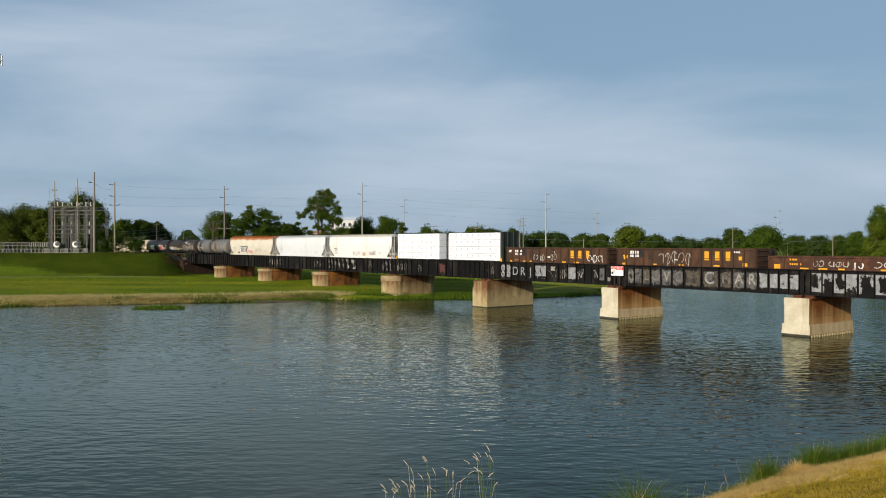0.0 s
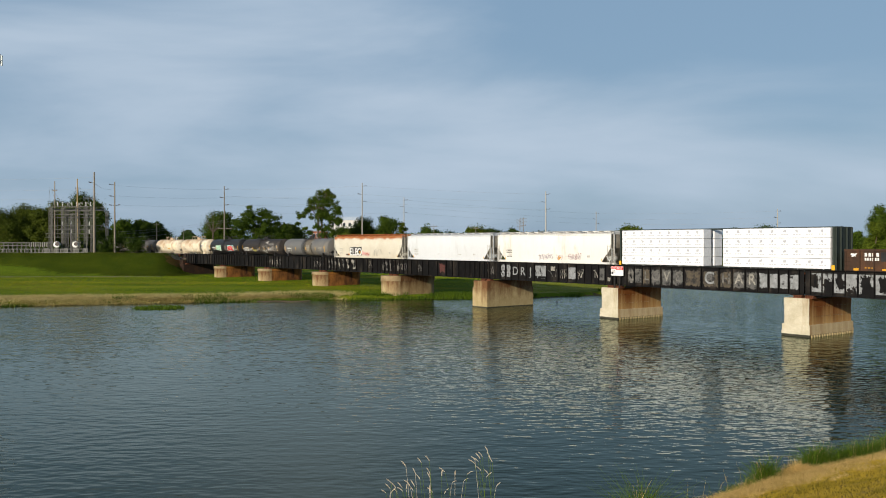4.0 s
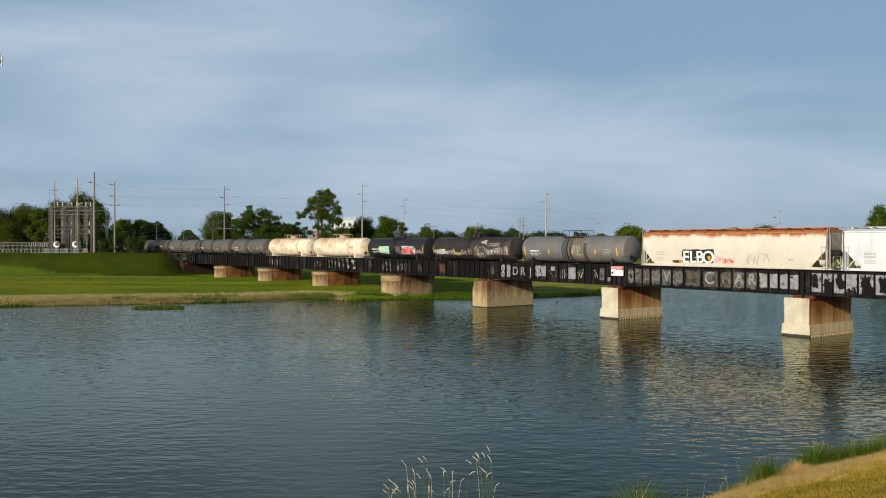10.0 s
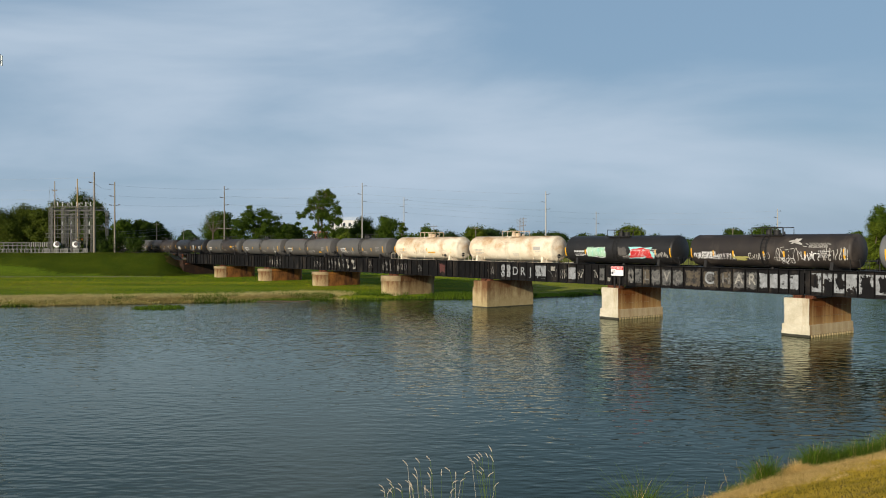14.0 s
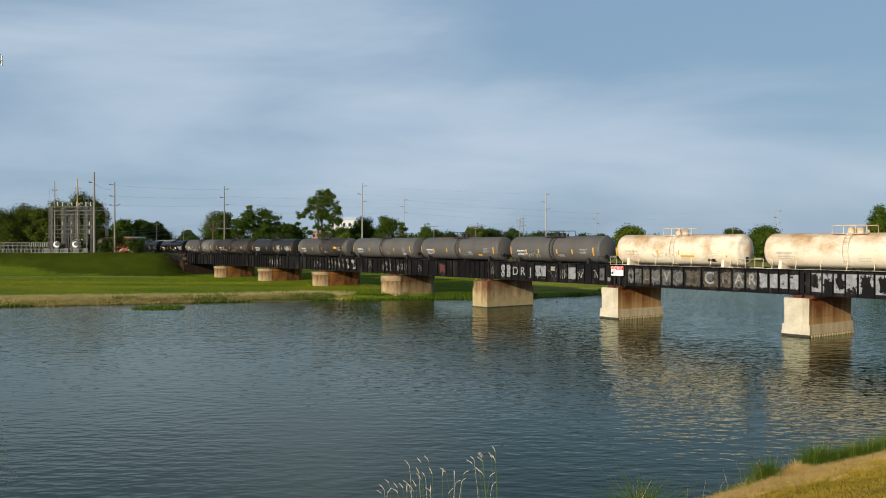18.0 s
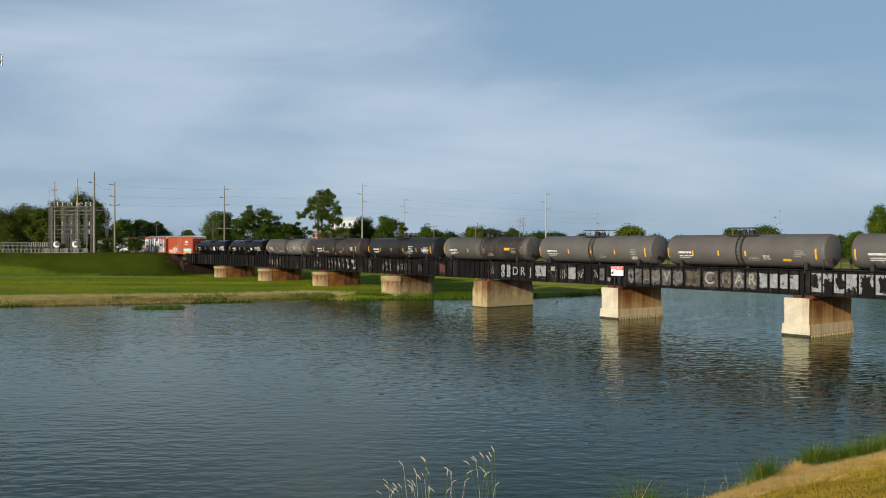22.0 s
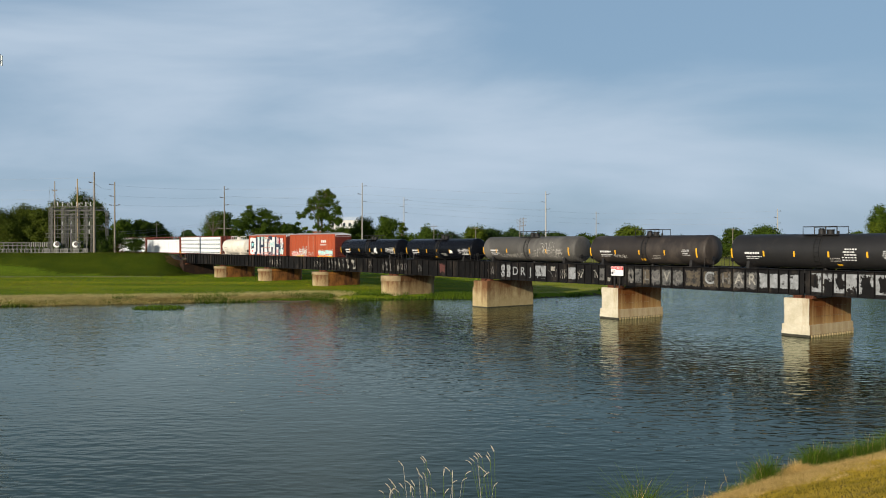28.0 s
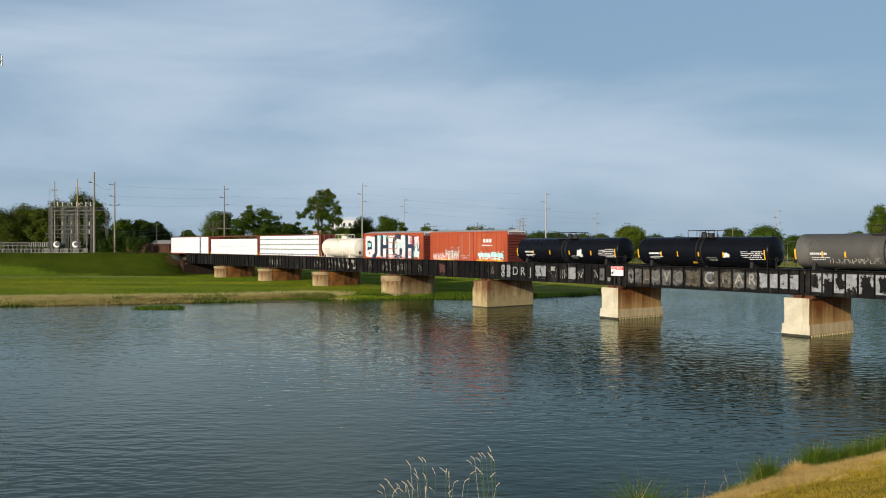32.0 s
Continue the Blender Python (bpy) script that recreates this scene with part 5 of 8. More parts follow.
def gondola_car(x0, x1, material, label, top, blocks=(), tags=(), seed=0, ribs=14):
    car, L = new_car("gondola_car", label, "gondola car", x0, x1)
    rng = random.Random(seed)
    low = 1.05
    for s in (-1, 1):
        part("side_sheet", Geo().box(-L, L, s * 1.5 - 0.02, s * 1.5 + 0.02, low, top - 0.08), material, car)
        part("top_chord", Geo().box(-L - 0.02, L + 0.02, s * 1.53 - 0.09, s * 1.53 + 0.09, top - 0.14, top, 0.02), material, car)
        part("side_sill", Geo().box(-L, L, s * 1.53 - 0.07, s * 1.53 + 0.07, low - 0.08, low + 0.1, 0.015), material, car)
        rib = Geo().prism([(-0.07, s * 1.52), (-0.045, s * 1.615), (0.045, s * 1.615), (0.07, s * 1.52)], "z", low + 0.05, top - 0.13).mesh("side_post", material)
        for k in range(ribs + 1):
            put("side_post", rib, car, Matrix.Translation((-L + 0.08 + (2 * L - 0.16) * k / ribs, 0, 0)))
        e = s * L
        part("end_sheet", Geo().box(e - 0.03, e + 0.03, -1.49, 1.49, low, top - 0.02), material, car)
        for z in np.linspace(low + 0.25, top - 0.2, 4):
            part("end_rib", Geo().box(min(e, e + s * 0.1), max(e, e + s * 0.1), -1.45, 1.45, z - 0.07, z + 0.07, 0.03), material, car)
        g = Geo()
        for k in range(5):
            g.rod((e - s * 0.1, -1.66, low + 0.15 + k * 0.36), (e - s * 0.5, -1.66, low + 0.15 + k * 0.36), 0.016, n=5)
        part("grab_irons", g, material, car)
        part("brake_gear", Geo().rod((e + s * 0.14, 0.6, 1.0), (e + s * 0.14, 0.6, top - 0.2), 0.035, n=6).rod((e + s * 0.14, 0.6, top - 0.3), (e + s * 0.22, 0.6, top - 0.3), 0.26, n=14), M_BLACK, car)
    part("floor", Geo().box(-L, L, -1.48, 1.48, low - 0.05, low + 0.03), M_RUST, car)
    running_gear(car, L)

    def on(u, v, lift=0.004):
        return (u, -1.52 - lift, v)
    for u, w, z, h, mm in blocks:
        c, g = -L + 2 * L * u, Geo()
        if h > 0.8 and mm is not M_PAINT_K:
            # the owner's initials, as plain solid blocks with a bar under each
            g.box(c - w * 0.4, c + w * 0.4, -1.532, -1.522, z - h * 0.28, z + h / 2).box(c - w * 0.4, c + w * 0.4, -1.532, -1.522, z - h / 2, z - h * 0.36)
        else:
            g.box(c - w / 2, c + w / 2, -1.532, -1.522, z - h / 2, z + h / 2)
        part("lettering_block", g, mm, car)
    for what, u0, u1, v0, v1, mm, extra in tags:
        g = Geo()
        a, b = -L + 2 * L * u0, -L + 2 * L * u1
        if what == "blot":
            blot(g, on, (a + b) / 2, (v0 + v1) / 2, b - a, v1 - v0, rng, 22, extra)
        elif what == "scrawl":
            scrawl(g, lambda u, v: on(u, v, 0.1), a, b, v0, v1, extra, 0.06, rng, "cccci")
        elif what == "bars":
            bars(g, on, a, b, (v0 + v1) / 2, v1 - v0, extra, rng)
        part("graffiti_tag" if what in ("scrawl", "flake", "bars") else "graffiti", g, mm, car)
    return car


def centerbeam_car(x0, x1, steel, label, split, mark, seed=0, top=4.85, load_top=4.78, rows=4, low_rows=False):
    """A centre-beam flat car, bulkheads at its ends, wrapped lumber on its deck."""
    car, L = new_car("centerbeam_flat_car", label, "flat car", x0, x1)
    rng = random.Random(seed)
    part("deck", Geo().box(-L + 0.2, L - 0.2, -1.4, 1.4, 0.95, 1.15, 0.02), steel, car)
    part("top_chord", Geo().box(-L + 0.3, L - 0.3, -0.2, 0.2, top - 0.12, top + 0.03, 0.02), steel, car)
    for s in (-1, 1):
        e = s * (L - 0.3)
        part("bulkhead", Geo().box(e - 0.1, e + 0.1, -1.5, 1.5, 1.0, top, 0.03), steel, car)
        for y in (-1.3, -0.5, 0.5, 1.3):
            part("bulkhead_rib", Geo().box(min(e, e + s * 0.22), max(e, e + s * 0.22), y - 0.06, y + 0.06, 1.0, top - 0.05, 0.02), steel, car)
        part("corner_marker", Geo().box(e - 0.15, e + 0.15, -1.54, -1.515, 1.1, 1.55, 0.01), M_YELLOW, car)
    for k in range(9):
        x = -L + 1.2 + k * (2 * L - 2.4) / 8
        part("centre_post", Geo().box(x - 0.08, x + 0.08, -0.12, 0.12, 1.15, top - 0.1, 0.015), steel, car)
    bounds = [-L + 0.55, *split, L - 0.55]
    h = (load_top - 1.2) / rows
    for a, b in zip(bounds[::2], bounds[1::2]):
        for s in (-1, 1):
            for r in range(rows):
                z = 1.2 + r * h
                n = max(1, round((b - a) / 11))
                for k in range(n):
                    u0, u1 = a + (b - a) * k / n + 0.006, a + (b - a) * (k + 1) / n - 0.006
                    y0, y1 = (-1.5 + rng.uniform(-0.02, 0.02), -0.25) if s < 0 else (0.25, 1.5)
                    bd = part("lumber_pack", Geo().box(u0, u1, y0, y1, z + 0.012, z + h - 0.016, 0.02), M_WRAP, car)
                    if s < 0:
                        g = Geo()
                        for q in range(9):
                            uu = u0 + (u1 - u0) * (q + 0.5) / 9
                            if mark == "green":
                                blot(g, lambda u, v: (u, y0 - 0.005, v), uu, z + h * 0.28, (u1 - u0) * 0.11, h * 0.34, rng, 12, 0.35)
                            else:
                                blot(g, lambda u, v: (u, y0 - 0.005, v), uu - 0.12, z + h * 0.68, 0.34, 0.3, rng, 10, 0.3)
                                bars(g, lambda u, v: (u, y0 - 0.005, v), uu - 0.45, uu + 0.3, z + h * 0.36, 0.09, 3, rng)
                        part("wrap_print", g, M_WRAPGREEN if mark == "green" else M_WRAPMARK, bd)
        for x in np.linspace(a + 0.6, b - 0.6, 5):
            part("tie_down", Geo().box(x - 0.03, x + 0.03, -1.535, -1.525, 1.1, load_top + 0.01), M_WRAP, car)
    running_gear(car, L - 0.2)
    return car


def box_car(x0, x1, label, seed=0, top=5.2, logo=True, tags=(), wall=None, end=None):
    car, L = new_car("box_car", label, "box car", x0, x1)
    rng = random.Random(seed)
    wall, end = wall or M_BOX, end or M_BOX_END
    low, eave = 1.02, top - 0.28
    for s in (-1, 1):
        part("side_wall", Geo().box(-L, L, s * 1.5 - 0.03, s * 1.5 + 0.03, low, eave), wall, car)
        post = Geo().prism([(-0.09, s * 1.53), (-0.05, s * 1.6), (0.05, s * 1.6), (0.09, s * 1.53)], "z", low + 0.1, eave - 0.1).mesh("side_post", wall)
        for k in range(17):
            x = -L + 0.1 + (2 * L - 0.2) * k / 16
            if abs(x) > 1.55:
                put("side_post", post, car, Matrix.Translation((x, 0, 0)))
        part("side_sill", Geo().box(-L, L, s * 1.54 - 0.06, s * 1.54 + 0.06, low - 0.12, low + 0.12, 0.015), wall, car)
        part("eave_rail", Geo().box(-L, L, s * 1.53 - 0.06, s * 1.53 + 0.06, eave - 0.12, eave + 0.02, 0.015), wall, car)
        door = part("door", Geo().box(-1.5, 1.5, s * 1.58 - 0.03, s * 1.58 + 0.03, low + 0.1, eave - 0.14, 0.01), wall, car)
        for z in (1.7, 2.6, 3.5, 4.3):
            part("door_rib", Geo().box(-1.45, 1.45, s * 1.62 - 0.02, s * 1.62 + 0.02, z - 0.05, z + 0.05, 0.01), wall, door)
        for x in (-0.8, 0.8):
            part("lock_bar", Geo().rod((x, s * 1.65, low + 0.1), (x, s * 1.65, eave - 0.2), 0.025, n=6), M_STEELG, door)
        e = s * L
        part("end_wall", Geo().box(e - 0.03, e + 0.03, -1.5, 1.5, low, eave), end, car)
        for k in range(11):
            z = low + 0.25 + k * (eave - low - 0.45) / 10
            part("end_corrugation", Geo().prism([(e - s * 0.0, z - 0.12), (e + s * 0.1, z - 0.03), (e + s * 0.1, z + 0.03), (e, z + 0.12)], "y", -1.35, 1.35), end, car)
        g = Geo()
        for k in range(8):
            g.rod((e - s * 0.12, -1.66, low + 0.1 + k * 0.38), (e - s * 0.55, -1.66, low + 0.1 + k * 0.38), 0.017, n=5)
        for dx in (0.12, 0.55):
            g.rod((e - s * dx, -1.66, low), (e - s * dx, -1.66, low + 2.9), 0.02, n=5)
        part("side_ladder", g, wall, car)
    part("roof", Geo().prism([(-1.56, eave), (0, top), (1.56, eave), (1.56, eave - 0.05), (-1.56, eave - 0.05)], "x", -L - 0.02, L + 0.02), M_GALV, car)
    for k in range(14):
        x = -L + 0.5 + k * (2 * L - 1) / 13
        part("roof_rib", Geo().prism([(-1.57, eave + 0.02), (0, top + 0.05), (1.57, eave + 0.02), (1.57, eave - 0.02), (0, top), (-1.57, eave - 0.02)], "x", x - 0.04, x + 0.04), M_GALV, car)
    part("roof_fascia", Geo().prism([(-1.5, eave - 0.35), (1.5, eave - 0.35), (1.5, eave), (0, top - 0.03), (-1.5, eave)], "x", L, L + 0.035), M_SIGNW, car)
    running_gear(car, L)

    def on(u, v, lift=0.008):
        return (u, -1.535 - lift, v)
    if logo:
        g = Geo()
        for cx in (3.75, 4.35, 4.95):
            g.box(cx - 0.22, cx + 0.22, -1.612, -1.606, 3.52, 3.98)
        part("railway_emblem", g, M_CAR_W, car)
        g = Geo()
        bars(g, lambda u, v: on(u, v, 0.07), 3.2, 5.4, 3.15, 0.15, 6, rng)
        part("reporting_mark", g, M_CAR_W, car)
    for layer, (what, u0, u1, v0, v1, mm, extra) in enumerate(tags):
        g, up = Geo(), 0.07 + 0.002 * layer
        if what == "blot":
            blot(g, lambda u, v: on(u, v, up), (u0 + u1) / 2, (v0 + v1) / 2, u1 - u0, v1 - v0, rng, 24, extra)
        elif what == "scrawl":
            scrawl(g, lambda u, v: on(u, v, up), u0, u1, v0, v1, extra, 0.09, rng)
        elif what == "stroke":
            ribbon(g, lambda u, v: on(u, v, up), extra, u0)
        part("graffiti_tag" if what in ("scrawl", "flake", "bars") else "graffiti", g, mm, car)
    return car


def make_train():
    PU = mat("purple_spray", (0.20, 0.15, 0.2), (0.3, 0.25, 0.3), 3, 0.7, bump=0)
    MA = mat("maroon_spray", (0.22, 0.07, 0.08), (0.32, 0.16, 0.17), 3, 0.7, bump=0)
    Y, W, P, K, R, T = M_YEL2, M_CAR_W, M_CAR_P, M_PAINT_K, M_PAINT_R, M_PAINT_T
    gondola_car(-4.1, 13.0, M_GOND_R, "low red-brown gondola with yellow and white markings", 2.28,
                [(0.05, 0.6, 1.35, 0.4, Y), (0.2, 0.8, 1.2, 0.16, Y), (0.3, 0.8, 1.2, 0.16, Y), (0.4, 0.7, 1.2, 0.16, Y), (0.6, 0.8, 1.2, 0.16, Y)],
                [("bars", 0.12, 0.18, 1.9, 2.05, Y, 4), ("bars", 0.12, 0.19, 1.5, 1.65, Y, 6), ("scrawl", 0.25, 0.31, 1.25, 1.95, P, 2), ("scrawl", 0.33, 0.44, 1.3, 1.9, P, 3), ("scrawl", 0.45, 0.51, 1.25, 1.95, W, 2), ("scrawl", 0.55, 0.7, 1.3, 2.0, W, 3)], 1, 12)
    gondola_car(-22.1, -5.35, M_GOND, "brown high-sided gondola with yellow lettering and graffiti", 2.92,
                [(0.679, 0.62, 2.2, 0.85, Y), (0.75, 0.62, 2.2, 0.85, Y), (0.821, 0.62, 2.2, 0.85, Y), (0.06, 0.5, 1.25, 0.2, Y), (0.3, 0.6, 1.25, 0.14, Y), (0.5, 0.6, 1.25, 0.14, Y), (0.745, 0.7, 1.25, 0.14, Y), (0.93, 0.5, 1.4, 0.3, Y), (0.9, 0.35, 2.0, 0.35, Y), (0.2, 0.7, 2.3, 0.75, K), (0.27, 0.5, 2.0, 0.4, K), (0.43, 0.5, 1.75, 0.3, K)],
                [("bars", 0.11, 0.185, 2.32, 2.62, W, 4), ("bars", 0.11, 0.185, 1.98, 2.22, W, 6), ("scrawl", 0.33, 0.58, 1.15, 2.6, P, 5), ("blot", 0.05, 0.09, 1.7, 2.2, Y, 0.4), ("bars", 0.86, 0.9, 2.5, 2.65, W, 3), ("bars", 0.45, 0.48, 1.7, 1.8, W, 2)], 2)
    gondola_car(-40.2, -23.4, M_GOND, "brown high-sided gondola with yellow letters and pale scribbles", 2.92,
                [(0.679, 0.62, 2.15, 0.85, Y), (0.75, 0.62, 2.15, 0.85, Y), (0.821, 0.62, 2.15, 0.85, Y), (0.06, 0.5, 1.25, 0.2, Y), (0.2, 0.5, 1.25, 0.14, Y), (0.27, 0.5, 1.25, 0.14, Y), (0.6, 0.6, 1.25, 0.14, Y), (0.72, 0.7, 1.25, 0.14, Y), (0.2, 0.7, 2.3, 0.75, K), (0.27, 0.5, 2.0, 0.4, K)],
                [("bars", 0.1, 0.175, 2.32, 2.62, W, 4), ("bars", 0.1, 0.175, 1.98, 2.22, W, 6), ("scrawl", 0.3, 0.35, 1.25, 2.1, P, 2), ("scrawl", 0.365, 0.415, 1.25, 2.1, P, 2), ("scrawl", 0.475, 0.535, 1.25, 2.3, P, 2), ("blot", 0.03, 0.06, 2.3, 2.6, W, 0.4), ("blot", 0.49, 0.51, 2.3, 2.5, W, 0.3), ("bars", 0.1, 0.15, 1.35, 1.42, Y, 3), ("scrawl", 0.82, 0.96, 1.3, 2.3, W, 3), ("bars", 0.44, 0.47, 1.7, 1.9, W, 2)], 3)
    centerbeam_car(-65.1, -40.9, M_CB, "black centerbeam flat car loaded with white-wrapped lumber", (-2.55 + 1.3, -0.35 + 1.3), "grey", 4)
    hopper_car(-84.95, -66.0, "white", "long white covered hopper with faint purple graffiti", tags=[
        ("scrawl", -1.9, 0.5, 1.45, 2.2, PU, 7), ("scrawl", -1.8, 0.4, 1.5, 2.1, PU, 5), ("blot", 1.2, 1.7, 1.5, 1.9, M_YELLOW, 0.6), ("scrawl", 0.9, 2.1, 1.4, 2.1, MA, 5),
        ("scrawl", 2.9, 5.0, 1.5, 2.3, MA, 8), ("scrawl", 3.0, 4.9, 1.5, 2.0, PU, 6)], seed=1, top=4.62)
    hopper_car(-105.0, -86.3, "white", "clean white covered hopper with faint stencils", seed=2, top=4.62)
    hopper_car(-126.4, -106.4, "cream", "cream covered hopper, rust along its roof, with graffiti", rust=True, seed=3, top=4.62, tags=[
        ("blot", -5.2, -1.1, 1.4, 2.95, K, 0.12), ("word", -4.95, -1.55, 1.52, 2.68, W, "ELBO"), ("blot", -2.05, -1.7, 1.8, 2.2, M_YELLOW, 0.2), ("blot", -6.3, -5.1, 1.45, 1.75, mat("red_black_smear", (0.08, 0.03, 0.025), (0.05, 0.025, 0.02), 3, 0.7), 0.2), ("blot", -1.3, -0.5, 1.6, 2.2, M_PAINT_PK, 0.5), ("blot", -5.5, -4.8, 1.5, 1.8, mat("orange_spray", (0.6, 0.25, 0.08), (0.5, 0.2, 0.07), 3, 0.7), 0.4),
        ("scrawl", -0.9, 1.1, 1.4, 2.2, M_PAINT_PK, 6), ("scrawl", -0.6, 0.8, 1.5, 2.0, R, 4), ("scrawl", 2.2, 4.6, 1.4, 2.5, M_GREYP, 7)])
    G5 = (0.05, 0.27, 0.47, 0.66, 0.92)
    G6 = (0.04, 0.22, 0.36, 0.56, 0.72, 0.93)
    tank_car(-145.51, -128.89, "grey", "pale grey tank car with a tan patch at its ladder", strips=(0.05, 0.3, 0.53, 0.74, 0.93), seed=5, tags=[
        ("band", -0.1, 2.2, -1.9, 2.2, mat("tan_overpaint", (0.145, 0.125, 0.095), (0.12, 0.105, 0.085), 0.6, 0.6, bump=0.05), 0), ("flake", -1.3, -0.35, -1.9, 1.9, mat("dark_grey_spill", (0.055, 0.055, 0.057), (0.085, 0.085, 0.085), 1, 0.5), 0.3),
        ("scrawl", 0.5, 1.7, -0.9, 0.5, M_CAR_P, 3), ("flake", 2.25, 2.7, -1.9, 0.9, mat("black_drip", (0.05, 0.045, 0.04), (0.07, 0.06, 0.05), 1, 0.6), 0.3)])
    tank_car(-164.01, -147.29, "brown", "sooty brown-black tank car covered in white graffiti", strips=(0.03, 0.18, 0.31, 0.5, 0.62, 0.74, 0.95), seed=6, tags=[
        ("scrawl", -7.6, -3.0, -0.9, -0.2, W, 9), ("blot", -3.2, -1.6, -1.0, -0.5, mat("olive_yellow_spray", (0.4, 0.36, 0.1), (0.3, 0.28, 0.1), 3, 0.7), 0.4), ("scrawl", -1.6, 0.6, -0.9, -0.2, P, 4),
        ("scrawl", 1.2, 3.4, -1.1, 0.4, P, 3), ("scrawl", 3.4, 5.4, -0.9, 0.0, W, 4), ("blot", 2.5, 3.6, 0.6, 1.2, P, 0.5), ("print", 3.8, 6.6, 0.25, 0.75, P, 4), ("scrawl", 5.4, 8.0, -0.8, 0.35, P, 5), ("scrawl", 1.6, 3.0, -1.4, -0.6, W, 2)])
    tank_car(-181.21, -165.69, "black", "black tank car with red and mint-green graffiti", strips=(0.02, 0.22, 0.55, 0.85, 0.97), seed=7, tags=[
        ("blot", -4.3, -1.2, -0.95, 0.3, W, 0.25), ("flake", -4.2, -1.3, -0.9, 0.3, M_PAINT_GR, 0.5), ("scrawl", -4.0, -1.4, -0.8, 0.2, T, 6), ("blot", 1.7, 5.3, -1.05, 0.35, T, 0.25), ("blot", 1.9, 5.1, -0.95, 0.2, R, 0.22), ("scrawl", 2.1, 4.9, -0.85, 0.1, M_PAINT_PK, 4), ("flake", 0.3, 1.7, -0.8, 0.3, mat("grey_haze_spray", (0.12, 0.11, 0.1), (0.07, 0.065, 0.06), 3, 0.7), 0.4), ("scrawl", 5.2, 7.0, -0.8, -0.2, P, 4)])
    tank_car(-199.21, -182.98, "cream", "rust-stained cream pressure tank car", radius=1.53, mid=2.78, head=0.8, trim="", seed=8, walkway=True, dome="light", tags=[
        ("band", 4.8, 6.0, -0.2, 0.25, M_GREYP, 0)])
    tank_car(-216.81, -201.18, "cream", "rust-stained cream pressure tank car with a rubbed graffiti tag", radius=1.53, mid=2.78, head=0.8, trim="yellow", strips=(0.03, 0.18, 0.38, 0.55, 0.9), seed=9, walkway=True, dome="light", tags=[
        ("scrawl", -5.8, -0.6, 0.1, 1.0, M_FAINT, 7), ("scrawl", -2.6, 0.6, -0.9, -0.2, M_FAINT, 5), ("blot", 4.5, 6.6, -0.6, 0.5, mat("fresh_cream_patch", (0.78, 0.7, 0.5), (0.74, 0.66, 0.47), 1, 0.5), 0.15), ("blot", 4.0, 5.0, -1.3, -0.9, K, 0.5), ("band", 1.0, 2.6, -0.75, -0.55, M_YELLOW, 0)])
    tank_car(-234.11, -218.69, "dark", "soot-grey tank car with yellow strips and a scrawled tag", strips=G6, seed=10, tags=[("scrawl", -5.2, -2.0, -1.2, -0.5, P, 5)])
    tank_car(-253.1, -235.89, "rusty", "soot-grey tank car with rust along its top", strips=(0.03, 0.2, 0.37, 0.54, 0.94), seed=11, tags=[("print", 2.4, 3.3, -0.85, -0.4, W, 3), ("band", 4.4, 5.2, -1.0, -0.75, M_YELLOW, 0)])
    tank_car(-271.91, -254.59, "dark", "soot-grey tank car with a round data panel", strips=(0.03, 0.3, 0.5, 0.7, 0.94), seed=12, tags=[("blot", 5.6, 6.6, -1.2, -0.7, M_GREYP, 0.3)])
    tank_car(-290.91, -273.69, "dusty", "two-tone grey and brown tank car", strips=(0.03, 0.16, 0.33, 0.52, 0.93), seed=13, tags=[("band", 0.3, 7.6, -2.3, 2.3, M_TANK["brown"], 0), ("band", 4.4, 5.4, -0.2, 0.1, M_YELLOW, 0)])
    tank_car(-310.31, -292.79, "black", "black tank car with blocks of white stencilled print", strips=(0.02, 0.21, 0.38, 0.56, 0.75, 0.95), seed=14, tags=[("print", 2.2, 3.6, -0.9, 0.3, W, 4), ("print", 5.8, 7.6, -0.8, 0.1, W, 4), ("blot", 1.6, 2.1, -1.5, -1.2, M_YELLOW, 0.1)])
    tank_car(-328.31, -312.69, "brown", "sooty black tank car with small white stencils", strips=(0.02, 0.25, 0.46, 0.67, 0.92), seed=15, tags=[("scrawl", -4.2, -2.4, -0.95, -0.55, P, 4), ("blot", -0.6, 0.1, -1.3, -0.95, M_YELLOW, 0.1)])
    tank_car(-347.01, -330.29, "dusty", "dusty grey tank car with pale worn graffiti", strips=(0.02, 0.17, 0.29, 0.54, 0.71, 0.93), seed=16, tags=[("scrawl", 1.4, 6.2, -1.1, 0.1, P, 8), ("scrawl", 2.4, 5.0, -0.7, 0.9, P, 4), ("scrawl", -5.0, -0.6, -1.2, -0.6, P, 6)])
    tank_car(-364.71, -349.09, "gloss", "glossy blue-black tank car with white lettering", radius=1.43, mid=2.62, strips=(0.02, 0.21, 0.34, 0.5, 0.68, 0.96), seed=17, tags=[("blot", 2.8, 3.5, -0.6, -0.1, W, 0.35), ("blot", -1.0, -0.4, -1.4, -1.1, M_YELLOW, 0.1), ("print", 5.4, 7.2, -0.8, 0.1, W, 4)])
    tank_car(-383.71, -366.99, "gloss", "glossy blue-black tank car with peeling white patches", radius=1.43, mid=2.62, strips=(0.02, 0.19, 0.36, 0.55, 0.75, 0.96), seed=18, tags=[("blot", 2.0, 2.9, -0.8, 0.1, W, 0.35), ("print", 5.9, 7.8, -0.8, 0.2, W, 4)])
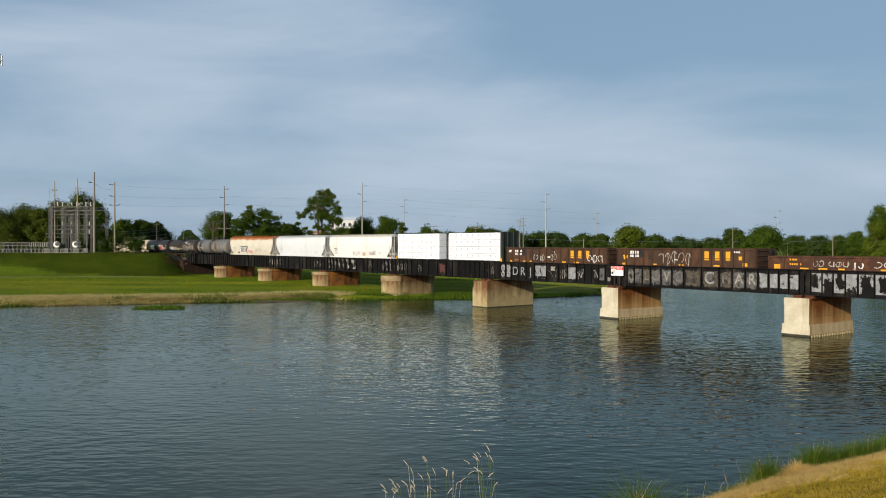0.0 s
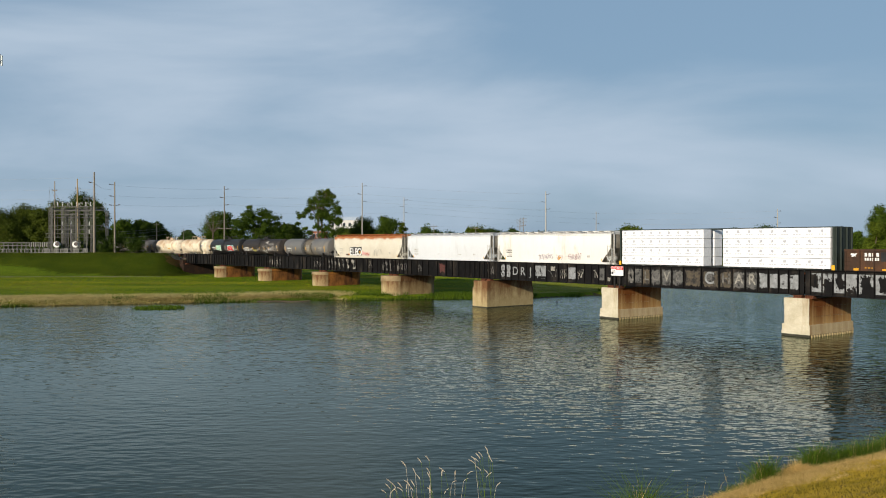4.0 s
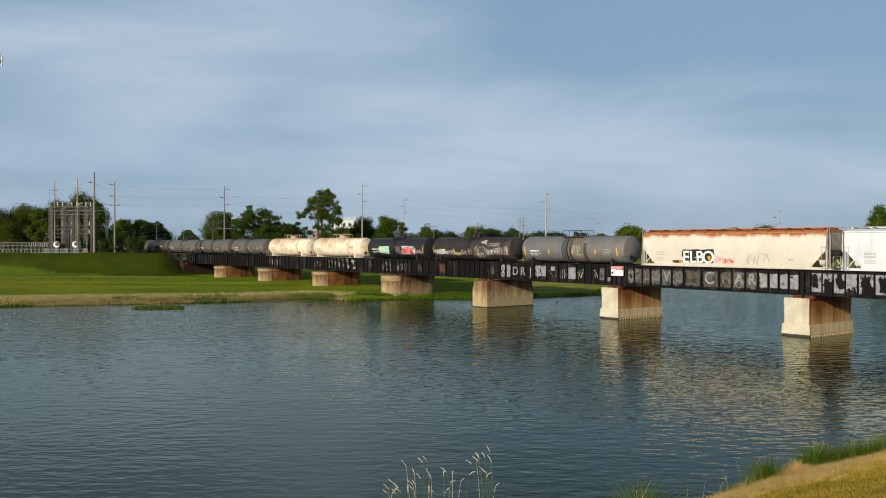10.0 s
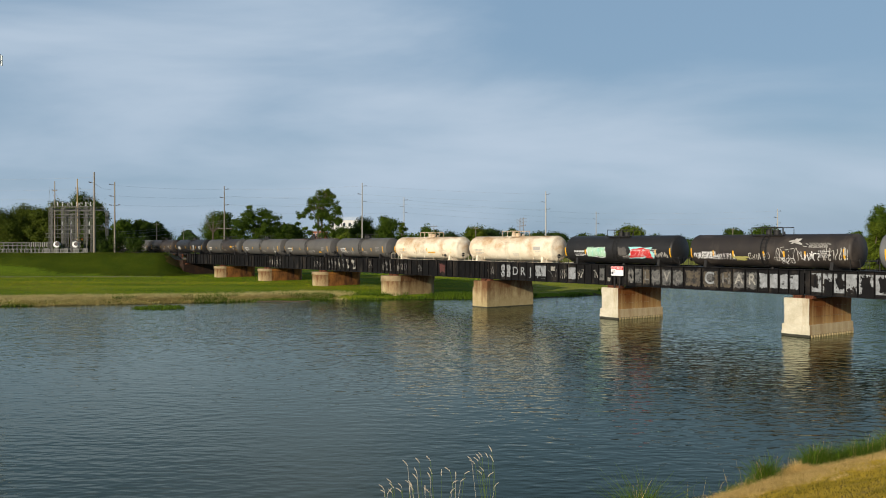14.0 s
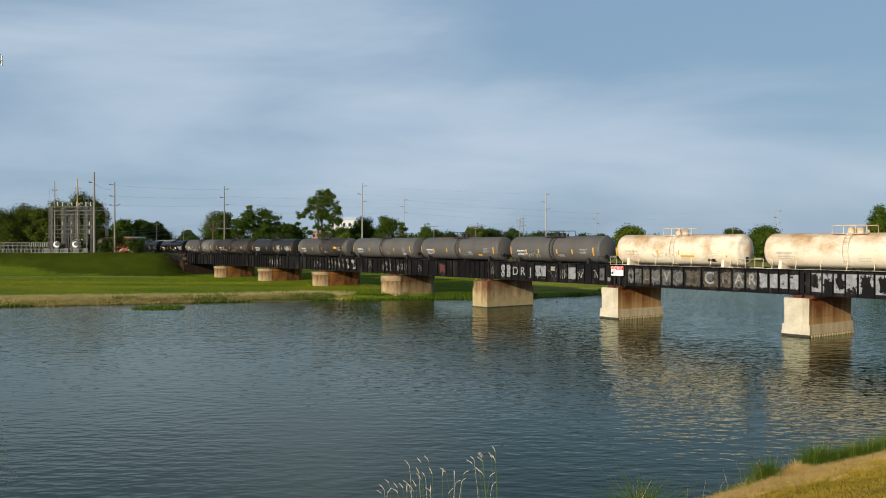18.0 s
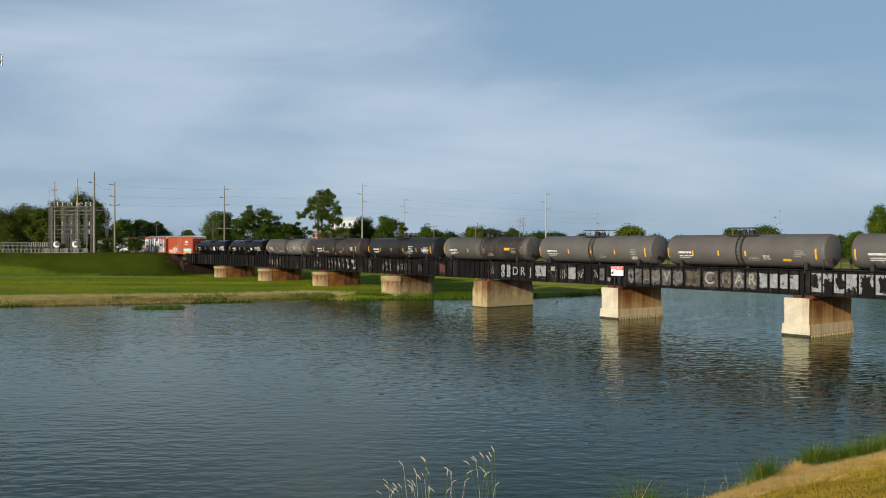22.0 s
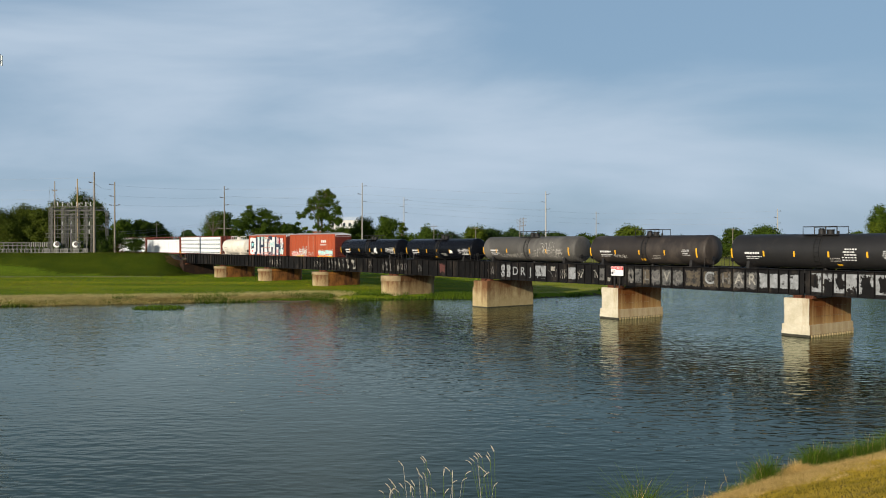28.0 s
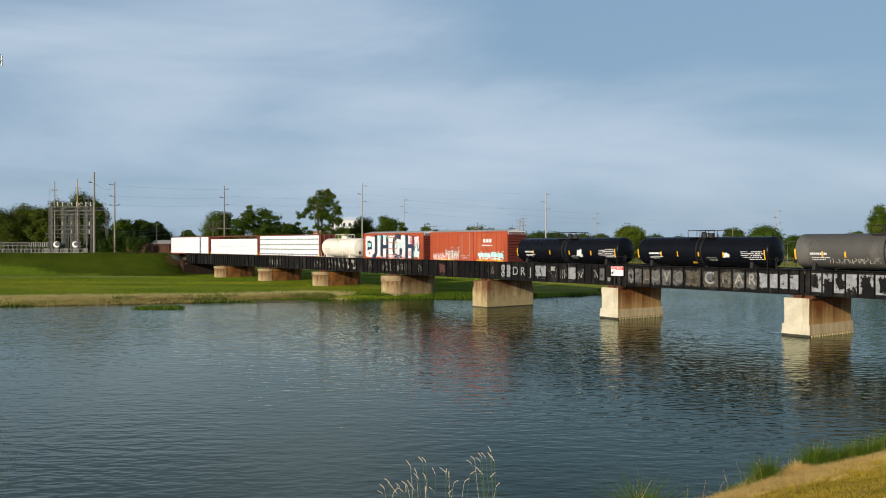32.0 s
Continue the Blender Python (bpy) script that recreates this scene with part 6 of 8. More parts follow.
    box_car(-401.4, -385.1, "orange-red boxcar with turquoise and white graffiti", 20, tags=[
        ("blot", -7.3, -4.6, 1.08, 1.9, M_PAINT_PK, 0.3), ("blot", -4.4, -1.6, 1.08, 2.1, M_CAR_P, 0.35), ("blot", -6.6, -2.4, 1.06, 1.35, M_YELLOW, 0.3), ("scrawl", -7.3, -4.4, 1.1, 2.2, W, 7), ("scrawl", -4.6, -1.4, 1.1, 2.6, W, 7), ("scrawl", -6.8, -2.0, 1.1, 1.9, R, 8), ("scrawl", -3.4, -1.4, 1.3, 3.0, P, 3),
        ("scrawl", -1.2, 0.6, 1.3, 1.9, P, 4), ("blot", 2.3, 5.2, 1.15, 2.2, T, 0.3), ("blot", 4.8, 7.6, 1.15, 2.3, T, 0.3), ("scrawl", 2.3, 7.6, 1.1, 2.4, W, 11), ("blot", 1.6, 7.8, 1.04, 1.38, M_YELLOW, 0.25), ("scrawl", 1.4, 7.4, 1.05, 1.7, R, 8)])
    N = mat("blue_black_spray", (0.014, 0.02, 0.04), (0.03, 0.045, 0.08), 1.5, 0.6, bump=0.1)
    letters = [("stroke", 0.8, 0, 0, 0, N, [(-4.3, 4.7), (-4.3, 2.0), (-4.7, 1.4), (-5.3, 1.3)]), ("stroke", 0.75, 0, 0, 0, N, [(-2.7, 4.7), (-2.7, 1.15)]), ("stroke", 0.7, 0, 0, 0, N, [(-1.15, 4.7), (-1.15, 1.15)]), ("stroke", 0.55, 0, 0, 0, N, [(-2.6, 2.9), (-1.2, 2.9)]),
               ("stroke", 0.75, 0, 0, 0, N, [(2.5, 4.3), (1.4, 4.5), (0.7, 3.9), (0.55, 2.9), (0.7, 1.8), (1.4, 1.4), (2.4, 1.5), (2.5, 2.7)]), ("stroke", 0.75, 0, 0, 0, N, [(4.0, 4.7), (4.0, 1.15)]), ("stroke", 0.6, 0, 0, 0, N, [(4.1, 3.0), (5.4, 3.0)]), ("stroke", 0.7, 0, 0, 0, N, [(5.6, 4.5), (5.5, 1.15)])]
    box_car(-419.2, -403.1, "boxcar covered with giant blue-black and white graffiti letters", 21, logo=False, tags=[
        ("blot", -7.7, -3.4, 1.1, 4.75, W, 0.06), ("blot", -4.0, 0.3, 1.08, 4.85, W, 0.05), ("blot", -0.2, 4.0, 1.08, 4.85, W, 0.05), ("blot", -1.4, 1.6, 1.08, 4.8, W, 0.05), ("blot", 2.6, 4.8, 1.08, 4.8, W, 0.05), ("blot", -5.0, -2.4, 1.08, 4.8, W, 0.05), ("blot", 3.4, 7.4, 1.1, 4.7, W, 0.08), *letters,
        ("blot", -6.9, -5.4, 2.3, 3.9, N, 0.15), ("blot", -6.6, -5.7, 2.8, 3.5, T, 0.2), ("blot", -6.4, -5.9, 1.7, 2.1, R, 0.3), ("scrawl", -4.0, 0.2, 4.0, 4.7, T, 6), ("scrawl", -3.6, 3.6, 1.15, 1.7, M_PAINT_PK, 9), ("scrawl", 1.2, 3.4, 2.6, 3.8, T, 3), ("scrawl", 4.6, 7.2, 3.3, 4.6, R, 4), ("scrawl", 5.6, 7.4, 1.3, 2.6, T, 3), ("scrawl", 6.0, 7.4, 2.2, 3.6, N, 3), ("blot", 4.4, 5.2, 1.5, 2.4, M_PAINT_PK, 0.3)])
    tank_car(-433.41, -421.98, "white", "short chalky white tank car with a railed top platform", radius=1.5, mid=2.72, head=0.7, trim="", seed=22, walkway=True, dome="light")
    centerbeam_car(-457.9, -433.4, M_CB_RED, "brown-red centerbeam flat car with green-printed wrapped lumber", (-0.4, -0.2), "green", 23, 4.95)
    centerbeam_car(-482.7, -458.2, M_CB_RED, "brown-red centerbeam flat car with low wrapped lumber stacks", (0.0, 0.05), "grey", 24, 4.95, 4.3)
    centerbeam_car(-507.8, -483.3, M_CB_RED, "brown-red centerbeam flat car with tall wrapped lumber", (-3.4, -3.2), "grey", 25, 4.95)
    gondola_car(-525.5, -508.6, M_GOND_R, "red-brown gondola at the train's rear", 3.3, [(0.1, 0.6, 1.35, 0.3, Y)], [], 26)
    gondola_car(-543.2, -526.3, M_GOND, "brown gondola at the train's rear", 2.92, [(0.1, 0.6, 1.35, 0.3, Y)], [], 27)


make_train()


# ---- trees, woods and meadow growth ----
def leaf_quads(centres, size, rng, up=0.35, out=None):
    """Small leaf sprays at the given points, each its own island, spread across the way out of their clump if that is given."""
    n = len(centres)
    a = rng.normal(size=(n, 3))
    a[:, 2] *= 0.7
    if out is not None:
        w = out + rng.normal(size=(n, 3)) * 0.45
        w /= np.linalg.norm(w, axis=1, keepdims=True)
        a -= (a * w).sum(1, keepdims=True) * w
        a /= np.linalg.norm(a, axis=1, keepdims=True)
        b = np.cross(w, a)
    else:
        a /= np.linalg.norm(a, axis=1, keepdims=True)
        b = rng.normal(size=(n, 3))
        b[:, 2] += up
        b -= (a * b).sum(1, keepdims=True) * a
        b /= np.linalg.norm(b, axis=1, keepdims=True)
    s = size * rng.uniform(0.55, 1.25, (n, 1))
    v = np.stack([centres - a * s * 0.5, centres - b * s * 0.32, centres + a * s * 0.5, centres + b * s * 0.36], 1).reshape(-1, 3)
    return v, np.arange(4 * n).reshape(n, 4)


def crown_points(lobes, count, rng):
    """Points in many small clumps that sit on the skins of larger lobes, with gaps between them, and the way out of each."""
    weight = np.array([r ** 2 for *_, r in lobes])
    n = max(40, count // 42)
    pick = rng.choice(len(lobes), n, p=weight / weight.sum())
    c = np.array([l[:3] for l in lobes])[pick]
    r = np.array([l[3] for l in lobes])[pick]
    d = rng.normal(size=(n, 3))
    d[:, 2] += 0.25
    d /= np.linalg.norm(d, axis=1, keepdims=True)
    c = c + d * (r * rng.uniform(0.55, 1.05, n))[:, None] * np.array([1, 1, 0.85])
    k = rng.choice(n, count)
    e = rng.normal(size=(count, 3)) * np.array([1, 1, 0.7])
    e = np.clip(e, -1.6, 1.6)
    way = e * 0.55 + d[k]
    way /= np.linalg.norm(way, axis=1, keepdims=True)
    return c[k] + e * (np.clip(r * 0.3, 0.4, 1.05) * rng.uniform(0.6, 1.2, n))[k][:, None], way


def tree(x, y, h, w, leaf, label, seed, count=3600, size=0.62, bare=0.2, lobes_=22, open_=1.0, base=None, shape=()):
    rng = np.random.default_rng(seed)
    z = float(ground_height(x, y)) if base is None else base
    t = thing("tree", label, "tree", Matrix.Translation((x, y, z - 0.1)), "trees beyond the river")
    lobes, k = [], 0
    for fx, fz, fr in shape:
        # a crown of known outline: one large lobe and three lesser ones round it
        r = fr * w * (1.05 if len(shape) > 12 else 1.12)
        deep = 0.45 if len(shape) > 12 else 1.0
        lobes.append((fx * w, rng.uniform(-0.2, 0.2) * w * deep, fz * h, r * (0.78 if deep < 1 else 0.8)))
        for _ in range(4 if deep < 1 else 6):
            a, b = rng.uniform(0, 6.28), rng.uniform(-0.7, 1.1)
            lobes.append((fx * w + math.cos(a) * r * 0.7, math.sin(a) * r * deep, fz * h + b * r * 0.8, r * rng.uniform(0.22, 0.42 if deep < 1 else 0.5)))
    while len(lobes) < lobes_ and not shape:
        u = rng.uniform(-1, 1, 3)
        if np.linalg.norm(u) > 1 or np.linalg.norm(u) < 0.25:
            continue
        u = u / np.linalg.norm(u) * rng.uniform(0.5, 1.0)
        zz = h * (bare + (1 - bare) * (0.5 + 0.5 * u[2]))
        taper = 1 - 0.35 * max(0, u[2])
        r = w * rng.uniform(0.15, 0.27) * open_
        lobes.append((u[0] * (w / 2 - r * 0.8) * taper, u[1] * (w / 2 - r) * taper, min(zz, h - r * 0.8), r))
    if not shape:
        lobes.append((rng.uniform(-0.08, 0.08) * w, 0, h - w * 0.13, w * 0.16))
    p, way = crown_points(lobes, count, rng)
    v, f = leaf_quads(p, size, rng, out=way)
    put("crown", quick("crown", v, f, leaf), t)
    r0 = 0.018 * h + 0.12
    g = Geo()
    pts = [(0, 0, 0), (0.1 * rng.normal(), 0.1 * rng.normal(), h * 0.25), (0.25 * rng.normal(), 0.2 * rng.normal(), h * 0.55), (0.3 * rng.normal(), 0.2 * rng.normal(), h * 0.82)]
    for i in range(3):
        g.rod(pts[i], pts[i + 1], r0 * (1 - 0.3 * i), r0 * (0.7 - 0.27 * i), 8)
    part("trunk", g, M_BARK, t, smooth=60)
    for lx, ly, lz, r in lobes[:7]:
        s = max(h * 0.18, min(h * 0.6, lz - 0.35 * math.hypot(lx, ly) - 0.5))
        part("limb", Geo().rod((0, 0, s), (lx * 0.55, ly * 0.55, s + (lz - s) * 0.65), r0 * 0.42, r0 * 0.25, 6).rod((lx * 0.55, ly * 0.55, s + (lz - s) * 0.65), (lx, ly, lz), r0 * 0.25, r0 * 0.1, 6), M_BARK, t, smooth=60)
    return t


def at_bearing(px, y):
    """Across from the view's middle line, for a bearing given on a scale of 1500."""
    return px / 1500 * y


TALL = ((-0.07, 0.81, 0.13), (0.09, 0.79, 0.12), (0.26, 0.75, 0.11), (0.34, 0.66, 0.07), (-0.20, 0.70, 0.08), (-0.30, 0.63, 0.08), (-0.35, 0.53, 0.04), (-0.13, 0.63, 0.08), (0.04, 0.64, 0.14), (0.22, 0.60, 0.12), (-0.04, 0.51, 0.09), (0.15, 0.49, 0.11), (0.32, 0.56, 0.07), (-0.24, 0.49, 0.05), (-0.16, 0.43, 0.05), (0.08, 0.39, 0.09), (0.23, 0.41, 0.07))
PALE = ((0.0, 0.9, 0.2), (0.16, 0.8, 0.2), (-0.2, 0.76, 0.17), (0.1, 0.66, 0.16))
OAK = ((-0.3, 0.72, 0.15), (-0.14, 0.82, 0.17), (0.05, 0.86, 0.17), (0.22, 0.76, 0.16), (0.32, 0.6, 0.14), (-0.34, 0.55, 0.13), (-0.1, 0.62, 0.18), (0.12, 0.6, 0.18), (0.34, 0.42, 0.11), (-0.25, 0.42, 0.12), (0.2, 0.4, 0.11), (-0.02, 0.45, 0.12))


def make_trees():
    mid, dark, warm, olive, far = M_LEAF
    # bearing left, right, rise over eye level (all on a scale of 1500 to the distance), distance
    rows = [(-238, -190, 106, 274, warm, 8), (-738, -680, 66, 274, mid, 14), (-704, -640, 74, 278, warm, 16), (-664, -596, 82, 292, mid, 16), (-826, -744, 66, 262, warm, 12), (-775, -715, 72, 268, mid, 16), (-730, -690, 64, 250, warm, 12), (-705, -655, 80, 285, mid, 16), (-668, -612, 92, 280, dark, 18), (-628, -588, 78, 262, dark, 16), (-640, -606, 50, 245, dark, 12),
            (-590, -545, 44, 330, mid, 12), (-560, -515, 46, 335, dark, 12), (-525, -485, 40, 345, dark, 10), (-470, -435, 26, 380, mid, 10),
            (-422, -362, 59, 270, mid, 16), (-366, -283, 73, 262, mid, 24), (-290, -250, 38, 290, dark, 12), (-262, -178, 97, 258, mid, 20), (-190, -150, 27, 300, warm, 12), (-165, -110, 50, 272, dark, 16), (-125, -76, 54, 268, mid, 16),
            (-85, -62, 42, 280, warm, 10), (-58, 5, 33, 330, mid, 16), (30, 75, 33, 360, warm, 14), (60, 110, 28, 370, mid, 14), (100, 150, 29, 385, mid, 14), (140, 190, 26, 400, dark, 14), (180, 228, 21, 400, mid, 12),
            (225, 270, 18, 400, dark, 12), (262, 300, 19, 390, dark, 10), (298, 355, 32, 330, warm, 18), (350, 400, 17, 380, dark, 12), (390, 450, 14, 400, mid, 12), (440, 500, 11, 410, dark, 12), (490, 540, 28, 330, dark, 16), (536, 603, 31, 318, mid, 18),
            (596, 650, 15, 400, dark, 12), (640, 690, 15, 390, mid, 12), (680, 725, 16, 380, dark, 12), (712, 752, 26, 262, mid, 16), (752, 862, 78, 240, warm, 34), (750, 800, 74, 236, mid, 16), (742, 790, 44, 232, warm, 14), (-318, -238, 34, 300, dark, 14), (-205, -120, 30, 315, dark, 14), (-105, -45, 24, 335, mid, 12), (-20, 40, 22, 370, mid, 12), (790, 880, 60, 235, mid, 20)]
    words = {warm: "sunlit yellow-green broadleaf tree", mid: "leafy green broadleaf tree with gaps in its crown", dark: "dark green broadleaf tree", olive: "broad olive-green tree behind the substation", far: "far dull green broadleaf tree in the woods"}
    for i, (a, b, rise, y, leaf, lobes) in enumerate(rows):
        x, w = at_bearing((a + b) / 2, y), at_bearing(b - a, y) * (1.25 if a > -580 else 1.4)
        z = float(ground_height(x, y))
        slim, oak, airy = (a, b) == (-262, -178), (a, b) == (-366, -283), (a, b) == (-238, -190)
        h = EYE + rise * y / 1500 - z + (0.4 if slim else -1.8 if oak else -0.9)
        leaf = olive if a < -600 and leaf is not dark else leaf
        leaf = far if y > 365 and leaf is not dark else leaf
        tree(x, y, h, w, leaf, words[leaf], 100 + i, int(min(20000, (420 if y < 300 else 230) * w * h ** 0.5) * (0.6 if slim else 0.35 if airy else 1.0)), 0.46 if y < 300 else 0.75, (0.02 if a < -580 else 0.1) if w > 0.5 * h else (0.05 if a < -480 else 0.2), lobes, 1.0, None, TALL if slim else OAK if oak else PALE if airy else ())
    # a dead, bare tree
    x, y = at_bearing(-408, 240), 240
    t = thing("bare_tree", "dead leafless tree with forked grey branches", "tree", Matrix.Translation((x, y, float(ground_height(x, y)))))
    rng = random.Random(5)
    part("trunk", Geo().rod((0, 0, 0), (0.2, 0, 7), 0.3, 0.2, 8), M_BARK, t)
    for k in range(9):
        a, up = rng.uniform(0, 6.28), rng.uniform(8, 13.5)
        part("limb", Geo().rod((0.2, 0, 6 + k * 0.1), (0.2 + math.cos(a) * 1.6, math.sin(a), 6 + (up - 6) * 0.6), 0.12, 0.07, 5).rod((0.2 + math.cos(a) * 1.6, math.sin(a), 6 + (up - 6) * 0.6), (0.2 + math.cos(a) * 2.4, math.sin(a) * 2, up), 0.07, 0.02, 5), M_BARK, t)
    # bushes on the bank in front of the track
    for i, (a, b, rise, y) in enumerate(((-612, -572, 16, 208), (-590, -545, 20, 209), (-560, -530, 12, 207), (-640, -606, 22, 214), (-700, -670, -4, 216), (-740, -700, 0, 222), (-780, -735, 6, 226))):
        x, w = at_bearing((a + b) / 2, y), at_bearing(b - a, y) * 1.2
        z = float(ground_height(x, y))
        h = EYE + rise * y / 1500 - z
        rng = np.random.default_rng(60 + i)
        lobes = [(rng.uniform(-0.4, 0.4) * w, rng.uniform(-0.3, 0.3) * w, h * rng.uniform(0.25, 0.75), h * rng.uniform(0.22, 0.34)) for _ in range(9)]
        p, way = crown_points(lobes, 2600, rng)
        v, f = leaf_quads(p, 0.36, rng, out=way)
        t = thing("bush", "dense dark green bush on the levee", "bush", Matrix.Translation((x, y, z)), "bushes on the levee")
        put("foliage", quick("foliage", v, f, dark), t)
        g = Geo()
        for k in range(5):
            g.rod((0, 0, -0.1), (lobes[k][0] * 0.7, lobes[k][1] * 0.7, lobes[k][2]), 0.06, 0.02, 5)
        part("stems", g, M_BARK, t)
    # the woods along the horizon
    rng = np.random.default_rng(9)
    prof = [(-1500, 40), (-760, 30), (-480, 26), (-460, 14), (-430, 20), (-280, 30), (-80, 32), (-50, 25), (90, 25), (210, 18), (300, 18), (350, 12), (500, 10), (600, 14), (720, 12), (900, 28), (1600, 40)]
    pts, outs = [], []
    for row_y, back in ((430, 0.75), (520, 0.95)):
        for px in np.arange(-1500, 1600, 11.0):
            y = row_y + rng.uniform(-25, 25)
            rise = np.interp(px, [p[0] for p in prof], [p[1] for p in prof]) * back * rng.uniform(0.75, 1.05)
            x = px / 1500 * y
            top = EYE + rise * y / 1500
            r = rng.uniform(2.5, 4.5)
            for zz in np.arange(1.5, top - r * 0.5, r * 0.9):
                c = np.array([x + rng.uniform(-2, 2), y + rng.uniform(-3, 3), min(zz + rng.uniform(0, 1), top - r)])
                d = rng.normal(size=(34, 3))
                d /= np.linalg.norm(d, axis=1, keepdims=True)
                pts.append(c + d * r * rng.uniform(0.6, 1.0, (34, 1)))
                outs.append(d)
    v, f = leaf_quads(np.concatenate(pts), 1.1, rng, out=np.concatenate(outs))
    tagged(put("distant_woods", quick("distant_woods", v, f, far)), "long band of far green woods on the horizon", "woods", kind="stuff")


def blades(x, y, height, width, lean, rng, z=None, joints=2):
    """Tapered grass blades, bent over, rooted on the ground."""
    n = len(x)
    z = ground_height(x, y) if z is None else z
    root = np.stack([x, y, z - 0.02], -1)
    a = rng.uniform(0, 2 * np.pi, n)
    side = np.stack([np.cos(a), np.sin(a), 0 * a], -1) * (width / 2)[:, None]
    b = rng.uniform(0, 2 * np.pi, n)
    tip = np.stack([np.cos(b) * lean, np.sin(b) * lean, height], -1)
    mid = np.stack([np.cos(b) * lean * 0.3, np.sin(b) * lean * 0.3, height * 0.6], -1)
    v = np.stack([root - side, root + side, root + mid + side * 0.7, root + mid - side * 0.7, root + tip + side * 0.15, root + tip - side * 0.15], 1).reshape(-1, 3)
    i = np.arange(n)[:, None] * 6
    f = np.concatenate([i + [0, 1, 2, 3], i + [3, 2, 4, 5]], 0)
    return v, f


def shore_y(x):
    return np.interp(x, [p[0] for p in SHORE], [p[1] for p in SHORE])


def make_meadow():
    rng = np.random.default_rng(21)
    # dead reeds in a pale belt above the waterline
    n = 60000
    x = np.minimum(rng.uniform(-90, -12, n), -18 + rng.normal(0, 2.5, n))
    d = -0.3 + np.abs(rng.normal(0, 1, n)) * 3.9 + 1.0 * np.sin(x * 0.22) + 2.2 * smooth((-x - 20) / 30)
    edge = rng.random(n) < 0.25
    d = np.where(edge & (x < -24), rng.uniform(-0.3, 1.6, n), d)
    keep = (d > -0.3) & (d < 11) & (noise_mask(x, d, 0.9) > 0.25) & (noise_mask(x, d, 0.22) > 0.24)
    x, d = x[keep], d[keep]
    n = len(x)
    v, f = blades(x, shore_y(x) + d, rng.uniform(0.08, 0.4, n) * (0.6 + 0.8 * noise_mask(x, d, 0.35)), rng.uniform(0.05, 0.12, n), rng.uniform(0.3, 1.1, n), rng)
    tagged(put("dead_reeds", quick("dead_reeds", v, f, M_REED)), "belt of pale dead reeds along the far shore", "reeds", kind="stuff")
    # green growth at the water's edge and rank grass further back
    n = 26000
    x = rng.uniform(-80, 40, n)
    d = rng.uniform(-0.7, 2.6, n)
    keep = noise_mask(x, d, 0.5) > np.where(x < -36, 0.66, np.where(x < -22, 0.5, np.where(x > 6, 0.58 + 0.1 * (d > 1.2), 0.42)))
    x, d = x[keep], d[keep]
    n = len(x)
    v, f = blades(x, shore_y(x) + d, rng.uniform(0.15, 0.6, n), rng.uniform(0.04, 0.09, n), rng.uniform(0.05, 0.3, n), rng)
    tagged(put("shore_grass", quick("shore_grass", v, f, M_TUFT)), "ragged green grass at the far waterline", "grass", kind="stuff")
    n = 85000
    x = rng.uniform(-110, 45, n)
    d = rng.uniform(2.5, 75, n)
    v, f = blades(x, shore_y(x) + d, rng.uniform(0.04, 0.16, n), rng.uniform(0.06, 0.14, n), rng.uniform(0.05, 0.3, n), rng)
    tagged(put("meadow_grass", quick("meadow_grass", v, f, M_FIELD)), "rough green meadow grass on the far bank", "grass", kind="stuff")
    n = 60000
    x = rng.uniform(-125, -57, n)
    y = rng.uniform(177, 200, n)
    keep = y > levee_line(x) + 1.5 * rng.uniform(0, 1, n) ** 2
    x, y = x[keep], y[keep]
    n = len(x)
    v, f = blades(x, y, rng.uniform(0.04, 0.13, n), rng.uniform(0.06, 0.16, n), rng.uniform(0.05, 0.25, n), rng)
    tagged(put("levee_grass", quick("levee_grass", v, f, M_LEVBLADE)), "dark green grass blades on the levee's face", "grass", kind="stuff")
    # brighter blades over the lower face that is painted as sunlit
    n = 16000
    x = rng.uniform(-125, -62, n)
    y = rng.uniform(180, 200, n)
    keep = (y > 180.5 + 0.04 * (x + 62)) & (y < levee_line(x) + 0.8)
    x, y = x[keep], y[keep]
    n = len(x)
    v, f = blades(x, y, rng.uniform(0.04, 0.12, n), rng.uniform(0.06, 0.14, n), rng.uniform(0.05, 0.25, n), rng)
    tagged(put("bench_grass", quick("bench_grass", v, f, M_FIELD)), "short green grass on the levee's lower face, painted sunnier", "grass", kind="stuff")
    # yellow flowers in drifts
    n = 1800
    k = rng.integers(0, 4, n)
    cx, cy, sx, sy = (np.array(a)[k] for a in ((-62, -38, -90, -18), (150, 146, 146, 150), (14, 8, 16, 5), (5, 4, 4, 5)))
    x, y = cx + rng.normal(0, 1, n) * sx, cy + rng.normal(0, 1, n) * sy
    v, f = leaf_quads(np.stack([x, y, ground_height(x, y) + rng.uniform(0.1, 0.2, n)], -1), 0.09, rng, 2.0)
    tagged(put("meadow_flowers", quick("meadow_flowers", v, f, M_FLOWER)), "drifts of small yellow flowers in the meadow", "flowers", kind="stuff")
    # clumps in the shallows
    for px, y, r in ((-505, 103.5, 3.2), (-490, 106, 2.4), (-520, 104.5, 2.0)):
        x = px / 1500 * y
        k = 700
        a, q = rng.uniform(0, 6.28, k), np.sqrt(rng.uniform(0, 1, k)) * r
        v, f = blades(x + np.cos(a) * q, y + np.sin(a) * q * 0.35, rng.uniform(0.15, 0.45, k), rng.uniform(0.05, 0.09, k), rng.uniform(0.1, 0.4, k), rng, np.full(k, -0.05))
        tagged(put("water_weed", quick("water_weed", v, f, M_TUFT)), "low green weed clump in the shallows", "water plant", "weed clumps")
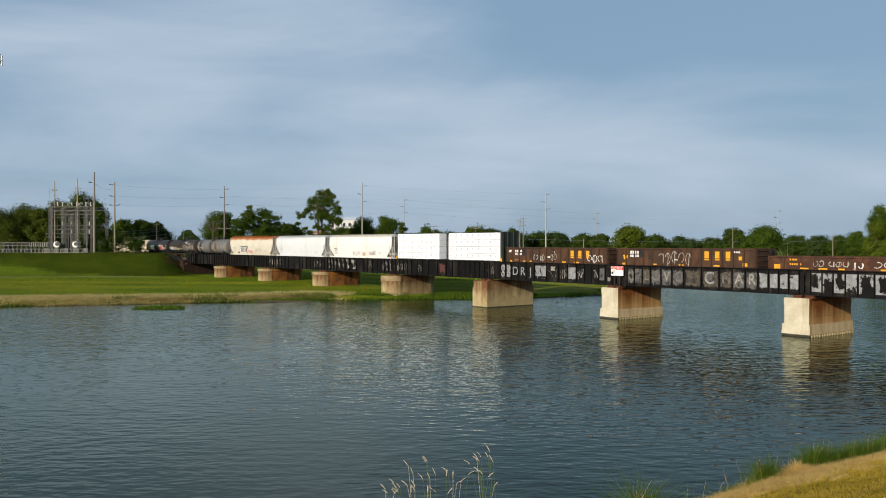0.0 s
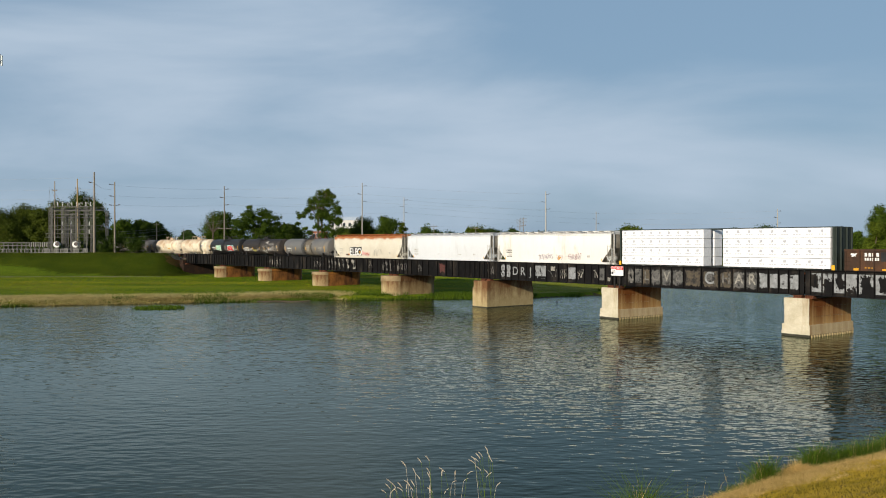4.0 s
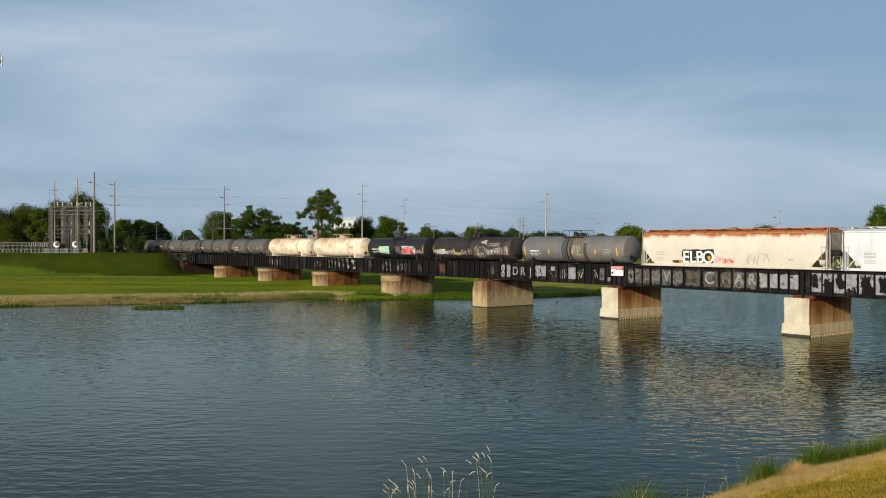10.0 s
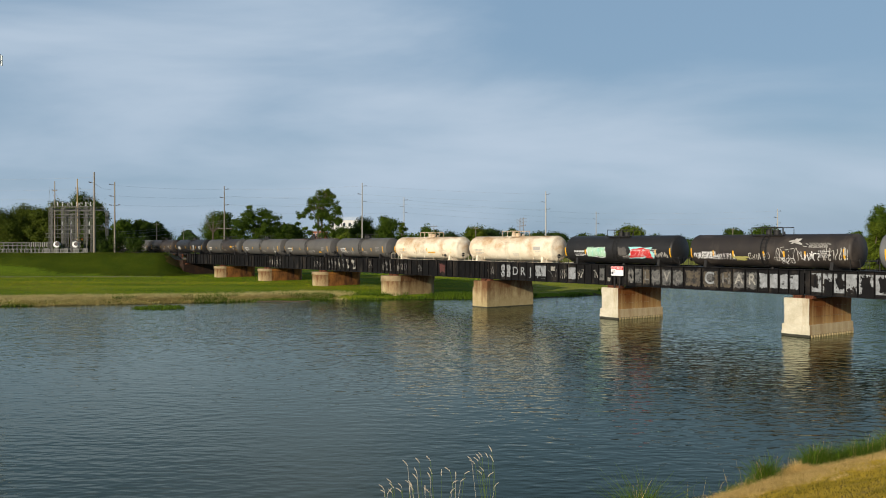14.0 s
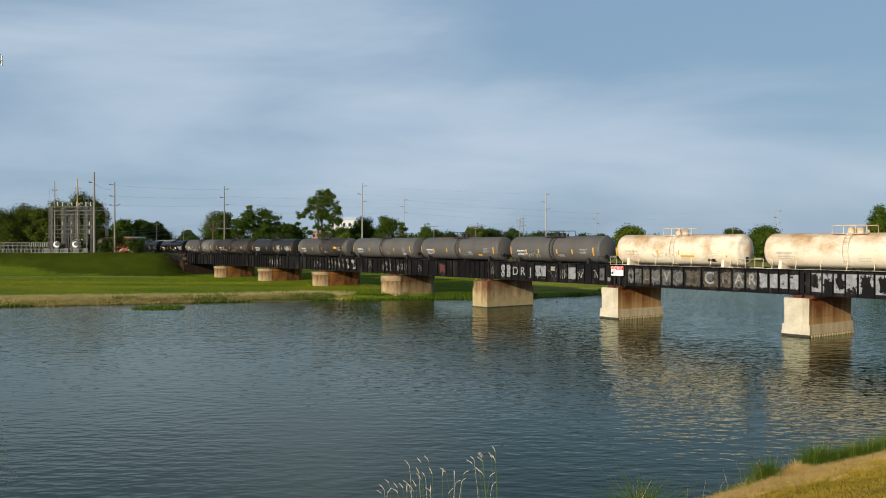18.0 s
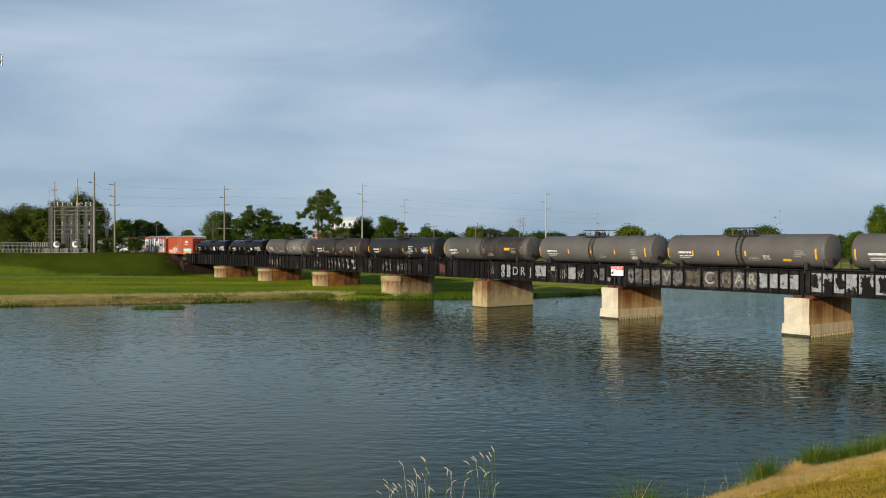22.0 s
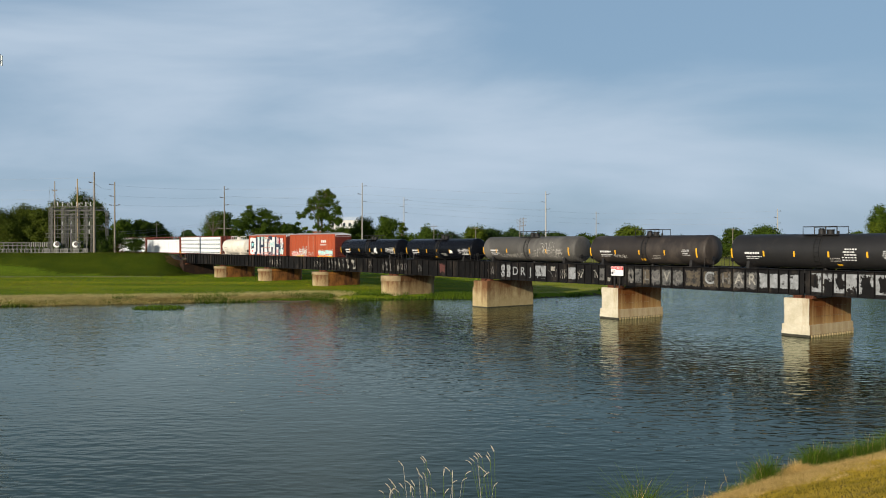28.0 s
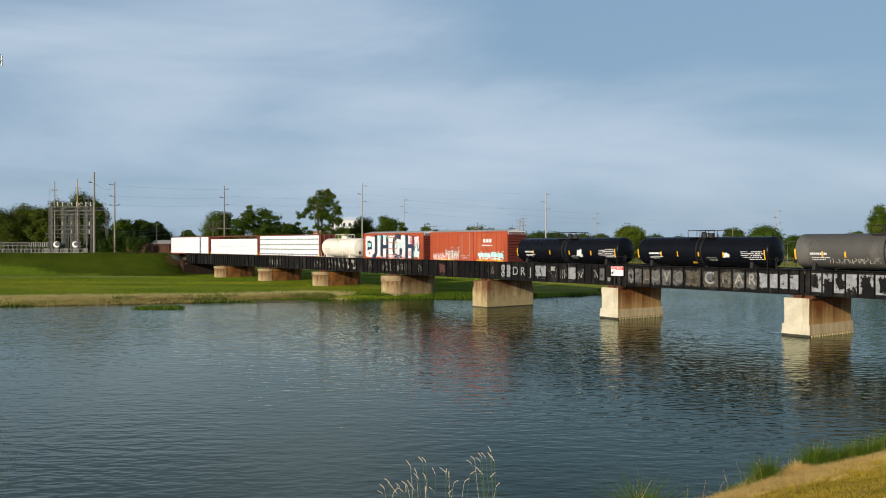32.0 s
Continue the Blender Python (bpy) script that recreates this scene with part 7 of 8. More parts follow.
    # a duck on the water
    duck = thing("duck", "small dark duck floating on the river", "duck", Matrix.Translation((15.6, 116, 0.01)) @ Matrix.Scale(0.65, 4))
    part("body", Geo().lathe([(-0.2, 0.001), (-0.15, 0.06), (0, 0.1), (0.13, 0.08), (0.2, 0.001)], 14, 0, 0.06), M_PAINT_K, duck, smooth=60)
    part("head", Geo().rod((0.15, 0, 0.1), (0.19, 0, 0.24), 0.045, 0.05, 10), M_PAINT_K, duck, smooth=60)
    part("bill", Geo().rod((0.22, 0, 0.22), (0.3, 0, 0.2), 0.022, 0.012, 8), M_YELLOW, duck)
    part("tail", Geo().rod((-0.17, 0, 0.08), (-0.28, 0, 0.14), 0.04, 0.01, 8), M_PAINT_K, duck)
    # a drift log on the shore
    t = tagged(part("drift_log", Geo().bent([(0, 0, 0), (2.5, 0.3, 0.05), (5.0, 0.2, 0.0), (7.2, 0.6, 0.06)], 0.09, 8), M_BARK, m=Matrix.Translation((-25.5, 116.0, 0.05)), smooth=50), "bleached log lying along the shore", "log")


def noise_mask(x, y, scale):
    return np.array([0.5 + 0.5 * noise.noise((a * scale * 0.35, b * scale, 3.0)) for a, b in zip(x, y)])


# ---- poles, wires, substation and far buildings ----
def pole(px, rise, y, material, label, r=0.24, arms=(), studs=(), base=None):
    x = at_bearing(px, y)
    z = float(ground_height(x, y)) if base is None else base
    top = EYE + rise * y / 1500 - z
    p = thing("utility_pole", label, "utility pole", Matrix.Translation((x, y, z)), "power poles")
    part("shaft", Geo().rod((0, 0, -0.2), (0, 0, top), r, r * 0.55, 10), material, p, smooth=40)
    for dz, half in arms:
        part("cross_arm", Geo().box(-half, half, -0.07, 0.07, top - dz - 0.08, top - dz + 0.08, 0.02), M_WOOD, p)
        for s in (-0.85, 0.85):
            part("insulator", Geo().rod((half * s, 0, top - dz + 0.08), (half * s, 0, top - dz + 0.38), 0.07, n=8), M_CERAMIC, p)
    for dz, s in studs:
        g = Geo().rod((0, 0, top - dz), (s * 0.7, 0, top - dz + 0.12), 0.05, n=6)
        for k in range(4):
            g.rod((s * (0.75 + k * 0.16), 0, top - dz + 0.12 + k * 0.03), (s * (0.82 + k * 0.16), 0, top - dz + 0.13 + k * 0.03), 0.13, n=10)
        part("insulator", g, M_CERAMIC, p)
    return (x, y, z + top)


def wire(a, b, sag, r=0.018):
    n = 14
    pts = [(a[0] + (b[0] - a[0]) * i / n, a[1] + (b[1] - a[1]) * i / n, a[2] + (b[2] - a[2]) * i / n - sag * 4 * (i / n) * (1 - i / n)) for i in range(n + 1)]
    tagged(part("power_line", Geo().bent(pts, r, 4), M_WIRE), "thin grey overhead power line", "power line", "overhead lines")


def make_poles():
    S = ((1.0, 1), (3.4, -1), (5.6, 1))
    pale = mat("pale_concrete_pole", (0.40, 0.38, 0.34), (0.32, 0.3, 0.27), 0.8, 0.8)
    w = "weathered wooden power pole"
    line = [pole(-617, 126, 203, M_WOOD, "tall weathered substation pole", 0.3, (), ((2.6, -1), (6.5, -1))), pole(-581, 109, 206, M_WOOD, "tall wooden pole with side insulators", 0.25, (), ((0.8, -1), (3.6, -1), (5.8, -1), (5.8, 1))),
            pole(-387, 101, 250, M_WOOD, w, 0.24, ((12.5, 2.2),), S), pole(-143, 107, 250, pale, "tall pale power pole with dark insulators", 0.24, (), S), pole(182, 92, 262, pale, "tall pale power pole with dark insulators", 0.26, (), S)]
    for dz in (0.9, 3.4, 5.6):
        for a, b in zip(line[1:], line[2:]):
            wire((a[0], a[1], a[2] - dz), (b[0], b[1], b[2] - dz), 0.35)
    for dz in (2.6, 6.5):
        wire((line[0][0], line[0][1], line[0][2] - dz), (line[1][0], line[1][1], line[1][2] - dz + 1), 0.8)
    two = [pole(-69, 81, 310, pale, "pale power pole behind the trees", 0.22, (), S), pole(271, 56, 390, pale, "far pale power pole", 0.25, (), S), pole(592, 61, 330, pale, "far pale power pole", 0.26, (), S)]
    for dz in (0.9, 3.4, 5.6):
        for a, b in zip(two, two[1:]):
            wire((a[0], a[1], a[2] - dz), (b[0], b[1], b[2] - dz), 0.4)
        wire((line[2][0], line[2][1], line[2][2] - dz - 2), (two[0][0], two[0][1], two[0][2] - dz), 0.4)
    pole(-687, 110, 216, M_WOOD, "wooden pole above the substation", 0.2, ((2.4, 0.6),))
    pole(-647, 114, 218, mat("yellowed_pole_wood", (0.5, 0.36, 0.16), (0.4, 0.28, 0.13), 1, 0.9), "yellowed wooden pole above the substation", 0.24, ((2.6, 0.5),))
    pole(-507, 36, 300, M_WOOD, "short wooden power pole", 0.2, ((0.6, 1.0),))
    pole(-459, 25, 320, M_WOOD, "short wooden power pole", 0.18, ((0.6, 0.8),))
    pole(-16, 32, 320, M_WOOD, "wooden pole with a cross-arm", 0.2, ((0.4, 1.3),))
    pole(58, 28, 330, M_WOOD, "wooden pole with a cross-arm", 0.2, ((0.4, 1.2),))
    for px in (136, 142):
        pole(px, 46 if px > 138 else 44, 330, M_WOOD, "dark double pole with cross-arms", 0.2, ((0.6, 1.3), (1.8, 1.3), (3.2, 1.1)))
    pole(249, 8, 300, pale, "thin pale pole among the woods", 0.13)
    pole(513, 27, 310, M_WOOD, "wooden pole before the woods", 0.2, ((0.6, 0.7),))
    pole(690, 16, 300, M_WOOD, "wooden pole before the woods", 0.2)
    pole(610, 2, 320, M_WOOD, "short pole with a cross-arm", 0.16, ((0.4, 0.9),))
    for dz in (0.8, 3.6, 5.8):
        wire((-190, 240, 26.5 - dz), (line[0][0], line[0][1], line[0][2] - dz - 0.5), 0.4)
    # low wires behind the train
    for rise in (20, 16, 9):
        wire((at_bearing(-580, 230), 230, EYE + rise * 230 / 1500), (at_bearing(-380, 255), 255, EYE + (rise + 22) * 255 / 1500), 0.5, 0.025)
    wire((at_bearing(-16, 320), 320, EYE + 30 * 320 / 1500), (at_bearing(140, 330), 330, EYE + 40 * 330 / 1500), 1.0, 0.025)
    wire((at_bearing(-69, 310), 310, EYE + 28 * 310 / 1500), (at_bearing(-16, 320), 320, EYE + 30 * 320 / 1500), 0.4, 0.025)
    wire((at_bearing(140, 330), 330, EYE + 8 * 330 / 1500), (at_bearing(760, 320), 320, EYE + 6 * 320 / 1500), 1.0, 0.025)


def lattice(parent, x, y, z0, z1, w, name="lattice_column"):
    g = Geo()
    for sx in (-w, w):
        for sy in (-w, w):
            g.rod((x + sx, y + sy, z0), (x + sx, y + sy, z1), 0.085, n=4)
    n = max(2, int((z1 - z0) / (w * 3.2)))
    for k in range(n):
        a, b = z0 + (z1 - z0) * k / n, z0 + (z1 - z0) * (k + 1) / n
        s = 1 if k % 2 else -1
        for sy in (-w, w):
            g.rod((x - s * w, y + sy, a), (x + s * w, y + sy, b), 0.04, n=4)
    part(name, g, M_FRAME, parent)


def lattice_beam(parent, x0, x1, y, z, h=0.45):
    g = Geo()
    for dz in (-h, h):
        for dy in (-0.3, 0.3):
            g.rod((x0, y + dy, z + dz), (x1, y + dy, z + dz), 0.06, n=4)
    n = max(3, int((x1 - x0) / 0.9))
    for k in range(n):
        a, b = x0 + (x1 - x0) * k / n, x0 + (x1 - x0) * (k + 1) / n
        s = 1 if k % 2 else -1
        g.rod((a, y - 0.3, z - s * h), (b, y - 0.3, z + s * h), 0.035, n=4)
    part("lattice_beam", g, M_FRAME, parent)


def make_substation():
    y0, y1 = 211.0, 219.0
    base = float(ground_height(at_bearing(-660, 212), 213))
    sub = thing("substation", "grey steel lattice substation frame with insulators and breakers", "substation", Matrix.Identity(4))
    X = lambda px: at_bearing(px, y0)
    cols = (-694, -672, -656, -647, -632, -620)
    z_of = lambda rise: EYE + rise * y0 / 1500
    for px in cols:
        lattice(sub, X(px), y0, base, z_of(64 if px not in (-656,) else 54), 0.32)
        if px in (-694, -656, -620):
            lattice(sub, X(px) + 0.4, y1, base, z_of(60), 0.3)
    for rise in (62, 54, 28, 14):
        lattice_beam(sub, X(-697 if rise > 20 else -703), X(-618), y0, z_of(rise))
        if rise in (62, 28):
            lattice_beam(sub, X(-694), X(-618), y1, z_of(rise) + 0.2)
    for px in (-694, -672, -647, -622):
        part("cross_beam", Geo().box(X(px) - 0.12, X(px) + 0.12, y0, y1, z_of(60), z_of(60) + 0.3, 0.02), M_FRAME, sub)
    for rise in (62, 28, 14):
        for k in range(9 if rise > 60 else 5):
            x = X(-690 + k * (8.3 if rise > 60 else 16))
            g = Geo().rod((x, y0, z_of(rise) + 0.45), (x, y0, z_of(rise) + 1.6), 0.05, n=6)
            for q in range(5):
                g.rod((x, y0, z_of(rise) + 0.6 + q * 0.2), (x, y0, z_of(rise) + 0.68 + q * 0.2), 0.14, n=8)
            part("insulator_stack", g, M_WHITEEQ if k % 3 else M_CERAMIC, sub)
    for px in (-660, -640, -628):
        g = Geo()
        g.bent([(X(px) + math.cos(a) * 0.5, y0 - 0.4, z_of(68) + math.sin(a) * 0.5) for a in np.linspace(0.2, 3.6, 9)], 0.08, 6)
        part("arcing_horn", g, M_STEELG, sub)
        part("switch_arm", Geo().rod((X(px), y0, z_of(64)), (X(px) - 0.8, y0, z_of(72)), 0.07, n=6), M_STEELG, sub)
    for px in (-678, -645):
        x = X(px)
        br = part("breaker", Geo().rod((x, y0 - 2, z_of(-2)), (x, y0 - 1.3, z_of(-2)), 0.75, n=24), M_WHITEEQ, sub, smooth=40)
        part("breaker_core", Geo().rod((x + 0.22, y0 - 2.06, z_of(-1)), (x + 0.22, y0 - 2.0, z_of(-1)), 0.5, n=18), M_CERAMIC, br)
        part("breaker_stand", Geo().box(x - 0.12, x + 0.12, y0 - 1.8, y0 - 1.4, base, z_of(-6), 0.02), M_FRAME, sub)
    for k in range(5):
        x = X(-692 + k * 17)
        part("cabinet", Geo().box(x - 0.6, x + 0.6, y0 - 3, y0 - 2.2, base, base + 2.3, 0.04), M_FRAME, sub)
    part("transformer", Geo().box(X(-665), X(-650), y0 + 3, y0 + 6, base, base + 4.2, 0.1), M_FRAME, sub)
    # bus bars
    for rise in (46, 22):
        for dy in (0.8, 3.6):
            part("bus_bar", Geo().rod((X(-694), y0 + dy, z_of(rise)), (X(-620), y0 + dy, z_of(rise)), 0.06, n=6), M_FRAME, sub)
    for px in (-686, -664, -636):
        for dy in (0.8,):
            part("dropper", Geo().rod((X(px), y0 + dy, z_of(62)), (X(px + 2), y0 + dy, z_of(10)), 0.05, n=5), M_FRAME, sub)
    for k in range(6):
        wire((X(-694 + k * 14), y0, z_of(64)), (X(-687 if k < 3 else -617), 208 + k, z_of(98 - k * 2)), 0.3, 0.03)
    # low bus frame and pale fence beside it
    low = thing("bus_frame", "low grey steel bus frame beside the substation", "substation", Matrix.Identity(4))
    for k in range(12):
        x = X(-800 + k * 8)
        part("post", Geo().box(x - 0.1, x + 0.1, 214.9, 215.1, base, z_of(0), 0.02), M_FRAME, low)
    for rise in (1, -4):
        part("rail", Geo().box(X(-806), X(-706), 214.85, 215.15, z_of(rise) - 0.12, z_of(rise) + 0.12, 0.02), M_FRAME, low)
    for k in range(9):
        x = X(-745 + k * 4)
        part("insulator", Geo().rod((x, 214.6, z_of(-6)), (x, 214.6, z_of(2)), 0.1, n=8), M_STEELG, low)
    fence = thing("fence", "pale steel fence in front of the substation", "fence", Matrix.Identity(4))
    for k in range(30):
        x = X(-806 + k * 6.3)
        part("post", Geo().box(x - 0.06, x + 0.06, 207.9, 208.1, base, base + 2.1, 0.02), M_FENCE, fence)
    for dz in (2.05, 1.2):
        part("rail", Geo().box(X(-806), X(-620), 207.95, 208.05, base + dz - 0.06, base + dz + 0.06, 0.015), M_FENCE, fence)
    # phone mast at the edge of the view, with two tiers of antennas
    x, y = at_bearing(-812, 150), 150
    mast = thing("phone_mast", "tall grey phone mast with two tiers of panel antennas", "mast", Matrix.Translation((x, y, float(ground_height(x, y)))))
    z1 = EYE + 350 * 0.1 - float(ground_height(x, y))
    part("shaft", Geo().rod((0, 0, -0.3), (0, 0, z1), 0.55, 0.3, 14), M_FRAME, mast, smooth=40)
    for rise, r in ((326, 2.7), (253, 2.1)):
        z = EYE + rise * 0.1 - float(ground_height(x, y))
        ring = [(math.cos(a) * r, math.sin(a) * r, z) for a in np.linspace(0, 6.283, 13)]
        part("platform_ring", Geo().bent(ring, 0.06, 6).rod((-r, 0, z), (r, 0, z), 0.05, n=5).rod((0, -r, z), (0, r, z), 0.05, n=5), M_FRAME, mast)
        for k in range(12):
            a = 2 * math.pi * k / 12
            cx, cy = math.cos(a) * (r + 0.15), math.sin(a) * (r + 0.15)
            part("antenna_panel", Geo().box(cx - 0.12, cx + 0.12, cy - 0.12, cy + 0.12, z - 0.9, z + 0.9, 0.03), M_WHITEEQ, mast)
            part("radio_unit", Geo().box(cx * 0.85 - 0.15, cx * 0.85 + 0.15, cy * 0.85 - 0.15, cy * 0.85 + 0.15, z - 0.5, z - 0.05, 0.03), M_CERAMIC, mast)


def far_building(px0, px1, rise, y, wall_m, label, floors, bays, roof_rail=False, gable=False, base=1.1):
    x0, x1 = at_bearing(px0, y), at_bearing(px1, y)
    top = EYE + rise * y / 1500 - base
    w = x1 - x0
    b = thing("building", label, "building", Matrix.Translation(((x0 + x1) / 2, y, base)), "far buildings")
    part("walls", Geo().box(-w / 2, w / 2, 0, 14, -0.3, top, 0.05), wall_m, b)
    if gable:
        part("roof", Geo().prism([(-0.5, top), (7, top + 2.6), (14.5, top), (14.5, top - 0.2), (-0.5, top - 0.2)], "x", -w / 2 - 0.4, w / 2 + 0.4), M_ROOF, b)
    else:
        part("roof", Geo().box(-w / 2 - 0.3, w / 2 + 0.3, -0.3, 14.3, top, top + 0.35, 0.05), M_ROOF if not roof_rail else wall_m, b)
    win = Geo().box(-0.5, 0.5, -0.06, 0.02, -0.75, 0.75).mesh("pane", M_GLASS)
    frm = Geo().box(-0.6, 0.6, -0.09, -0.06, -0.87, -0.77).box(-0.6, 0.6, -0.09, -0.06, 0.77, 0.87).box(-0.6, -0.52, -0.09, -0.06, -0.8, 0.8).box(0.52, 0.6, -0.09, -0.06, -0.8, 0.8).mesh("window", M_WHITEEQ)
    for f in range(floors):
        for k in range(bays):
            o = put("window", frm, b, Matrix.Translation((-w / 2 + w * (k + 0.5) / bays, 0, top - 1.6 - f * 3.2)))
            put("pane", win, o)
    if roof_rail:
        g = Geo()
        for k in range(14):
            x = -w / 2 + w * k / 13
            g.rod((x, 0.1, top + 0.3), (x, 0.1, top + 1.5), 0.06, n=4)
        g.rod((-w / 2, 0.1, top + 1.5), (w / 2, 0.1, top + 1.5), 0.07, n=4).rod((-w / 2, 0.1, top + 0.9), (w / 2, 0.1, top + 0.9), 0.05, n=4)
        part("roof_railing", g, M_WHITEEQ, b)


def make_far_buildings():
    far_building(-200, -150, 40, 345, M_BLDG, "white flat-roofed building behind the trees", 4, 5, True)
    far_building(-232, -212, 21, 350, M_BRICK, "red brick building part hidden by trees", 4, 3)
    far_building(-520, -486, -6, 330, M_BLDG, "pale house with a grey gabled roof", 1, 6, False, True, 4.3)
    far_building(-800, -768, 8, 300, M_BLDG, "white house among trees", 1, 3, False, True, 4.4)
    far_building(-716, -702, 4, 290, M_BRICK, "low orange brick shed", 1, 2, False, False, 4.4)


make_trees()
make_meadow()
make_poles()
make_substation()
make_far_buildings()


# ---- the near bank ----
STALKS = []


def edge_point(u, off=0.0):
    """A point on the near bank's lower edge: u metres along it, off metres towards the water."""
    return 6.75 + 0.813 * u - 0.583 * off, 21.7 + 0.583 * u + 0.813 * off


def make_near_bank():
    rng = np.random.default_rng(33)
    # short mown grass, dry on top
    n = 280000
    u, off = rng.uniform(-9, 22, n), -np.abs(rng.uniform(-0.4, 13, n) ** 1.0)
    x, y = edge_point(u, off)
    keep = (x / np.maximum(y, 0.5) > 0.22) & (x / np.maximum(y, 0.5) < 0.62) & (y > 6)
    x, y = x[keep], y[keep]
    n = len(x)
    v, f = blades(x, y, rng.uniform(0.02, 0.1, n), rng.uniform(0.006, 0.014, n), rng.uniform(0.01, 0.1, n), rng)
    tagged(put("mown_grass", quick("mown_grass", v, f, M_MIXED)), "short dry yellow-green mown grass on the near slope", "grass", kind="stuff")
    # a ridge of cut, dry grass along the edge
    wisps, each = 2600, 60
    u = rng.uniform(-6, 16, wisps)
    off = 0.25 - np.abs(rng.normal(0, 1, wisps)) * (1.15 + 0.35 * np.sin(u * 1.1) + 0.2 * np.sin(u * 3.7))
    u, off = np.repeat(u, each), np.repeat(off, each)
    n = wisps * each
    big = np.repeat(rng.uniform(0.5, 1.5, wisps), each)
    x, y = edge_point(u + rng.normal(0, 0.11, n) * big, off + rng.normal(0, 0.06, n) * big)
    v, f = blades(x, y, rng.uniform(0.02, 0.13, n) * big, rng.uniform(0.007, 0.018, n), rng.uniform(0.05, 0.25, n) * big, rng)
    tagged(put("cut_grass", quick("cut_grass", v, f, M_DRY)), "ridge of pale dry cut grass along the bank's edge", "grass", kind="stuff")
    # a heap of raked dry grass
    k = 2600
    a, q = rng.uniform(0, 6.28, k), np.sqrt(rng.uniform(0, 1, k))
    x0, y0 = edge_point(3.75, -0.15)
    x, y = x0 + np.cos(a) * q * 0.75, y0 + np.sin(a) * q * 0.45
    v, f = blades(x, y, 0.42 * (1 - q) + rng.uniform(0.02, 0.12, k), rng.uniform(0.008, 0.016, k), rng.uniform(0.05, 0.3, k), rng)
    tagged(put("hay_heap", quick("hay_heap", v, f, M_DRY)), "small heap of dry raked grass on the bank", "hay heap", kind="stuff")
    # tall green tufts below the edge
    tufts = [(-1.7, 0.7, 0.4, 1.3), (-1.35, 0.8, 0.3, 1.0), (0.4, 0.5, 0.5, 0.2), (1.1, 0.5, 0.6, 0.24), (1.9, 0.5, 0.5, 0.3), (2.75, 0.4, 0.35, 0.62), (3.1, 0.35, 0.4, 0.72), (5.25, 0.3, 0.45, 0.62), (5.6, 0.3, 0.5, 0.78), (6.0, 0.35, 0.45, 0.66), (7.0, 0.3, 0.6, 0.62), (7.7, 0.3, 0.6, 0.7), (8.3, 0.3, 0.6, 0.64), (8.9, 0.3, 0.6, 0.72), (9.6, 0.3, 0.7, 0.8), (10.4, 0.3, 0.7, 0.78), (11.2, 0.3, 0.8, 0.86), (12.1, 0.3, 0.8, 0.84), (13.0, 0.3, 1.0, 0.7)]
    small = random.Random(51)
    tufts += [(small.uniform(-1.0, 12.5), small.uniform(0.05, 0.5), small.uniform(0.15, 0.35), small.uniform(0.12, 0.34)) for _ in range(34)]
    for u, off, r, h in tufts:
        x0, y0 = edge_point(u, off)
        k = 1050 if r > 0.36 else 300
        h = h * 0.9
        a, q = rng.uniform(0, 6.28, k), np.abs(rng.normal(0, 0.55, k)) * r * rng.choice((0.5, 0.8, 1.15), k)
        x, y = x0 + np.cos(a) * q, y0 + np.sin(a) * q
        v, f = blades(x, y, h * (0.2 + 1.15 * rng.uniform(0, 1, k) ** 2.0), rng.uniform(0.01, 0.024, k), h * rng.uniform(0.2, 1.25, k), rng)
        z0 = float(ground_height(x0, y0))
        t = thing("grass_tuft", "tall green grass tuft with a few pale seed stalks", "grass tuft", Matrix.Translation((x0, y0, z0)), "grass tufts on the near bank")
        put("foliage", quick("foliage", v - (x0, y0, z0), f, M_TUFT), t)
        k = 12
        a, q = rng.uniform(0, 6.28, k), np.sqrt(rng.uniform(0, 1, k)) * r * 0.7
        x, y = x0 + np.cos(a) * q, y0 + np.sin(a) * q
        v, f = blades(x, y, h * rng.uniform(0.9, 1.45, k), rng.uniform(0.006, 0.012, k), h * rng.uniform(0.1, 0.5, k), rng)
        put("dry_foliage", quick("dry_foliage", v - (x0, y0, z0), f, M_DRY), t)


def make_strays():
    """Thin stray stems along the bank's edge."""
    rng = np.random.default_rng(77)
    n = 420
    u, off = rng.uniform(-3, 13, n), rng.normal(0.45, 0.35, n)
    x, y = edge_point(u, off)
    v, f = blades(x, y, rng.uniform(0.2, 0.75, n), rng.uniform(0.006, 0.012, n), rng.uniform(0.05, 0.45, n), rng)
    tagged(put("stray_stems", quick("stray_stems", v, f, M_TUFT)), "thin stray green stems along the bank's edge", "grass", kind="stuff")
    n = 40
    u, off = rng.uniform(-1, 13, n), rng.normal(0.4, 0.3, n)
    x, y = edge_point(u, off)
    v, f = blades(x, y, rng.uniform(0.4, 1.0, n), rng.uniform(0.006, 0.011, n), rng.uniform(0.05, 0.5, n), rng)
    tagged(put("dry_stems", quick("dry_stems", v, f, M_DRY)), "thin pale dry stems along the bank's edge", "grass", kind="stuff")


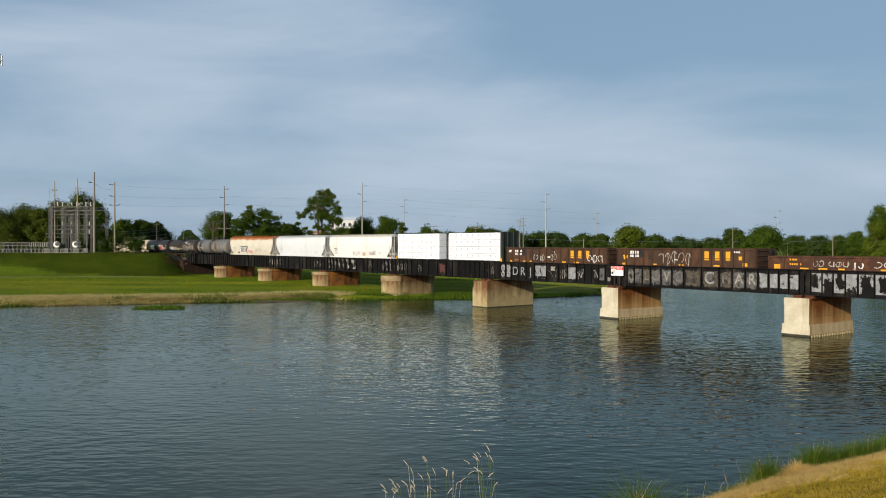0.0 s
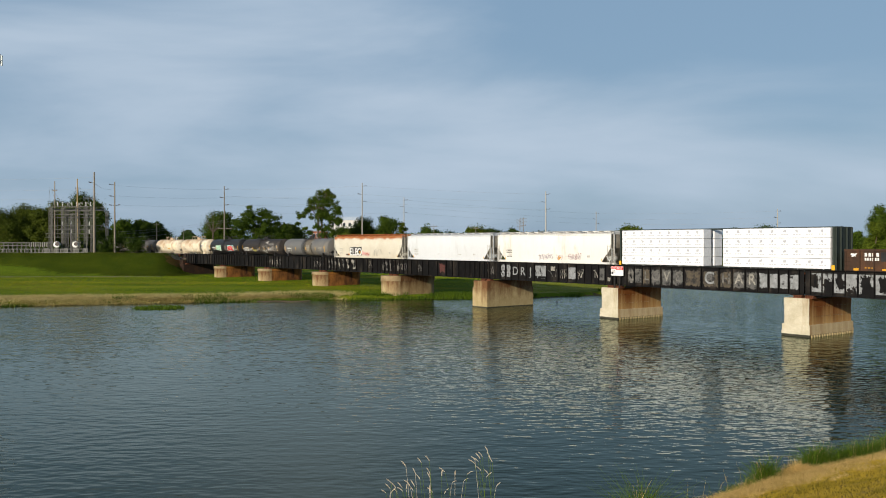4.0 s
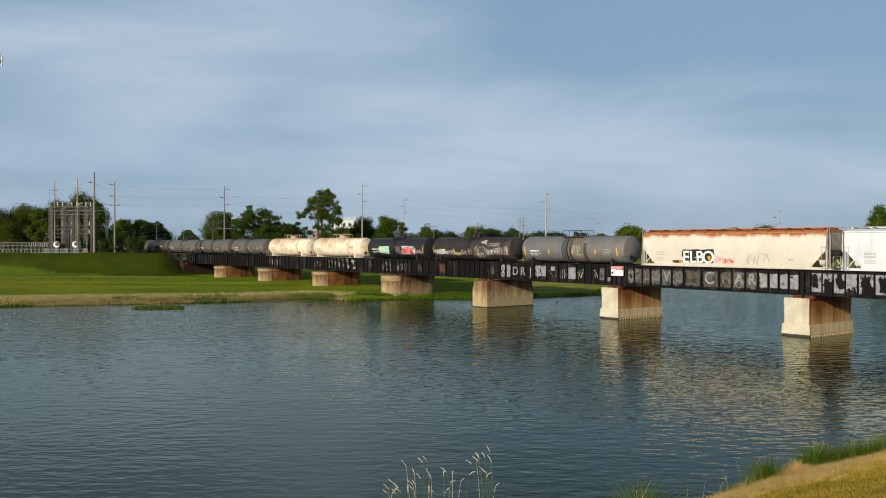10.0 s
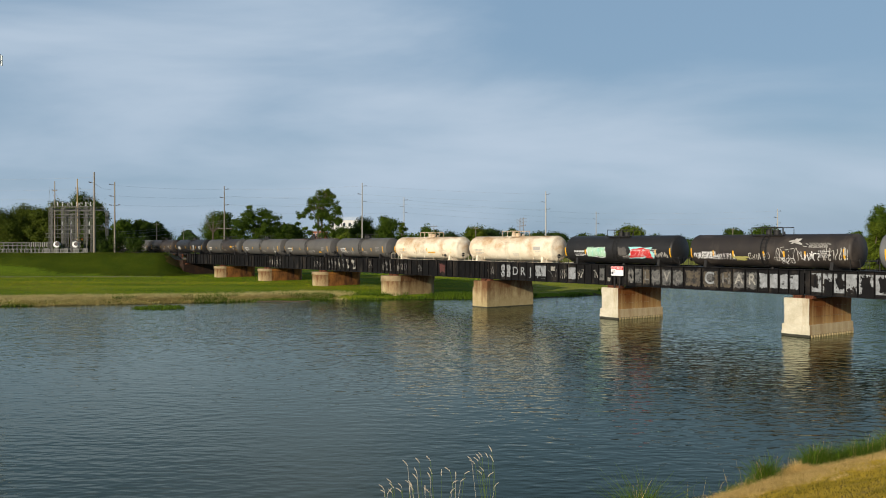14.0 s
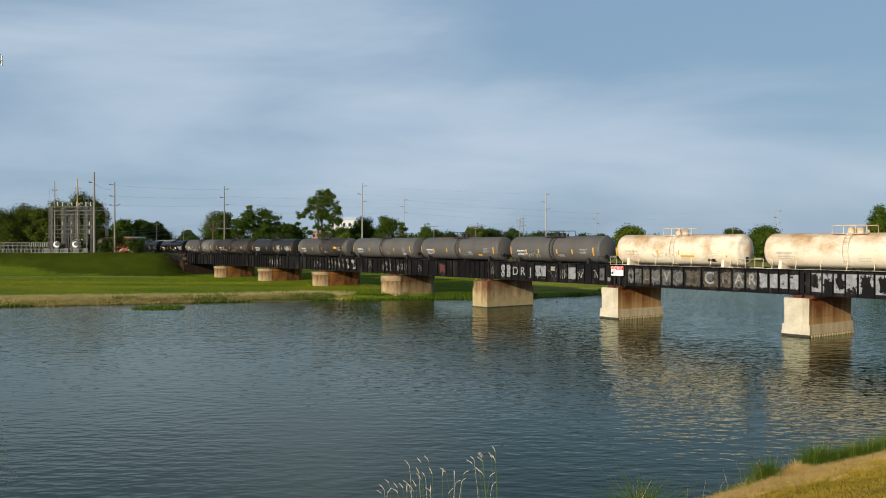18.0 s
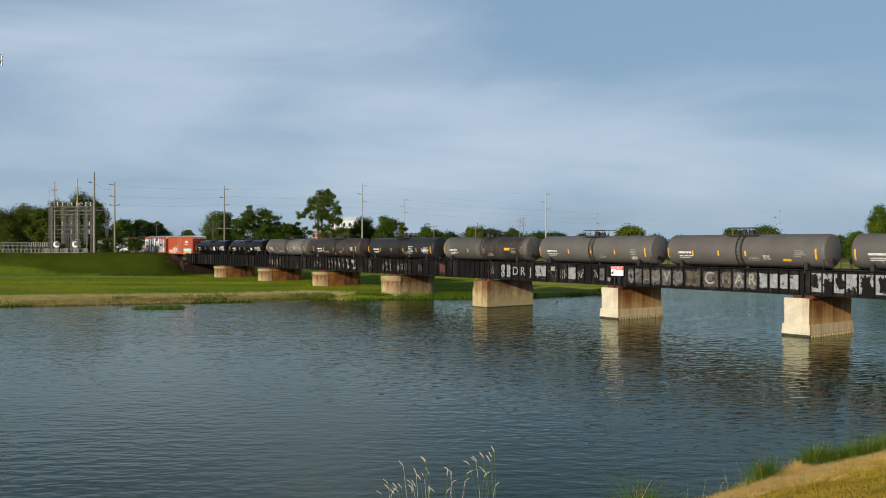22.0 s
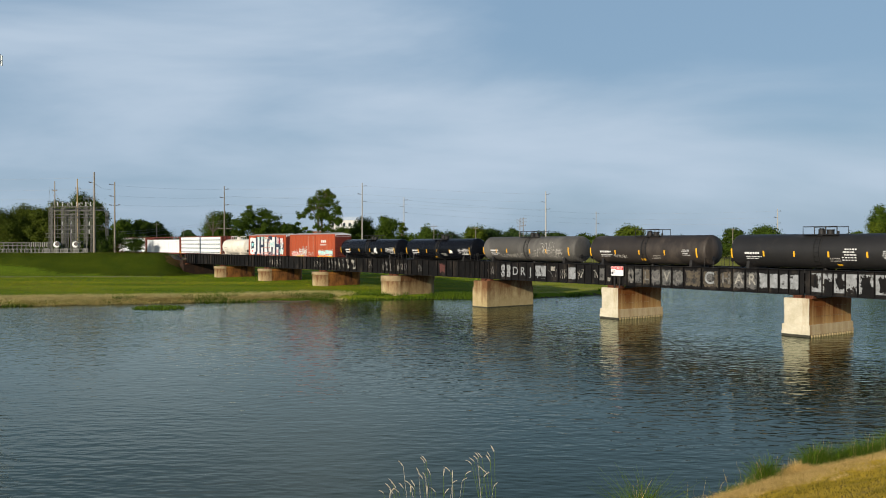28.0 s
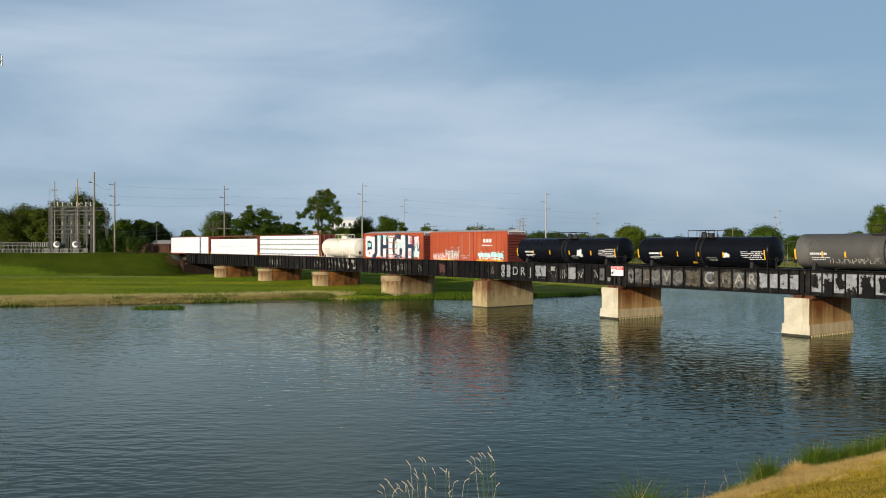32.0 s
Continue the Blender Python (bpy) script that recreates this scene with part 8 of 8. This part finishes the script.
def make_stalks():
    """Tall grass with drooping seed heads, close to the viewpoint."""
    rng = random.Random(8)
    spots = [(-64, 53, -1), (-36, 60, -1), (-28, 62, -1), (-47, 40, -0.5), (-41, 30, -1), (-27, 32, -0.6), (-20, 39, -0.6), (-94, 23, -1.4), (-101, 12, -1.2), (-105, 5, -2), (-84, 14, -1), (-76, 14, -1), (-77, 7, -2), (-85, 4, -1), (-94, 4, 1), (-58, 19, -1.5), (-51, 17, -0.7), (-56, 10, -1), (-61, 7, 0), (-19, 7, -1.5), (2, 36, 0.1), (9, 43, -1.6), (18, 32, 0), (19, 23, 2.5), (-27, 5, 0), (8, 4, 1)]
    spots += [(41, 39, 2.5), (36, 26, 2), (53, 57, -2), (56, 65, -1.5), (64, 62, -1.6), (69, 67, -1), (67, 70, -1), (81, 69, -0.7), (89, 61, -0.7), (88, 79, -0.6), (69, 45, -1.3), (74, 39, -1.2), (79, 34, 1.5), (91, 17, 1.2)]
    spots = [(a, b, rng.uniform(7.9, 8.3), c) for a, b, c in spots]
    for px, up, y, nod in spots:
        x = at_bearing(px, y)
        top = EYE - (451 - up) * y / 1500
        z = float(ground_height(x, y))
        h = top - z
        side = rng.uniform(0.06, 0.13) * max(-2, min(2, nod))
        t = thing("grass_stalk", "tall dry grass stalk with a drooping seed head", "grass stalk", Matrix.Translation((x - side, y, z)), "tall grass stalks on the near bank")
        bend = [(side * (k / 6) ** 2, 0.05 * (k / 6) ** 2, h * k / 6) for k in range(7)]
        part("stem", Geo().bent(bend, 0.0013, 5), M_BLADE if rng.random() < 0.6 else M_SEED, t)
        spine, g = [Vector(bend[-1])], Geo()
        long, lean = rng.uniform(0.045, 0.066), math.atan(nod) * 0.9
        for k in range(36):
            turn = lean * (0.75 + 0.45 * k / 36)
            way = Vector((math.sin(turn), 0.1, math.cos(turn))).normalized()
            spine.append(spine[-1] + way * long / 36)
            c = spine[-1]
            a = rng.uniform(0, 6.28)
            r = 0.0042 * math.sin(math.pi * min(1, k / 36 * 0.88 + 0.1)) + 0.0012
            out = Vector((math.cos(a), math.sin(a), 0.4)).normalized()
            g.rod(c, c + out * r + way * 0.012, 0.003, 0.0009, 4)
        part("seed_head", g, M_SEED, t)
        for k in range(1):
            s = rng.uniform(0.35, 0.7)
            a = rng.uniform(0, 6.28)
            p0 = Vector((side * s * s, 0, h * s))
            q = [p0 + Vector((math.cos(a) * d * 0.22, math.sin(a) * 0.1 * d, d * 0.3 - d * d * 0.16)) for d in (0, 0.4, 0.8, 1.2)]
            g = Geo()
            w = (0.006, 0.008, 0.006, 0.001)
            g.add([p + Vector((0, 0, s2 * ww)) for p, ww in zip(q, w) for s2 in (-1, 1)], [(2 * i, 2 * i + 1, 2 * i + 3, 2 * i + 2) for i in range(3)])
            part("leaf", g, M_BLADE, t)
        STALKS.append((t, Matrix.Translation((x - side, y, z)), rng.uniform(0, 6.28), rng.uniform(0.8, 1.3)))
    # green undergrowth at their feet
    r2 = np.random.default_rng(3)
    for px, y, r, h in ((-60, 8.1, 0.35, 1.05), (84, 8.1, 0.16, 1.2), (98, 8.1, 0.1, 1.2), (30, 8.2, 0.3, 0.9)):
        x0 = at_bearing(px, y)
        k = 240
        a, q = r2.uniform(0, 6.28, k), np.sqrt(r2.uniform(0, 1, k)) * r
        x, yy = x0 + np.cos(a) * q, y + np.sin(a) * q
        v, f = blades(x, yy, h * r2.uniform(0.5, 1.12, k), r2.uniform(0.005, 0.011, k), r2.uniform(0.03, 0.25, k), r2)
        tagged(put("grass_tuft", quick("grass_tuft", v, f, M_TUFT)), "green grass at the foot of tall stalks", "grass tuft", "grass tufts on the near bank")


make_near_bank()
make_strays()
make_stalks()


def motions():
    """The train rolls on at an even pace, the river's ripples drift with the wind, the tall grass nods."""
    for car, x in CARS:
        walk(car, [(t, BRIDGE @ Matrix.Translation((x + SPEED * t, TRACK_Y, RAIL))) for t in (0, 8, 16, 24, 32)])
    walk(WATER, [(t, Matrix.Translation((0.25 * t, 0.35 * t, 0))) for t in (0, 16, 32)])
    for stalk, home, phase, pace in STALKS:
        walk(stalk, [(t, home @ pose(0, 0, 0, 0.3 * math.sin(1.7 * t * pace + phase), 0.9 * math.sin(1.1 * t * pace + phase) + 0.4 * math.sin(2.9 * t + 2 * phase), 0)) for t in [0.8 * k for k in range(41)]])


motions()
